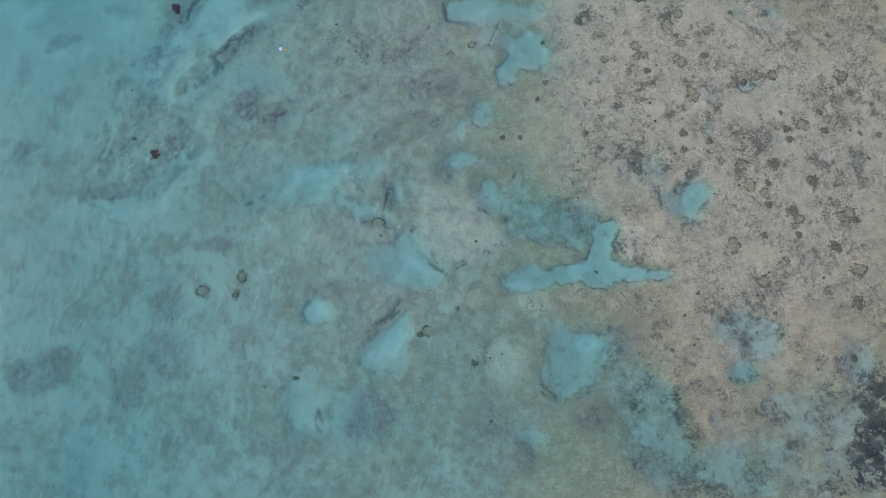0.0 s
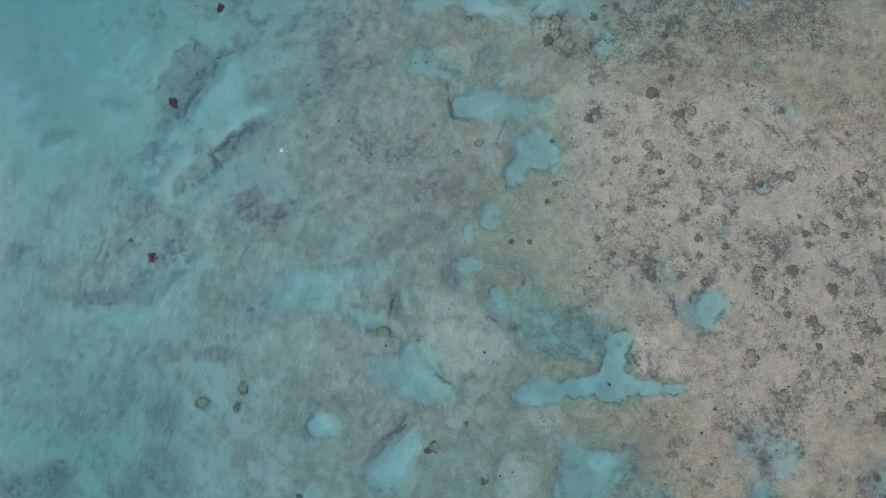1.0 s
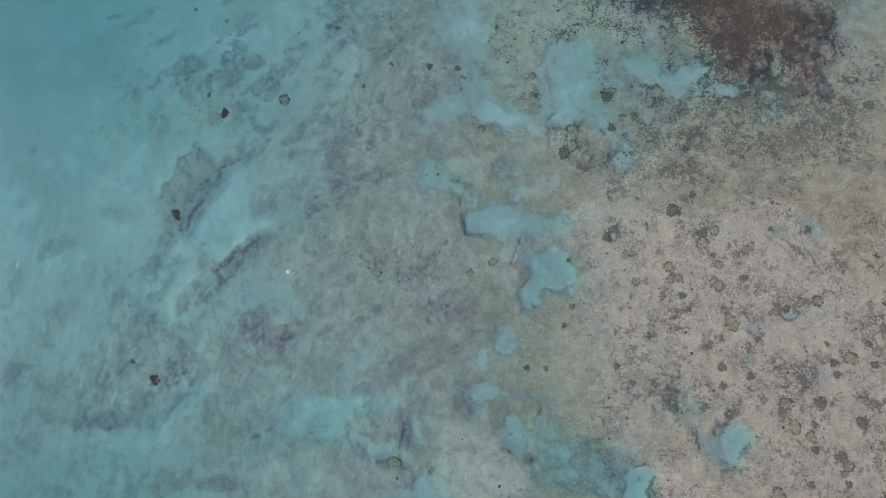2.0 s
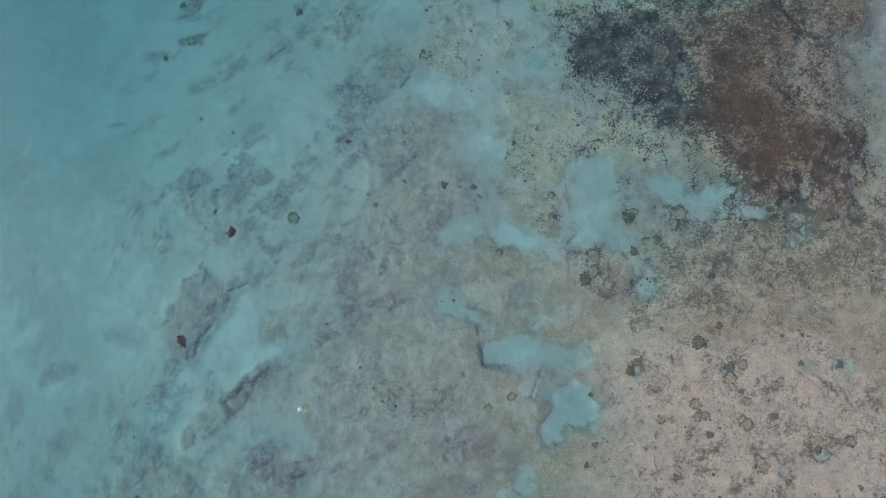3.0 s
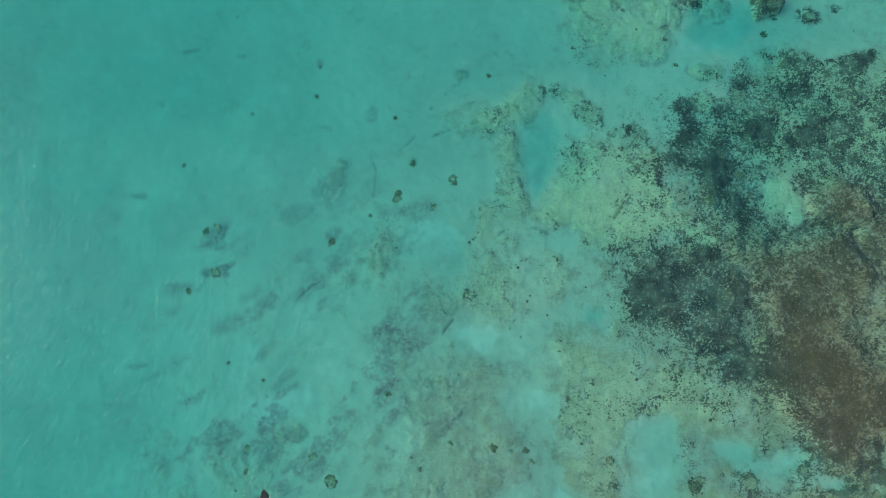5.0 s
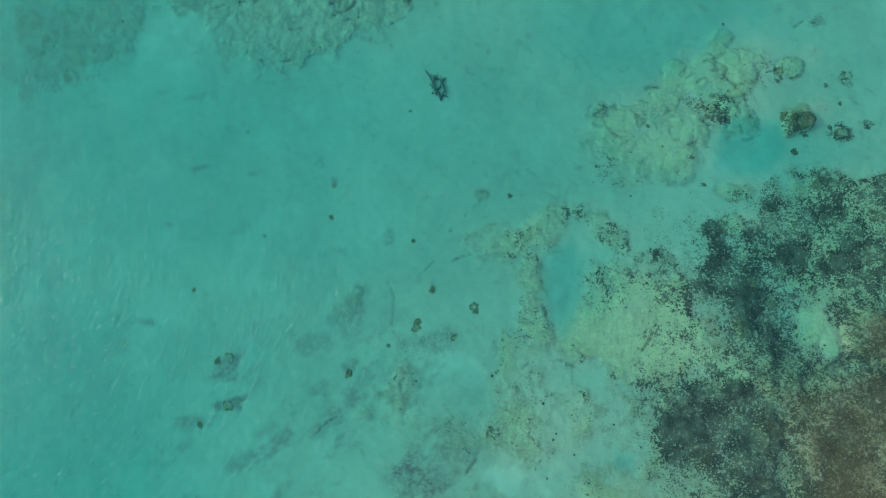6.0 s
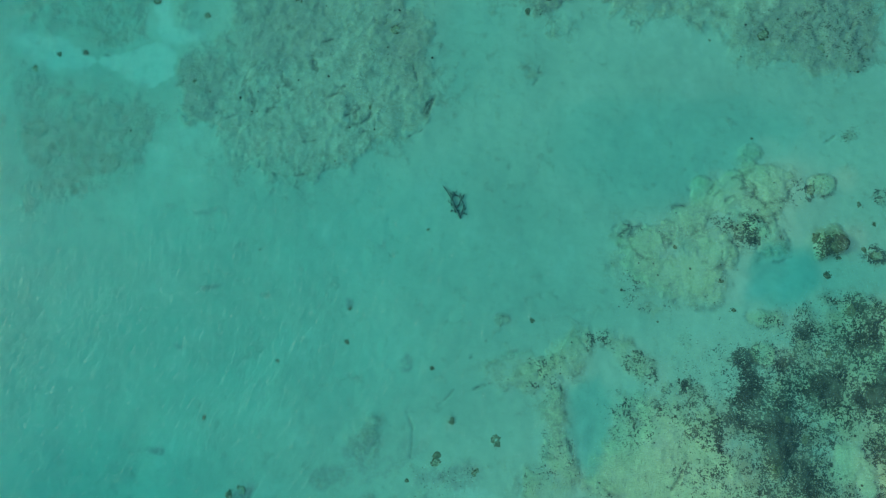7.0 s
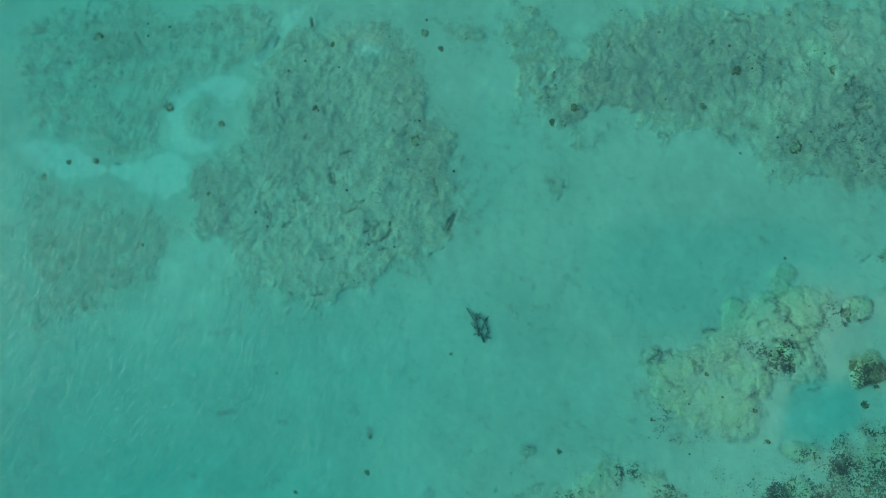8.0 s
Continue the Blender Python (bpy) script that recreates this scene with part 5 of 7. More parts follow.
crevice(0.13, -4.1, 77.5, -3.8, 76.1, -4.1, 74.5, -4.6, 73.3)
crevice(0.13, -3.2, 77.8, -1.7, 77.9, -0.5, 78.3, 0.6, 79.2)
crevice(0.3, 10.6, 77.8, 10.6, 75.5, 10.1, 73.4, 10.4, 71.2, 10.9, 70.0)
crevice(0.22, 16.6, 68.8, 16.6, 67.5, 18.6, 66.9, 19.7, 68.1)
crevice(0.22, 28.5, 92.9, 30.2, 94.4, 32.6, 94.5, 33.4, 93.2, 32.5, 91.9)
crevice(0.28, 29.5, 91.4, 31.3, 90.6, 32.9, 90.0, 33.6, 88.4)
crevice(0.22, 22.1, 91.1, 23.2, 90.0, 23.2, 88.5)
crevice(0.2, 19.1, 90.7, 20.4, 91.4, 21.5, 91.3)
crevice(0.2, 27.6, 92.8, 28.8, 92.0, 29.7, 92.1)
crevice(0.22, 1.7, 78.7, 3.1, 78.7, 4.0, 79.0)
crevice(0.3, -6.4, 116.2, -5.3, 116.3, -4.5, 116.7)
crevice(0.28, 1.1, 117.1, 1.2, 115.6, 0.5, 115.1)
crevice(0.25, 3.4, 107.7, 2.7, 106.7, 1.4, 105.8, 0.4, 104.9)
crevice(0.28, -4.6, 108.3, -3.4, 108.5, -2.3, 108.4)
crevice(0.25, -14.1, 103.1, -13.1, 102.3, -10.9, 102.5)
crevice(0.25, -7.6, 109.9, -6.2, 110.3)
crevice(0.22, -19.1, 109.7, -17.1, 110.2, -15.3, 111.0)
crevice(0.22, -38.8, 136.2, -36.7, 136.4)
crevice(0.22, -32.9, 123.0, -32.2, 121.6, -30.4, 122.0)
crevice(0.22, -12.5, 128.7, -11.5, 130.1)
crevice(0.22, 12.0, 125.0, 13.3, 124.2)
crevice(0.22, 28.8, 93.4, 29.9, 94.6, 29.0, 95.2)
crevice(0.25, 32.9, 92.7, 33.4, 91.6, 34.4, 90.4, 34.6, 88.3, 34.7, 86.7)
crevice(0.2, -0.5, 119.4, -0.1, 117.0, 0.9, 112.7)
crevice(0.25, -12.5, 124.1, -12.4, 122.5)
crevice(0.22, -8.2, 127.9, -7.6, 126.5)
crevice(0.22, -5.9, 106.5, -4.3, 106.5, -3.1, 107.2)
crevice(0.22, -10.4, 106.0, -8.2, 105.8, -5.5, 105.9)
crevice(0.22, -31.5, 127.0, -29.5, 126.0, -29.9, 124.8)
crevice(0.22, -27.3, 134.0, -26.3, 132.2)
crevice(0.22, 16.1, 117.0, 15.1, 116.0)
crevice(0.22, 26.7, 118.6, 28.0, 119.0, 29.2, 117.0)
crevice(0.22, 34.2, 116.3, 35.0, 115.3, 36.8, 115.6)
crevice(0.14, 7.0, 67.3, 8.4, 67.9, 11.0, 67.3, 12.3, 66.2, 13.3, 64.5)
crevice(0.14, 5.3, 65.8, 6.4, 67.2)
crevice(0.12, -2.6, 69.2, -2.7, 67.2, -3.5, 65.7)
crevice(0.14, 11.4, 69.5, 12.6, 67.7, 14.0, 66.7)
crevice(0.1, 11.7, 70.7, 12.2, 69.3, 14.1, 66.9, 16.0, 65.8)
crevice(0.1, 16.9, 69.0, 16.9, 67.7, 18.9, 67.1, 19.7, 68.3)
deep(-37.0, 77.0, 12.0, 7.1, -10, 0.9)
deep(-37.7, 62.3, 12.2, 7.6, 81, 0.5)
deep(-22.8, 87.3, 17.7, 6.4, -10, 0.8)
deep(-37.2, 86.0, 12.9, 7.2, 80, 0.6)
deep(-12.9, 94.9, 16.7, 7.6, 0, 0.8)
deep(-30.3, 89.4, 14.4, 7.9, -10, 0.7)
deep(-0.9, 91.2, 20.7, 6.7, -10, 0.5)
deep(-31.2, 96.3, 16.0, 7.9, -10, 0.6)
weed(-28.7, -0.2, 2.7, 2.5, 82, 0.6)
weed(-32.7, -2.8, 2.6, 1.7, 72, 0.5)
weed(-40.8, -0.0, 2.7, 1.5, 12, 0.7)
weed(-28.3, 4.4, 2.2, 1.6, 82, 0.5)
weed(-11.6, 3.9, 2.0, 1.0, -8, 0.6)
weed(-6.4, 9.7, 1.1, 0.8, -9, 0.7)
weed(-4.3, 12.6, 1.5, 0.7, -78, 0.7)
weed(-8.7, -8.4, 2.1, 1.9, 82, 0.5)
weed(4.9, -14.4, 1.7, 1.1, -79, 0.7)
weed(11.8, -11.8, 2.1, 1.3, 6, 0.7)
weed(16.2, -16.5, 1.5, 1.4, 82, 0.5)
weed(-7.7, -1.0, 1.9, 0.4, 43, 0.6)
weed(-22.9, 9.8, 1.7, 0.7, -8, 0.7)
weed(13.0, 6.5, 2.2, 1.1, -9, 0.4)
weed(16.4, -5.1, 2.2, 1.9, -8, 0.5)
weed(1.8, -10.4, 2.1, 2.1, -8, 0.4)
weed(-17.0, -10.3, 3.2, 1.3, -8, 0.4)
weed(-5.5, 9.3, 0.9, 0.6, -28, 0.7)
weed(1.4, 13.7, 1.3, 1.1, 81, 0.6)
weed(6.7, 8.1, 0.7, 0.4, -9, 0.7)
crust(19.8, -4.3, 4.1, 0.8, 78, 0.9)
crust(20.1, -10.9, 3.1, 1.2, 90, 0.8)
crust(21.2, -14.4, 2.4, 1.4, -8, 0.6)
crust(21.1, -16.2, 2.6, 1.3, -8, 0.5)
crust(37.8, -14.5, 3.6, 2.6, 82, 1)
crust(36.1, -19.8, 2.0, 2.0, -8, 0.8)
crust(30.9, -13.0, 4.8, 1.4, 3, 0.6)
crust(29.9, -17.0, 2.1, 1.3, -8, 0.7)
crust(20.6, -18.6, 2.1, 1.5, -8, 0.8)
crust(27.8, 11.9, 4.4, 3.0, -19, 0.6)
crust(16.7, 14.1, 4.0, 3.6, -9, 0.45)
crust(13.2, 10.5, 2.3, 2.1, -9, 0.5)
crust(43.2, 20.4, 5.1, 5.0, -9, 0.5)
crust(48.8, 24.0, 3.8, 3.5, 81, 0.5)
crust(30.6, 6.7, 2.8, 2.3, -9, 0.6)
crust(27.9, 2.0, 1.4, 1.1, -8, 0.8)
crust(36.4, 0.2, 4.9, 3.4, -8, 0.35)
crust(39.9, -5.3, 3.3, 1.6, 82, 0.6)
crust(29.6, 0.1, 4.9, 2.2, -8, 0.35)
crust(27.8, 25.7, 2.3, 1.1, -9, 0.6)
crust(23.5, 28.0, 2.4, 1.7, -9, 0.5)
crust(28.8, 21.8, 2.0, 1.1, -9, 0.7)
crust(34.7, 19.3, 2.5, 2.3, 81, 0.6)
crust(27.7, 16.7, 3.9, 1.1, -19, 0.5)
crust(33.5, 11.6, 3.0, 2.2, 81, 0.35)
crust(7.4, 17.4, 1.6, 0.9, 81, 0.6)
crust(-1.1, -4.7, 4.3, 1.1, -8, 0.3)
crust(38.7, 2.7, 3.3, 2.3, -8, 0.4)
crust(31.7, -7.3, 4.3, 2.7, -8, 0.35)
crust(-4.2, 26.6, 3.5, 3.1, -9, 0.3)
crust(19.9, 27.9, 1.8, 1.5, -9, 0.7)
crust(16.2, 37.5, 2.7, 1.3, 81, 0.8)
crust(13.0, 42.7, 1.9, 1.4, 81, 0.7)
crust(8.9, 39.3, 2.3, 2.2, -30, 0.6)
crust(24.5, 41.2, 2.1, 2.1, 81, 0.7)
crust(20.0, 42.5, 2.5, 2.1, 81, 0.5)
crust(23.5, 36.4, 4.0, 3.7, -9, 0.65)
crust(30.0, 36.6, 4.0, 3.7, -9, 0.55)
crust(38.8, 39.5, 5.1, 3.8, -9, 0.8)
crust(37.5, 34.1, 3.0, 2.3, 81, 0.7)
crust(32.1, 43.4, 2.3, 1.3, -9, 0.9)
crust(45.9, 39.6, 3.4, 2.5, -9, 0.6)
crust(25.6, 32.4, 2.8, 1.8, -9, 0.7)
crust(29.2, 30.6, 2.8, 1.8, -9, 0.5)
crust(27.0, 26.8, 1.4, 1.0, -9, 0.8)
crust(17.8, 27.7, 1.5, 0.9, -9, 0.7)
crust(18.6, 31.7, 2.0, 1.2, -9, 0.6)
crust(12.7, 34.1, 2.3, 1.8, -9, 0.4)
crust(28.2, 20.9, 2.7, 1.1, -9, 0.6)
crust(20.9, 20.9, 1.9, 0.9, -29, 0.6)
crust(33.7, 18.4, 2.2, 1.4, -9, 0.5)
crust(40.7, 30.6, 5.6, 2.4, -9, 0.4)
crust(19.7, 23.0, 2.0, 0.9, -9, 0.6)
crust(7.6, 38.6, 1.5, 1.2, -9, 0.5)
crust(-5.9, 29.3, 5.7, 1.7, -9, 0.3)
crust(40.8, 43.9, 5.3, 3.9, -9, 0.6)
crust(36.6, 40.7, 3.7, 2.2, -9, 0.8)
crust(15.5, 44.1, 2.2, 1.4, -9, 0.4)
crust(34.1, 44.6, 3.1, 1.6, -9, 0.8)
crust(39.4, 40.8, 6.5, 3.2, 1, 0.9)
crust(40.9, 36.3, 3.6, 3.2, -9, 0.6)
crust(40.4, 41.1, 9.7, 3.2, -9, 0.8)
crust(44.8, 35.4, 5.6, 3.7, -9, 0.5)
crust(19.1, 25.5, 1.0, 0.6, 2, 1.16)
crust(21.9, 23.9, 0.7, 0.6, -3, 1.13)
crust(22.5, 22.7, 1.1, 0.7, -47, 0.93)
crust(19.2, 23.0, 1.0, 0.6, -19, 0.94)
crust(21.5, 21.2, 1.0, 0.5, 23, 0.95)
crust(23.6, 19.7, 0.9, 0.5, 24, 1.13)
crust(22.3, 19.4, 0.7, 0.7, 45, 1.12)
crust(27.3, 23.4, 0.8, 0.8, 5, 0.96)
crust(26.6, 21.6, 0.8, 0.7, 22, 1.23)
crust(28.7, 22.0, 0.8, 0.6, 25, 1.13)
crust(32.1, 18.4, 0.8, 0.8, 51, 1.12)
crust(34.6, 18.0, 0.8, 0.5, 30, 0.98)
crust(26.9, 17.9, 1.2, 0.9, -9, 1.09)
crust(30.4, 15.7, 1.0, 0.8, -11, 1)
crust(27.8, 15.6, 0.7, 0.7, -40, 1.13)
crust(24.4, 16.0, 1.1, 0.9, -6, 1.19)
crust(27.9, 18.5, 0.9, 0.6, -35, 1.1)
crust(22.5, 18.1, 0.8, 0.8, 60, 1.27)
crust(35.9, 13.2, 0.9, 0.5, -42, 1.21)
crust(35.6, 11.6, 1.1, 0.8, -5, 1.18)
crust(34.7, 13.7, 1.2, 0.9, 25, 1.22)
crust(39.2, 14.2, 0.7, 0.6, -15, 1.09)
crust(41.1, 12.6, 1.1, 0.6, -44, 1.19)
crust(40.8, 14.8, 0.9, 0.9, 77, 1.19)
crust(42.8, 15.1, 1.2, 0.8, -50, 1.28)
crust(28.6, 12.7, 1.0, 0.6, 28, 0.95)
crust(24.1, 12.5, 0.7, 0.7, 77, 0.95)
crust(18.0, 12.6, 0.8, 0.8, 2, 1.27)
crust(16.4, 12.8, 1.0, 0.6, -28, 1.08)
crust(26.9, 10.2, 1.1, 0.7, -32, 1.23)
crust(29.9, 8.9, 1.1, 0.7, 4, 1.29)
crust(33.0, 9.0, 1.2, 0.8, -20, 0.96)
crust(38.8, 8.9, 0.7, 0.6, -20, 1.16)
crust(40.9, 20.9, 0.9, 0.7, -64, 0.97)
crust(41.0, 22.3, 0.9, 0.5, -33, 1.07)
crust(32.2, 22.5, 0.9, 0.8, -34, 1.18)
crust(29.7, 24.1, 1.2, 0.5, 10, 1.26)
crust(38.4, 22.1, 1.4, 0.9, 2, 1.06)
crust(35.7, 19.0, 0.9, 0.7, -87, 0.92)
crust(16.9, 18.4, 0.7, 0.7, 8, 0.96)
crust(17.9, 14.8, 0.9, 0.5, -36, 0.9)
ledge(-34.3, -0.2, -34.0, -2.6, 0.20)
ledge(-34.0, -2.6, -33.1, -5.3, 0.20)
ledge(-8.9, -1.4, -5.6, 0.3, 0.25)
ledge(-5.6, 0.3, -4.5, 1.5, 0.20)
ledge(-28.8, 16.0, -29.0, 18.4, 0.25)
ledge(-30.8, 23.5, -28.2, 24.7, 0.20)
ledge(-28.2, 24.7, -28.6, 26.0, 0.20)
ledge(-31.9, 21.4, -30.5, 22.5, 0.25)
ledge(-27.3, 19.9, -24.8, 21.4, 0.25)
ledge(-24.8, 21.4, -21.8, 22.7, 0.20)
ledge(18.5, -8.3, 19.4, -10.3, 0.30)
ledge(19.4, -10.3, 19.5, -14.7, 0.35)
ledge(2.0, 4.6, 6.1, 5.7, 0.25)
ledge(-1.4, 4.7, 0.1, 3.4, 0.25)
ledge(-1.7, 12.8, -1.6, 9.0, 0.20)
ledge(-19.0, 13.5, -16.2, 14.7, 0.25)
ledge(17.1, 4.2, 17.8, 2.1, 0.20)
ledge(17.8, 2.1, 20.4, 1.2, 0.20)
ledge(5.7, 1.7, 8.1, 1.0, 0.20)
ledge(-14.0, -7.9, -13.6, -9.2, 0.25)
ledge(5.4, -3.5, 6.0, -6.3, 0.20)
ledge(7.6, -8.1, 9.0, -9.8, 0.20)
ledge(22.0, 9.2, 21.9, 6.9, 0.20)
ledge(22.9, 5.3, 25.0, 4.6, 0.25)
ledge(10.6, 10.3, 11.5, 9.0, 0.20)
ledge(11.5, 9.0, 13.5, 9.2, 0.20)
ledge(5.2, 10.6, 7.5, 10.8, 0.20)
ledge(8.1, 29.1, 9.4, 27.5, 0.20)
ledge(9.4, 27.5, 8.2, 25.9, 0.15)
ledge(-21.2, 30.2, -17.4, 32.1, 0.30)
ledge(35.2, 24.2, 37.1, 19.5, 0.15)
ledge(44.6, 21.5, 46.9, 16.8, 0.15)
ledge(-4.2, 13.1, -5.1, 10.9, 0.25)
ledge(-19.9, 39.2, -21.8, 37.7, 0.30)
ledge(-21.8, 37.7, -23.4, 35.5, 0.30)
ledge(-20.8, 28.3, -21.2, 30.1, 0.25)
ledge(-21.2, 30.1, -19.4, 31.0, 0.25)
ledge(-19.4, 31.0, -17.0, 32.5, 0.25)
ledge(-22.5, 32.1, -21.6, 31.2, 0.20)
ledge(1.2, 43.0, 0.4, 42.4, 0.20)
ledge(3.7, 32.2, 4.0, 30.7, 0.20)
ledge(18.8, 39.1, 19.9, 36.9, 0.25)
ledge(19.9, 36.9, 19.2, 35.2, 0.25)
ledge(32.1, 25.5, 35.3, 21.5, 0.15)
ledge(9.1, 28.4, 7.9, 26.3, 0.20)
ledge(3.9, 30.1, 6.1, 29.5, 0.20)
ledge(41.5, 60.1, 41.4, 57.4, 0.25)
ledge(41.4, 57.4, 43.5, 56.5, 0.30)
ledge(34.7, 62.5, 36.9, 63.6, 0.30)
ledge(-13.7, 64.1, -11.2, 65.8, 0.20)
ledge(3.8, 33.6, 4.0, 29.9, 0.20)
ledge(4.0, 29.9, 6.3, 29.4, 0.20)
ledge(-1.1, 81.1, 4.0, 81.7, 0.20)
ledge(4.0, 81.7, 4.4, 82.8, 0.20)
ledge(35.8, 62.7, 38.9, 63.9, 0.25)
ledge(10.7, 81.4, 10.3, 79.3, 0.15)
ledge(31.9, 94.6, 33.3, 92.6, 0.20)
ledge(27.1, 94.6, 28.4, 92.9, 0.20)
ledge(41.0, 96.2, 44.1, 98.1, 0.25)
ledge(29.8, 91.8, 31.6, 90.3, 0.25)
ledge(31.6, 90.3, 34.0, 91.0, 0.20)
ledge(23.3, 90.3, 24.1, 88.8, 0.20)
ledge(19.7, 85.3, 23.3, 85.2, 0.20)
ledge(34.0, 90.7, 35.1, 86.5, 0.20)
ledge(-5.4, 108.0, -3.3, 108.3, 0.25)
ledge(2.5, 106.2, 3.7, 108.2, 0.30)
ledge(-8.0, 105.7, -5.0, 106.7, 0.20)
ledge(-0.1, 104.2, 2.0, 104.9, 0.25)
ledge(13.8, 107.6, 15.0, 109.2, 0.20)
ledge(-6.8, 116.1, -4.7, 116.6, 0.20)
ledge(1.7, 106.2, 3.4, 107.9, 0.25)
ledge(-5.8, 107.6, -2.9, 108.2, 0.25)
ledge(-2.5, 111.0, -0.1, 112.2, 0.20)
ledge(-7.8, 131.3, -7.8, 128.7, 0.25)
ledge(14.2, 108.0, 14.9, 109.6, 0.20)
ledge(-32.6, 121.0, -30.4, 119.8, 0.25)
ledge(-24.7, 125.0, -23.9, 124.3, 0.35)
ledge(-11.7, 117.8, -11.3, 118.4, 0.20)
ledge(27.3, 102.3, 29.8, 103.5, 0.05)
mound(28.6, 94.2, 1.4, 1.1, -10, 0.9)
mound(31.3, 94.3, 1.2, 1.1, -10, 0.9)
mound(34.4, 93.3, 1.8, 1.8, -10, 1)
mound(32.0, 91.2, 2.1, 1.1, -20, 0.9)
mound(33.7, 87.4, 1.8, 1.6, -90, 0.8)
mound(27.9, 88.3, 1.8, 1.7, -10, 0.9)
mound(39.8, 92.1, 1.4, 1.2, -10, 0.9)
mound(25.8, 90.4, 2.2, 2.2, -10, 0.9)
mound(22.2, 89.8, 1.8, 1.7, -10, 0.7)
mound(33.8, 96.7, 1.3, 1.0, -10, 0.7)
mound(19.6, 90.7, 1.2, 0.9, 80, 0.6)
mound(29.3, 86.8, 1.3, 0.9, 80, 0.8)
mound(30.1, 77.3, 1.2, 1.2, 80, 0.9)
mound(31.2, 80.5, 1.7, 0.9, -10, 0.7)
mound(25.6, 84.9, 3.1, 2.7, -10, 0.6)
mound(34.8, 66.7, 1.8, 1.6, 59, 0.9)
mound(47.3, 68.5, 1.5, 1.3, -69, 0.9)
mound(40.8, 64.5, 1.4, 1.4, -10, 0.5)
mound(12.4, 81.0, 1.1, 1.1, -10, 0.6)
mound(6.6, 79.9, 2.6, 1.3, -2, 0.5)
mound(6.2, 84.7, 1.0, 0.6, -10, 0.5)
mound(-0.3, 76.5, 0.6, 0.5, -29, 0.5)
mound(-7.1, 14.1, 2.4, 2.1, -9, 0.4)
mound(-6.0, 9.4, 2.4, 2.2, -8, 0.4)
mound(1.0, 7.3, 3.3, 2.8, -8, 0.6)
mound(4.7, -5.6, 2.1, 1.9, 82, 0.6)
mound(11.2, 46.4, 2.4, 2.0, -9, 0.5)
mound(12.1, 51.2, 1.4, 1.2, -9, 0.5)
mound(15.7, 37.0, 2.6, 1.9, -89, 0.5)
mound(21.6, 34.0, 3.1, 2.1, -9, 0.4)
mound(5.4, 36.5, 2.3, 1.5, -9, 0.5)

def blur(f, n, times=2):
    """A soft copy of a field, averaged over n cells either way."""
    for _ in range(times):
        for ax in (0, 1):
            pad = [(n + 1, n) if k == ax else (0, 0) for k in (0, 1)]
            c = np.cumsum(np.pad(f, pad, mode="edge"), axis=ax)
            f = (np.take(c, range(2 * n + 1, c.shape[ax]), ax) - np.take(c, range(0, c.shape[ax] - 2 * n - 1), ax)) / (2 * n + 1)
    return f


# the broad lie of the land: a reef flat on one side, the open lagoon on the other and ahead
FLAT = smooth(GX + 0.02 * GY + 2.5 * fbm(GX, GY, 30, 51, 3), 1, 26) * (1 - smooth(GY - 0.2 * GX + 3 * fbm(GX, GY, 25, 55, 3), 18, 42))
LAGOON = 1 - smooth(GX + 0.05 * GY + 2 * fbm(GX, GY, 22, 61, 3), -34, 9)
AHEAD = smooth(GY - 0.35 * GX + 3 * fbm(GX, GY, 20, 71, 3), 26, 82)
FALLING = smooth(GY - 0.35 * GX + 3 * fbm(GX, GY, 20, 73, 3), 30, 82)
SOFT = {key: blur(FIELDS[key], 1) for key in ("pool", "reef", "pale", "speck")}
NEAR = (GX > XS[40]) & (GX < XS[-40]) & (GY > YS[40]) & (GY < YS[-40])
PATCHES = fbm(GX, GY, 2.6, 141, 5, 0.66)
BARE = np.minimum(0.20 + 0.50 * LAGOON + 0.95 * AHEAD - 0.30 * FLAT, 1.05)
SANDY = BARE * (1 - (0.8 + 0.15 * AHEAD) * np.clip(FIELDS["reef"], 0, 1)) * (1 - 0.75 * np.clip(FIELDS["pale"], 0, 1)) + FIELDS["pool"] - 0.35 * FIELDS["weed"] + (0.22 * LUMPS + 0.44 * PATCHES) * (1 - 0.60 * AHEAD)
POCKETS = (1 - np.clip(1.6 * blur(FIELDS["pool"], 5), 0, 1)) * smooth(fbm(GX + 0.6 * WARP_X, GY + 0.6 * WARP_Y, 1.9, 181, 3), 0.50, 0.95) * FLAT
SANDY = np.clip(SANDY + 0.25 * POCKETS - 0.7 * smooth(blur(FIELDS["speck"], 3), 0.15, 0.8) * AHEAD, 0, 1.4)
DEPTH = 1.0 + 0.95 * LAGOON + 0.5 * smooth(-GX, 20, 40) + 1.30 * FALLING - 0.70 * FLAT + (1.02 + 0.50 * FLAT) * SOFT["pool"] * np.maximum(1 - 1.8 * FALLING, -0.45) + 0.8 * FIELDS["deep"] + 0.18 * POCKETS
BASIN = (1.02 + 0.50 * FLAT) * np.clip(1 - 1.35 * FALLING, 0, 1)
DEPTH = DEPTH - 0.25 * SOFT["reef"] * (1 - 0.5 * FALLING) - (0.25 + 0.65 * FALLING) * SOFT["pale"] - 0.80 * smooth(0.8 * SOFT["speck"] + FIELDS["brown"], 0.5, 1.2) * smooth(GX, 8, 26) * (1 - smooth(GY, 96, 106))
STRIAE = fbm((GX * 0.87 + GY * 0.5) * 0.45 + 0.5 * WARP_X, (GY * 0.87 - GX * 0.5) + 0.5 * WARP_Y, 1.5, 241, 4, 0.62)
KNOBS = fbm(GX, GY, 0.8, 251, 3, 0.7)
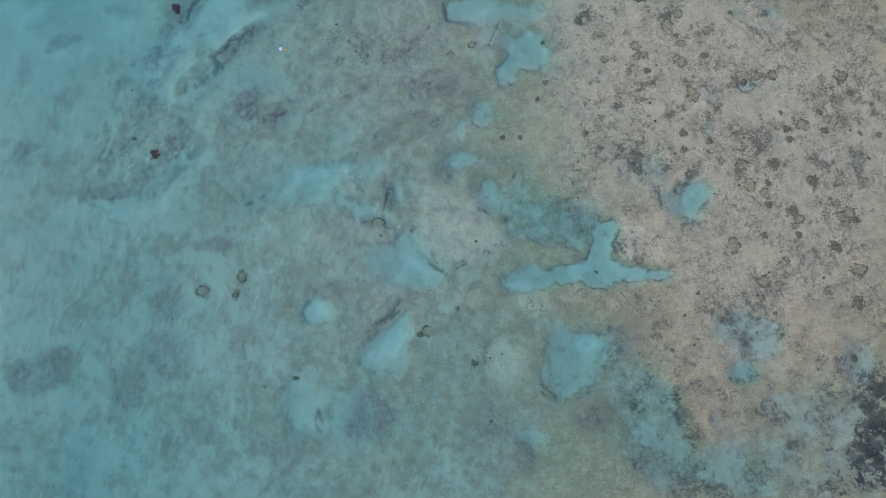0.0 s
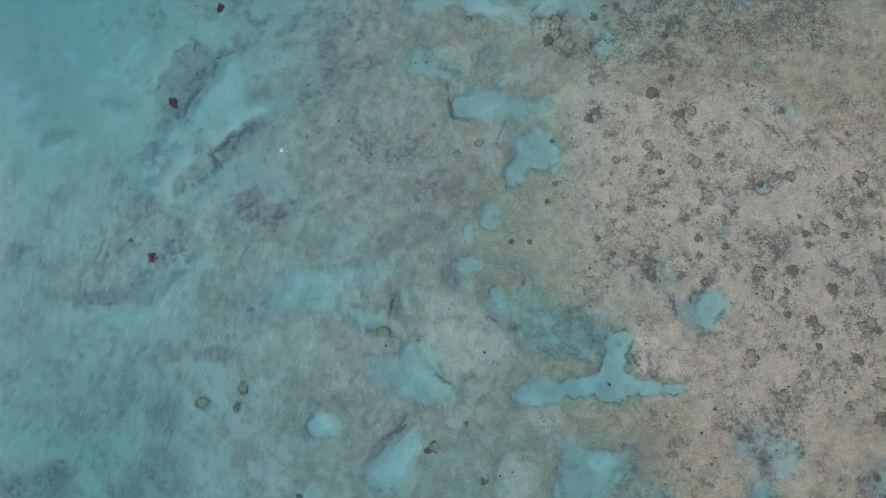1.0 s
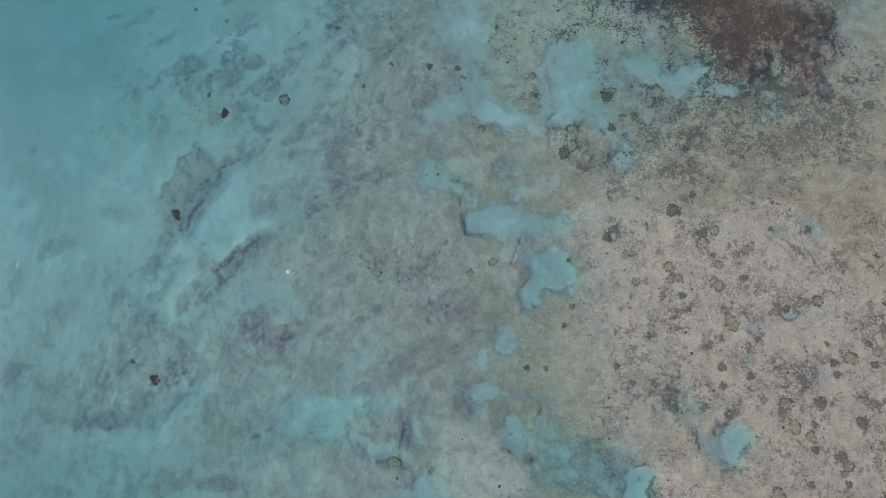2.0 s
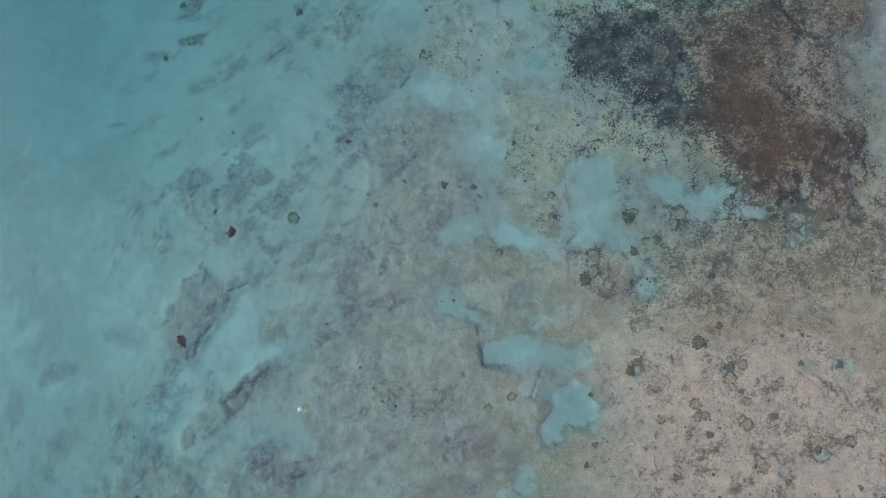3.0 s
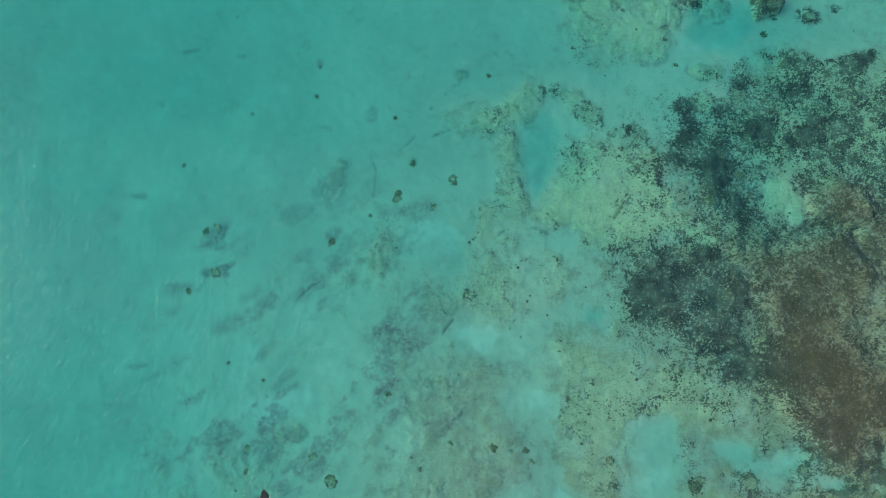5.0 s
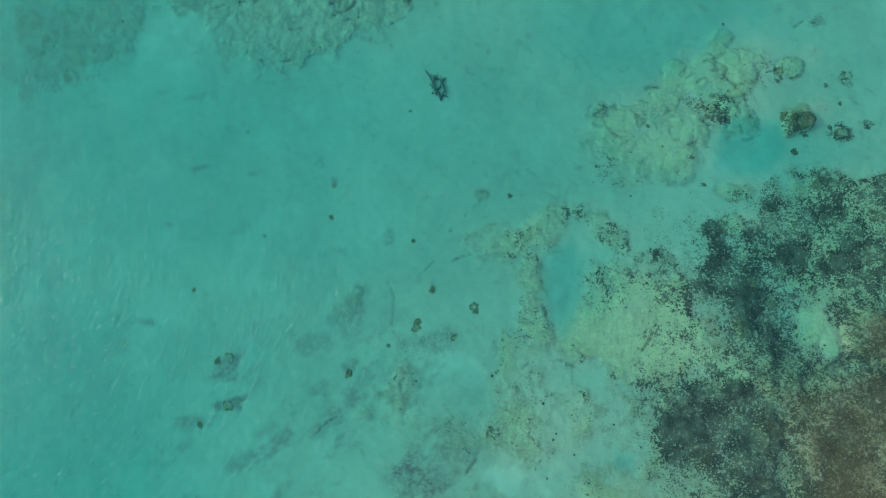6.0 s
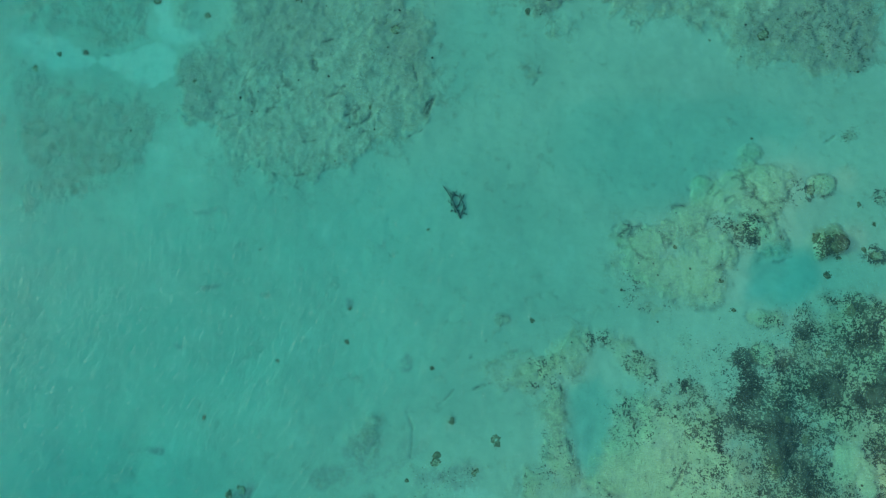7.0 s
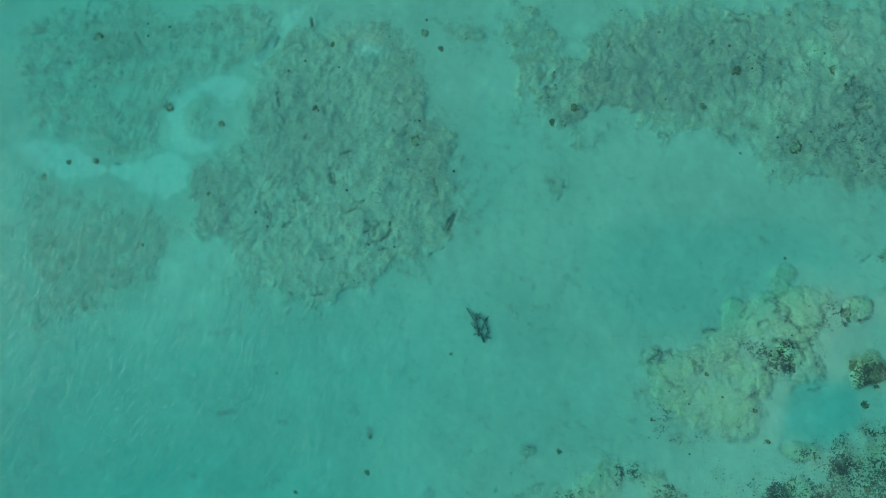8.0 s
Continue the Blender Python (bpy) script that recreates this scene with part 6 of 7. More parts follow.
# creases over the reef: shallow grooves that also get the painted crevice shade
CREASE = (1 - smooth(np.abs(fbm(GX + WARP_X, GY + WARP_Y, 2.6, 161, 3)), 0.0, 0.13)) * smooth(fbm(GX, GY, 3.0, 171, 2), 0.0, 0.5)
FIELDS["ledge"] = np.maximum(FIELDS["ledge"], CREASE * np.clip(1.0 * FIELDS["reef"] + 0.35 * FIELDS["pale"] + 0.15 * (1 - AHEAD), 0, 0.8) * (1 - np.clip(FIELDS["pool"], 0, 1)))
DEPTH = DEPTH - 0.10 * LUMPS - (0.03 + 0.12 * SOFT["reef"]) * ROUGH - 0.07 * STRIAE * SOFT["reef"] - 0.055 * KNOBS * np.clip(SOFT["reef"] + SOFT["pale"], 0, 1) + 0.14 * FIELDS["ledge"] * (1 - 0.5 * LAGOON) - 0.10 * SOFT["speck"] * ROUGH
DEPTH = np.where(NEAR, DEPTH, np.clip(DEPTH, 0.3, 4.0))
DEPTH = np.clip(DEPTH, 0.22, 6.0)
BED = np.minimum(-DEPTH + (1.02 + 0.50 * FLAT) * np.maximum(1 - 1.8 * FALLING, -0.45) * SOFT["pool"] - 0.3 * BASIN * blur(FIELDS["pool"], 5) + 0.78 * FIELDS["deep"] + 0.15 * POCKETS - 0.85 * (0.25 + 0.65 * FALLING) * SOFT["pale"], -0.12)
RIM = np.exp(-((FIELDS["pool"] - 0.35) / 0.22) ** 2) * (FIELDS["pool"] > 0.02) * (1 - 0.5 * LAGOON)
CLUMPS = smooth(fbm(GX, GY, 3.2, 131, 4, 0.6), 0.05, 0.6)
EDGE = np.exp(-((FIELDS["pale"] - 0.4) / 0.2) ** 2) * (FIELDS["pale"] > 0.05) + np.exp(-((FIELDS["reef"] - 0.45) / 0.2) ** 2) * (FIELDS["reef"] > 0.05) * AHEAD
EDGE = np.clip(EDGE, 0, 1) * smooth(ROUGH, -0.1, 0.5) * smooth(GX, -12, 6)
BROKEN = fbm(GX, GY, 2.4, 221, 5, 0.66)
FIELDS["speck"] = np.clip(FIELDS["speck"] + 0.28 * BROKEN * smooth(FIELDS["speck"], 0.1, 0.6), 0, 1.2)
CRUSTS = 1 - smooth(np.abs(fbm(GX + 0.3 * WARP_X, GY + 0.3 * WARP_Y, 1.7, 261, 3, 0.6)), 0.0, 0.45)
SPECK = np.clip(FIELDS["speck"] * (1 - 0.25 * FLAT) + FIELDS["crust"] * (0.34 + 0.60 * (CRUSTS - 0.35)) + 0.36 * EDGE + 0.22 * FIELDS["pale"] * AHEAD * smooth(ROUGH + 0.7 * CRUSTS, 0.2, 1.0) + 0.10 * CLUMPS * FLAT + 0.5 * POCKETS * (1 - POCKETS) + 0.35 * RIM * smooth(ROUGH, -0.1, 0.6) + 0.10 * FLAT + (0.02 + 0.30 * smooth(GY, 90, 104) * smooth(STRIAE + ROUGH, -0.1, 0.9)) * FIELDS["reef"] - 0.55 * FIELDS["pool"] - 0.4 * AHEAD * (FIELDS["speck"] + EDGE < 0.05), 0, 1.3) * (1 - smooth(GY, 96, 106) * 0.35)
EDGES = np.exp(-((SANDY - 0.42) / 0.10) ** 2) * smooth(fbm(GX, GY, 5.0, 151, 3), -0.1, 0.5) * (1 - 0.8 * AHEAD)
ALONG, ACROSS = GX * 0.91 + GY * 0.42, GY * 0.91 - GX * 0.42
TUFTS = smooth(fbm(ALONG * 0.55 + 0.4 * WARP_X, ACROSS + 0.4 * WARP_Y, 3.0, 231, 5, 0.64), 0.05, 0.6)
TUFTS = TUFTS * smooth(GX + 3 * RAGGED, -36, -26) * (1 - smooth(GX + 0.15 * GY, 4, 18)) * smooth(GY, 8, 24) * (1 - smooth(GY - 0.3 * GX, 64, 84))
WEEDY = np.clip(FIELDS["weed"] + 0.75 * TUFTS * (1 - 0.6 * np.clip(FIELDS["pool"], 0, 1)) + 0.35 * RIM * smooth(ROUGH, 0, 0.7) + 0.35 * EDGES, 0, 1)


def sheet(name, xs, ys, heights, material):
    nx, ny = len(xs), len(ys)
    gx, gy = np.meshgrid(xs, ys)
    mesh = bpy.data.meshes.new(name)
    mesh.vertices.add(nx * ny)
    mesh.vertices.foreach_set("co", np.stack([gx, gy, heights], -1).astype(np.float32).ravel())
    i = (np.arange(ny - 1)[:, None] * nx + np.arange(nx - 1)[None, :]).ravel()
    quads = np.stack([i, i + 1, i + nx + 1, i + nx], -1)
    mesh.loops.add(quads.size)
    mesh.loops.foreach_set("vertex_index", quads.astype(np.int32).ravel())
    mesh.polygons.add(len(quads))
    mesh.polygons.foreach_set("loop_start", (np.arange(len(quads)) * 4).astype(np.int32))
    mesh.polygons.foreach_set("use_smooth", np.ones(len(quads), dtype=bool))
    mesh.update(calc_edges=True)
    mesh.materials.append(material)
    return new(name, mesh)


def channels(ob, name, layers):
    layer = ob.data.attributes.new(name, "FLOAT_COLOR", "POINT")
    layer.data.foreach_set("color", np.stack(layers, -1).astype(np.float32).ravel())


ground = sheet("ground", XS, YS, BED, SEABED)
channels(ground, "cover", (SANDY, FIELDS["pale"] * (1 - 0.3 * FIELDS["pool"]), WEEDY, FIELDS["reef"]))
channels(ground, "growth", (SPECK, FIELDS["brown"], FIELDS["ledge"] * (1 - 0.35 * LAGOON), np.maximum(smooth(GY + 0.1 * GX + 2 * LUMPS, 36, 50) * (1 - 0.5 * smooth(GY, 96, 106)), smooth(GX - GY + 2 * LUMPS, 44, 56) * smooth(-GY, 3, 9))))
shoal = ground.data.attributes.new("shoal", "FLOAT", "POINT")
shoal.data.foreach_set("value", np.clip(FLAT + 0.25 * smooth(GX, -18, 6), 0, 1).astype(np.float32).ravel())
tagged(ground, "pale sand, grey coral rock and dark growth of a shallow lagoon bed", "seabed", kind="structure")

# ---- the water's surface ----
WX, WY = XS[::3], YS[::3]
SURFACE = 0.03 * fbm(GX[::3, ::3], GY[::3, ::3], 6.0, 111, 3)
water = sheet("water", WX, WY, SURFACE, WATER)
layer = water.data.attributes.new("depth", "FLOAT", "POINT")
layer.data.foreach_set("value", DEPTH[::3, ::3].astype(np.float32).ravel())
tagged(water, "clear turquoise lagoon water with small wind ripples", "water", kind="structure")


def bed(x, y):
    """The height of the seabed at a place."""
    i, j = int(np.searchsorted(XS, x)), int(np.searchsorted(YS, y))
    return float(BED[j, i])


# ---- coral heads ----
def lump_mesh(name, seed, material, ring=False):
    """A low clump of coral about one metre in radius; those that died back in the middle leave a ragged living ring."""
    rng = random.Random(seed)
    bm = bmesh.new()
    knobs = rng.randint(22, 30) if ring else rng.randint(14, 20)
    shift = Vector((seed * 7.7, seed * 3.1, seed * 5.3))
    for v in bmesh.ops.create_icosphere(bm, subdivisions=3, radius=1.0)["verts"]:
        d = v.co.normalized()
        w = 0.80 * (1 + 0.40 * noise.noise(d * 1.4 + shift) + 0.30 * noise.noise(d * 3.6 + shift) + 0.16 * noise.noise(d * 8 + shift))
        flat = math.hypot(d.x, d.y)
        top = 0.26 if not ring else 0.26 * min(1.0, 0.30 + flat)
        v.co = Vector((d.x * w, d.y * w, max(d.z * top * w, -0.12)))
    dead = ring * rng.uniform(0.55, 0.78)
    gap = rng.uniform(0, 6.28)
    for f in bm.faces:
        c = f.calc_center_median()
        f.material_index = int(math.hypot(c.x, c.y) < dead * (1 + 0.55 * noise.noise(c * 3.0 + shift)))
    for k in range(knobs):
        turn = 6.2832 * (k + rng.uniform(-0.5, 0.5)) / knobs
        if ring and math.cos(turn - gap) > 0.80:
            continue
        out = rng.uniform(0.58, 0.95) if ring else rng.uniform(0.0, 1.0) ** 0.6
        size = rng.uniform(0.07, 0.17) if ring else rng.uniform(0.10, 0.24) * (1.15 - 0.4 * out)
        made = bmesh.ops.create_icosphere(bm, subdivisions=1, radius=1.0)["verts"]
        move = Vector((rng.uniform(0, 50), rng.uniform(0, 50), seed))
        centre = Vector((out * math.cos(turn), out * math.sin(turn), 0))
        for v in made:
            d = v.co.normalized()
            w = 1 + 0.45 * noise.noise(d * 1.7 + move) + 0.25 * noise.noise(d * 4.5 + move)
            v.co = centre + Vector((d.x * w * size * 1.2, d.y * w * size, max(d.z * w * size * 1.1, -0.12)))
    for f in bm.faces:
        f.smooth = True
    mesh = bpy.data.meshes.new(name)
    bm.to_mesh(mesh)
    bm.free()
    mesh.materials.append(material)
    mesh.materials.append(CORAL_DEAD)
    return mesh


LUMPS_DARK = [lump_mesh("coral_head", s, CORAL_DARK, s > 2) for s in range(10)]
LUMPS_RED = [lump_mesh("red_coral_head", s + 20, CORAL_RED) for s in range(2)]


def coral_head(x, y, r, red=False):
    mesh = random.choice(LUMPS_RED if red else LUMPS_DARK if r > 0.45 else LUMPS_DARK[:2])
    ob = new("coral_head", mesh)
    h = r * random.uniform(0.55, 0.78)
    ob.location = (x, y, bed(x, y) - 0.025)
    ob.rotation_euler = (0, 0, random.uniform(0, 6.28))
    ob.scale = (r * random.uniform(0.95, 1.2), r * random.uniform(0.85, 1.1), h)
    place = "sand" if SANDY[int(np.searchsorted(YS, y)), int(np.searchsorted(XS, x))] > 0.5 else "coral rock"
    colour = "red-brown" if red else "dark grey-brown"
    size = "small" if r < 0.25 else "large" if r > 0.6 else "knobbly"
    return tagged(ob, "%s %s coral head standing on %s under water" % (size, colour, place), "coral", group="coral heads on the lagoon bed")


coral_head(-28.2, 20.4, 0.62, red=True)
coral_head(-24.85, 36.5, 0.62, red=True)
coral_head(-20.2, 6.3, 0.62)
coral_head(-24.4, 5.4, 0.73)
coral_head(-20.9, 4.5, 0.50)
coral_head(-30.4, 22.3, 0.35)
coral_head(-5.9, 9.6, 0.67)
coral_head(14.7, 1.5, 0.33)
coral_head(0.7, 0.0, 0.33)
coral_head(2.3, -10.9, 0.26)
coral_head(-19.1, -4.7, 0.27)
coral_head(-15.9, -4.3, 0.32)
coral_head(-2.5, -1.7, 0.65)
coral_head(2.2, 23.6, 0.23)
coral_head(6.2, 26.7, 0.47)
coral_head(1.5, -5.3, 0.43)
coral_head(-3.2, -2.0, 0.43)
coral_head(22.6, 23.7, 0.58)
coral_head(23.2, 22.6, 0.52)
coral_head(19.3, 22.9, 0.52)
coral_head(21.3, 21.1, 0.46)
coral_head(23.5, 19.5, 0.46)
coral_head(24.5, 15.9, 0.40)
coral_head(20.3, 10.8, 0.45)
coral_head(26.2, 25.5, 0.70)
coral_head(27.6, 26.5, 0.58)
coral_head(36.2, 25.2, 0.58)
coral_head(30.1, 24.3, 0.52)
coral_head(32.8, 25.9, 0.46)
coral_head(19.3, 25.3, 0.35)
coral_head(26.8, 21.3, 0.57)
coral_head(32.5, 18.3, 0.57)
coral_head(33.8, 18.7, 0.51)
coral_head(35.4, 14.5, 0.34)
coral_head(35.6, 12.8, 0.45)
coral_head(35.6, 11.7, 0.56)
coral_head(39.1, 14.0, 0.45)
coral_head(42.5, 11.3, 0.33)
coral_head(44.3, 10.9, 0.39)
coral_head(44.4, 14.0, 0.34)
coral_head(45.4, 11.7, 0.50)
coral_head(42.6, 15.5, 0.45)
coral_head(41.8, 16.7, 0.34)
coral_head(38.7, 3.5, 0.65)
coral_head(39.9, 2.9, 0.49)
coral_head(27.8, 2.2, 0.76)
coral_head(32.2, -0.3, 0.65)
coral_head(29.9, -1.6, 0.70)
coral_head(37.4, 0.6, 0.65)
coral_head(39.0, -1.8, 0.86)
coral_head(38.1, -4.8, 0.75)
coral_head(34.6, 3.8, 0.55)
coral_head(30.7, 7.8, 0.66)
coral_head(31.9, 6.8, 0.55)
coral_head(29.9, 9.4, 0.45)
coral_head(38.9, 6.5, 0.33)
coral_head(37.1, 9.5, 0.28)
coral_head(38.0, 5.3, 0.27)
coral_head(42.8, 8.6, 0.28)
coral_head(47.4, 23.9, 0.40)
coral_head(46.3, 22.0, 0.40)
coral_head(41.9, 21.8, 0.34)
coral_head(29.2, 21.6, 0.52)
coral_head(13.0, 21.3, 0.40)
coral_head(11.9, 19.7, 0.34)
coral_head(13.5, 25.9, 0.29)
coral_head(22.6, -6.0, 0.21)
coral_head(26.9, -13.6, 0.36)
coral_head(15.6, -11.2, 0.42)
coral_head(36.4, -9.8, 0.53)
coral_head(20.1, -6.7, 0.27)
coral_head(27.8, 12.7, 0.45)
coral_head(25.1, 12.2, 0.45)
coral_head(17.1, 13.7, 0.39)
coral_head(16.0, 15.4, 0.40)
coral_head(7.8, 16.3, 0.40)
coral_head(9.5, 16.1, 0.34)
coral_head(6.7, 8.0, 0.33)
coral_head(23.6, -1.8, 0.27)
coral_head(30.3, -4.7, 0.32)
coral_head(39.2, 12.1, 0.45)
coral_head(34.2, 2.2, 0.44)
coral_head(30.9, 2.7, 0.44)
coral_head(-18.9, 46.5, 0.62, red=True)
coral_head(-20.5, 48.9, 0.36)
coral_head(-20.1, 50.9, 0.54)
coral_head(-12.5, 47.0, 0.66)
coral_head(-13.9, 49.3, 0.54)
coral_head(-4.0, 46.9, 0.36)
coral_head(2.2, 36.4, 0.29)
coral_head(3.1, 47.8, 0.47)
coral_head(-4.7, 48.1, 0.24)
coral_head(-0.8, 48.8, 0.24)
coral_head(-21.7, 47.4, 0.24)
coral_head(6.1, 45.9, 0.47)
coral_head(24.2, 29.0, 0.78)
coral_head(33.6, 28.2, 0.39)
coral_head(31.8, 28.5, 0.28)
coral_head(27.2, 23.3, 0.49)
coral_head(18.4, 28.1, 0.50)
coral_head(45.4, 36.3, 0.68)
coral_head(21.1, 30.6, 0.39)
coral_head(26.5, 26.6, 0.66)
coral_head(26.9, 24.2, 0.38)
coral_head(17.4, 27.5, 0.45)
coral_head(30.6, 24.5, 0.49)
coral_head(3.9, 26.0, 0.50)
coral_head(42.2, 25.0, 0.33)
coral_head(31.7, 33.1, 0.45)
coral_head(38.9, 39.1, 0.80)
coral_head(36.1, 38.6, 0.68)
coral_head(25.3, 41.2, 0.92)
coral_head(20.4, 41.7, 0.81)
coral_head(24.2, 37.4, 0.57)
coral_head(16.3, 38.6, 0.69)
coral_head(15.0, 36.4, 0.68)
coral_head(13.3, 45.0, 0.53)
coral_head(7.2, 40.1, 0.58)
coral_head(26.6, 34.8, 0.51)
coral_head(21.6, 39.0, 0.57)
coral_head(25.6, 32.9, 0.51)
coral_head(-21.3, 59.3, 0.29)
coral_head(-17.9, 57.1, 0.28)
coral_head(-17.7, 55.6, 0.17)
coral_head(7.4, 57.2, 0.22)
coral_head(-3.2, 68.4, 0.17)
coral_head(-9.5, 69.4, 0.52)
coral_head(-21.7, 68.4, 0.58)
coral_head(-24.7, 67.0, 0.41)
coral_head(-22.2, 72.8, 0.47)
coral_head(-6.0, 53.9, 0.39)
coral_head(5.8, 47.2, 0.44)
coral_head(-5.2, 71.5, 0.29)
coral_head(-2.0, 73.2, 0.47)
coral_head(1.3, 71.1, 0.47)
coral_head(3.7, 73.3, 0.41)
coral_head(22.6, 39.1, 0.53)
coral_head(21.0, 42.1, 0.53)
coral_head(34.1, 28.1, 0.25)
coral_head(1.1, 36.4, 0.21)
coral_head(42.9, 63.7, 0.67)
coral_head(20.2, 38.2, 0.63)
coral_head(15.9, 37.0, 0.74)
coral_head(23.5, 35.8, 0.63)
coral_head(30.2, 41.7, 0.48)
coral_head(28.2, 35.6, 0.52)
coral_head(26.4, 30.2, 0.46)
coral_head(9.1, 84.1, 0.29)
coral_head(-16.0, 84.4, 0.29)
coral_head(-23.9, 80.2, 0.29)
coral_head(-9.0, 85.1, 0.35)
coral_head(-8.2, 88.2, 0.29)
coral_head(-0.2, 76.1, 0.40)
coral_head(-21.1, 73.0, 0.51)
coral_head(-16.2, 65.7, 0.22)
coral_head(-2.3, 72.6, 0.51)
coral_head(20.9, 81.9, 0.23)
coral_head(43.7, 75.5, 0.50)
coral_head(30.1, 71.2, 0.44)
coral_head(35.9, 76.2, 0.45)
coral_head(31.6, 69.2, 0.55)
coral_head(28.1, 67.4, 0.49)
coral_head(0.7, 94.6, 0.28)
coral_head(-7.0, 87.6, 0.16)
coral_head(-9.0, 86.7, 0.11)
coral_head(34.3, 98.1, 0.22)
coral_head(38.9, 86.1, 0.63)
coral_head(37.8, 87.1, 0.53)
coral_head(42.9, 84.6, 0.58)
coral_head(38.6, 91.9, 0.48)
coral_head(39.4, 84.9, 0.47)
coral_head(42.0, 85.3, 0.42)
coral_head(22.9, 82.8, 0.16)
coral_head(25.5, 90.4, 0.16)
coral_head(24.2, 88.7, 0.22)
coral_head(25.7, 86.8, 0.11)
coral_head(-1.2, 81.3, 0.27)
coral_head(26.2, 84.2, 0.16)
coral_head(27.7, 84.7, 0.32)
coral_head(28.3, 81.6, 0.42)
coral_head(42.9, 89.6, 0.32)
coral_head(43.7, 87.5, 0.26)
coral_head(37.9, 83.5, 0.42)
coral_head(39.1, 79.8, 0.62)
coral_head(-3.0, 108.2, 0.35)
coral_head(-21.0, 114.5, 0.24)
coral_head(3.6, 73.8, 0.47)
coral_head(-18.9, 121.6, 0.52)
coral_head(0.9, 116.1, 0.56)
coral_head(-8.8, 121.4, 0.40)
coral_head(-24.2, 124.7, 0.52)
coral_head(4.2, 129.0, 0.23)
coral_head(3.7, 127.6, 0.52)
coral_head(-7.8, 131.0, 0.41)
coral_head(-5.9, 128.0, 0.35)
coral_head(-31.4, 134.3, 0.60)
coral_head(-33.0, 120.5, 0.40)
coral_head(-38.8, 119.7, 0.52)
coral_head(-35.9, 121.0, 0.35)
coral_head(17.4, 116.6, 0.50)
coral_head(14.9, 115.6, 0.39)
coral_head(32.7, 109.1, 0.22)
coral_head(29.6, 103.2, 0.16)
coral_head(10.3, 113.7, 0.11)
coral_head(34.3, 117.6, 0.55)
coral_head(38.1, 108.7, 0.75)
coral_head(44.0, 115.8, 0.54)
coral_head(38.2, 118.1, 0.50)
coral_head(5.1, 125.5, 0.34)
coral_head(-16.4, 95.6, 0.21)
coral_head(30.2, 114.5, 0.38)
coral_head(43.4, 106.1, 0.64)
coral_head(22.5, 22.6, 0.50)
coral_head(32.6, 19.0, 0.77)
coral_head(35.5, 18.5, 0.66)
coral_head(27.3, 17.6, 0.77)
coral_head(29.2, 15.9, 0.44)
coral_head(37.2, 13.0, 0.76)
coral_head(39.7, 13.2, 0.49)
coral_head(25.4, 14.0, 0.49)
coral_head(30.4, 9.9, 0.75)
coral_head(33.5, 9.4, 0.75)
coral_head(36.8, 7.3, 0.64)
coral_head(34.2, 4.5, 0.63)
coral_head(34.1, 3.2, 0.47)
coral_head(39.4, 3.7, 0.74)
coral_head(32.0, 5.6, 0.42)
coral_head(32.5, 7.7, 0.43)
coral_head(40.2, 17.4, 0.49)
coral_head(42.1, 17.4, 0.76)
coral_head(23.2, 20.9, 0.44)


# ---- rubble: loose dark stones, thick where coral grows ----
def rubble():
    rng = np.random.default_rng(5)
    count = 60000
    x, y = rng.uniform(-48, 54, count), rng.uniform(-28, 142, count)
    i, j = np.searchsorted(XS, x), np.searchsorted(YS, y)
    thick = np.clip(SPECK[j, i], 0, 1) ** 1.5 * 0.16 * (1 - 0.75 * smooth(GY[j, i], 96, 106)) + 0.02 * FIELDS["reef"][j, i] + 0.04 * FIELDS["pale"][j, i] + 0.04 * EDGE[j, i]
    keep = rng.random(count) < thick
    x, y, i, j = x[keep], y[keep], i[keep], j[keep]
    m = len(x)
    r = rng.uniform(0.05, 0.13, m) * rng.choice((1.0, 1.0, 1.5), m)
    base = np.array([(1, 0, 0), (0.4, 0.9, 0), (-0.7, 0.7, 0), (-0.9, -0.3, 0), (0.1, -1, 0), (0.75, -0.7, 0), (0.2, 0.3, 0.8), (-0.3, -0.2, 0.75)])
    tris = np.array([(0, 1, 6), (1, 2, 6), (2, 7, 6), (2, 3, 7), (3, 4, 7), (4, 5, 7), (5, 0, 6), (5, 6, 7)])
    turn = rng.uniform(0, 6.28, m)
    c, s = np.cos(turn)[:, None], np.sin(turn)[:, None]
    jit = rng.uniform(0.75, 1.25, (m, 8))
    bx, by, bz = base[:, 0] * jit, base[:, 1] * jit, base[:, 2] * jit
    co = np.stack([x[:, None] + r[:, None] * (bx * c - by * s), y[:, None] + r[:, None] * (bx * s + by * c),
                   BED[j, i][:, None] - 0.03 + r[:, None] * bz], -1).reshape(-1, 3)
    faces = (np.arange(m)[:, None, None] * 8 + tris[None]).reshape(-1, 3)
    mesh = bpy.data.meshes.new("rubble")
    mesh.from_pydata(co.tolist(), [], faces.tolist())
    mesh.materials.append(RUBBLE)
    tagged(new("rubble", mesh), "loose dark coral rubble strewn over the reef flat", "rubble", kind="stuff")


rubble()


# ---- small things ----
def part(name, bm, material, parent=None, label=""):
    for f in bm.faces:
        f.smooth = True
    mesh = bpy.data.meshes.new(name)
    bm.to_mesh(mesh)
    bm.free()
    mesh.materials.append(material)
    ob = new(name, mesh)
    ob.parent = parent
    return tagged(ob, label) if label else ob


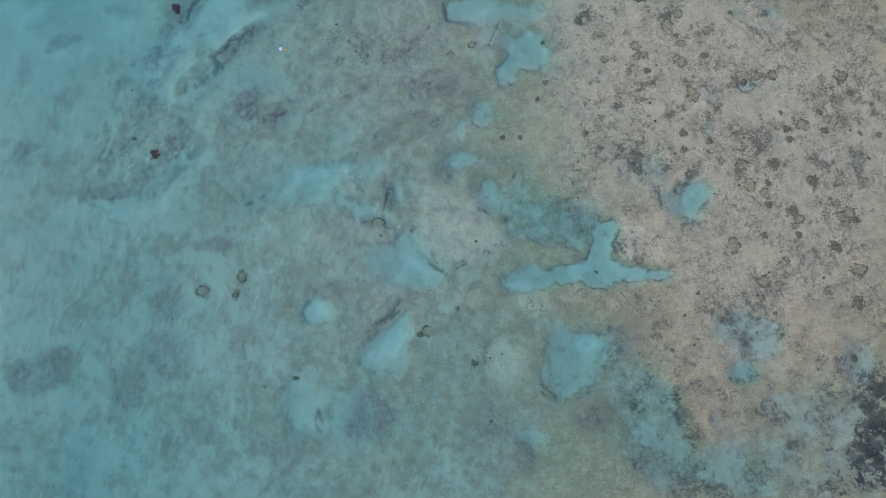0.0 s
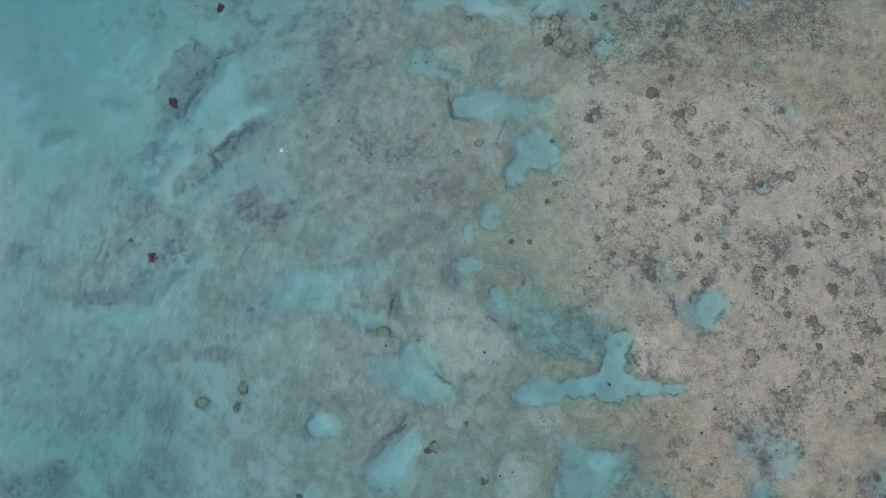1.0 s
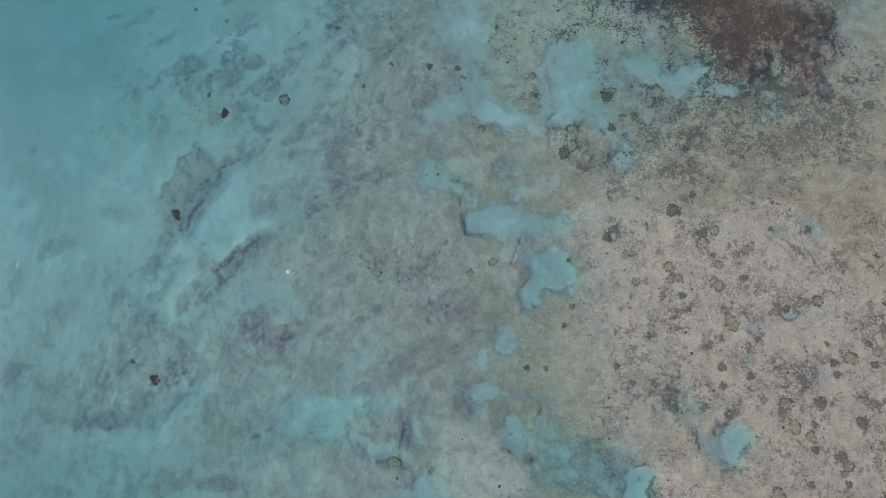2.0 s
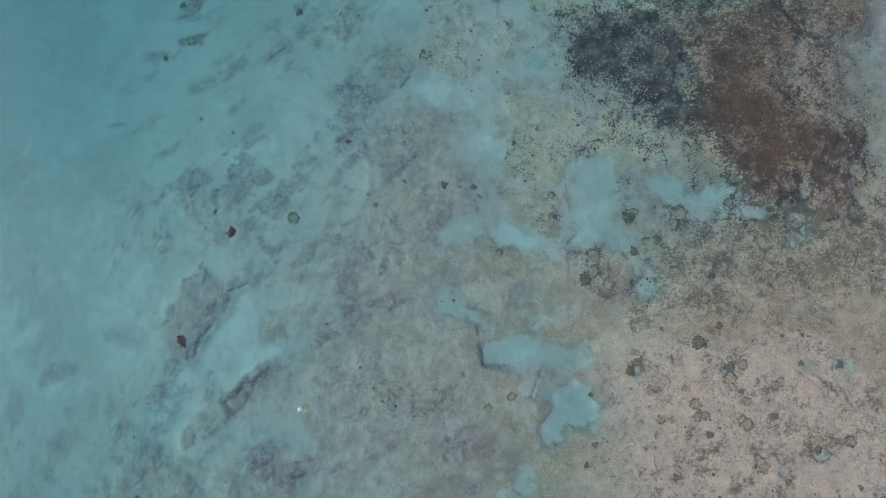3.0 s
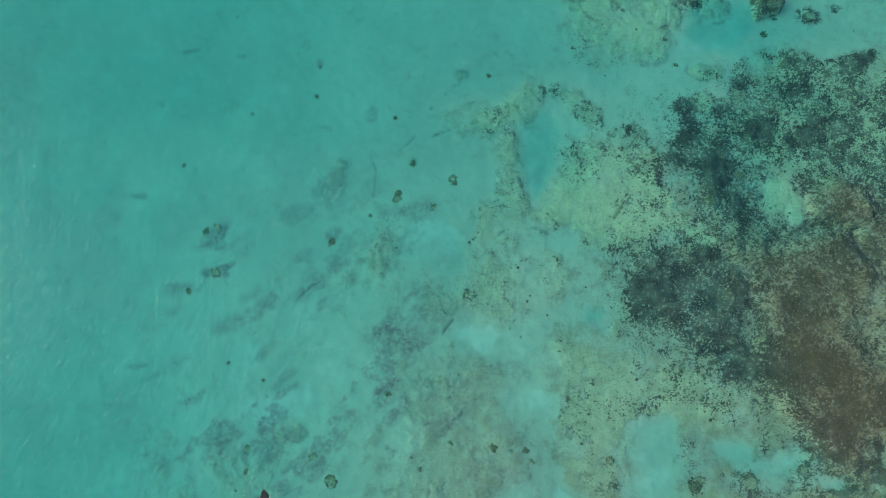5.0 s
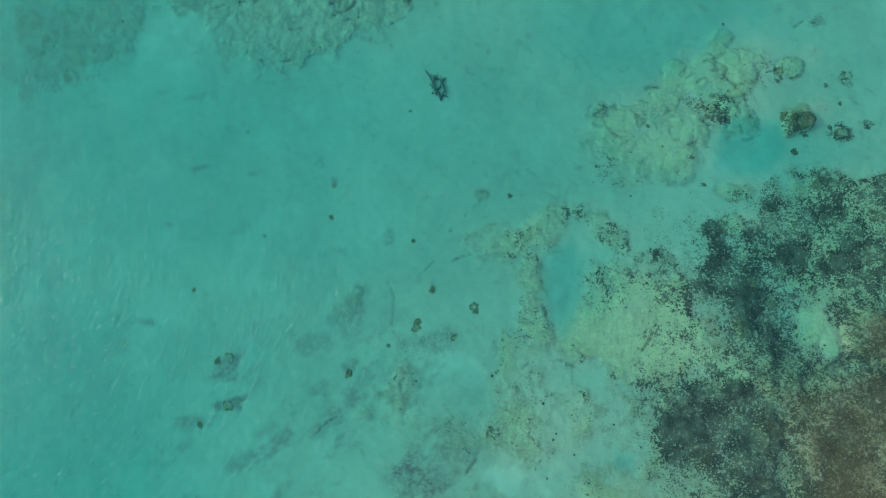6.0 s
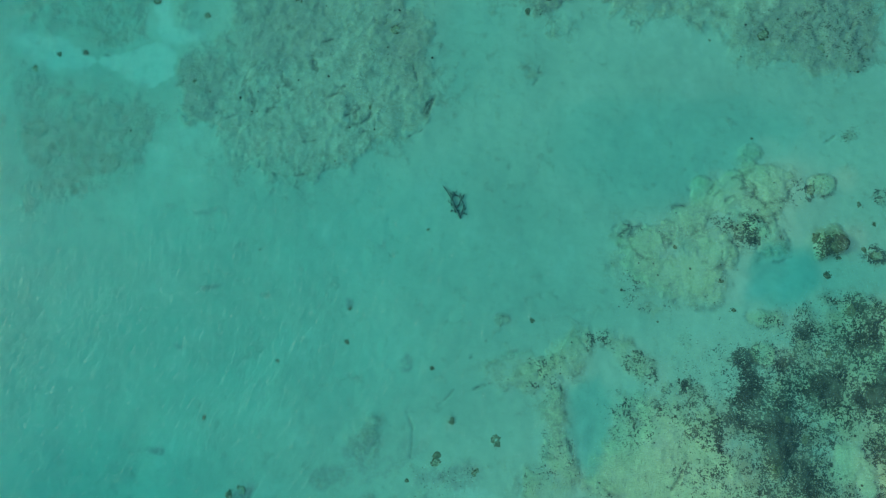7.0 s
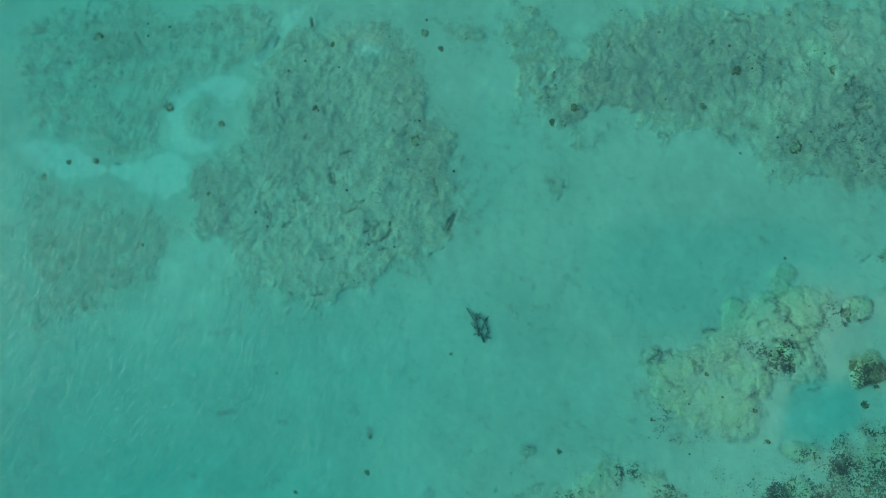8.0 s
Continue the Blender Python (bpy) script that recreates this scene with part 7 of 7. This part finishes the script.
def lathe(rows, n=20):
    """A turned body from (radius, height) rows."""
    bm = bmesh.new()
    rings = [[bm.verts.new((r * math.cos(6.2832 * k / n), r * math.sin(6.2832 * k / n), z)) for k in range(n)] for r, z in rows]
    for a, b in zip(rings, rings[1:]):
        for k in range(n):
            bm.faces.new((a[k], a[(k + 1) % n], b[(k + 1) % n], b[k]))
    bm.faces.new(rings[0][::-1])
    bm.faces.new(rings[-1])
    return bm


def tube(points, radii, n=7):
    """A tapered stick or rope along some points."""
    bm = bmesh.new()
    rings = []
    for k, (p, r) in enumerate(zip(points, radii)):
        p = Vector(p)
        way = (Vector(points[min(k + 1, len(points) - 1)]) - Vector(points[max(k - 1, 0)])).normalized()
        side = way.orthogonal().normalized()
        up = way.cross(side)
        rings.append([bm.verts.new(p + r * (math.cos(6.2832 * i / n) * side + math.sin(6.2832 * i / n) * up)) for i in range(n)])
    for a, b in zip(rings, rings[1:]):
        for i in range(n):
            bm.faces.new((a[i], a[(i + 1) % n], b[(i + 1) % n], b[i]))
    bm.faces.new(rings[0][::-1])
    bm.faces.new(rings[-1])
    bmesh.ops.recalc_face_normals(bm, faces=bm.faces)
    return bm


def mooring_buoy(x, y):
    ob = tagged(new("mooring_buoy"), "round white plastic mooring buoy floating on the water", "buoy")
    ob.location = (x, y, 0)
    ball = [(0.19 * math.sin(math.pi * k / 12) + 0.002, -0.19 * math.cos(math.pi * k / 12) + 0.07) for k in range(13)]
    part("body", lathe(ball), WHITE, ob)
    part("eye", tube([(0.05 * math.cos(v), 0, 0.27 + 0.05 * math.sin(v)) for v in np.linspace(-0.6, 3.74, 10)], [0.014] * 10), ROPE, ob, "grey rope eye")
    part("rope", tube([(0, 0, -0.1), (0.05, 0.02, -0.5), (0.02, 0.05, -1.0), (0.1, 0.1, bed(x, y))], [0.015] * 4), ROPE, ob, "mooring rope down to the seabed")
    return ob


def pickup_float(x, y, bx, by):
    ob = tagged(new("pickup_float"), "small yellow float on a short line beside a buoy", "float")
    ob.location = (x, y, 0)
    body = lathe([(0.02, -0.16), (0.06, -0.14), (0.075, -0.05), (0.075, 0.05), (0.06, 0.14), (0.02, 0.16)], 14)
    bmesh.ops.rotate(body, verts=body.verts, matrix=Matrix.Rotation(radians(90), 3, "Y"))
    part("body", body, YELLOW, ob).location = (0, 0, 0.04)
    part("line", tube([(-0.14, 0, 0.03), (0.5 * (bx - x), 0.5 * (by - y) + 0.04, 0.025), (bx - x + 0.15, by - y, 0.03)], [0.012] * 3), ROPE, ob, "thin floating line")
    return ob


mooring_buoy(-13.3, 28.7)
pickup_float(-12.8, 28.53, -13.3, 28.7)


def sunken_branch(x, y):
    """A dead, waterlogged bough lying on the sand, forked and broken."""
    ob = tagged(new("sunken_branch"), "dark waterlogged tree branch lying on pale sand", "branch")
    z = bed(x, y)
    ob.location = (x, y, z)
    rng = random.Random(4)

    def stick(name, x0, y0, x1, y1, r, label=""):
        pts, n = [], 7
        for k in range(n):
            t = k / (n - 1)
            pts.append((x0 + (x1 - x0) * t + rng.uniform(-0.09, 0.09), y0 + (y1 - y0) * t + rng.uniform(-0.09, 0.09), 0.06 + 0.08 * math.sin(3.1 * t)))
        part(name, tube(pts, [r * (1 - 0.6 * k / (n - 1)) for k in range(n)]), WOOD, ob, label)

    stick("bough", 0.35, -1.9, -0.75, 1.6, 0.11)
    stick("limb", 0.1, -0.9, 1.0, 0.3, 0.095)
    stick("limb", 0.3, -1.7, 0.9, -0.7, 0.09)
    stick("limb", -0.1, -1.3, -0.2, 0.3, 0.08)
    for k in range(18):
        a, b = rng.uniform(-0.4, 0.9), rng.uniform(-1.6, 0.6)
        stick("twig", a, b, a + rng.uniform(-0.5, 0.6), b + rng.uniform(-0.2, 0.6), 0.065)
    return ob


sunken_branch(3.75, 97.1)
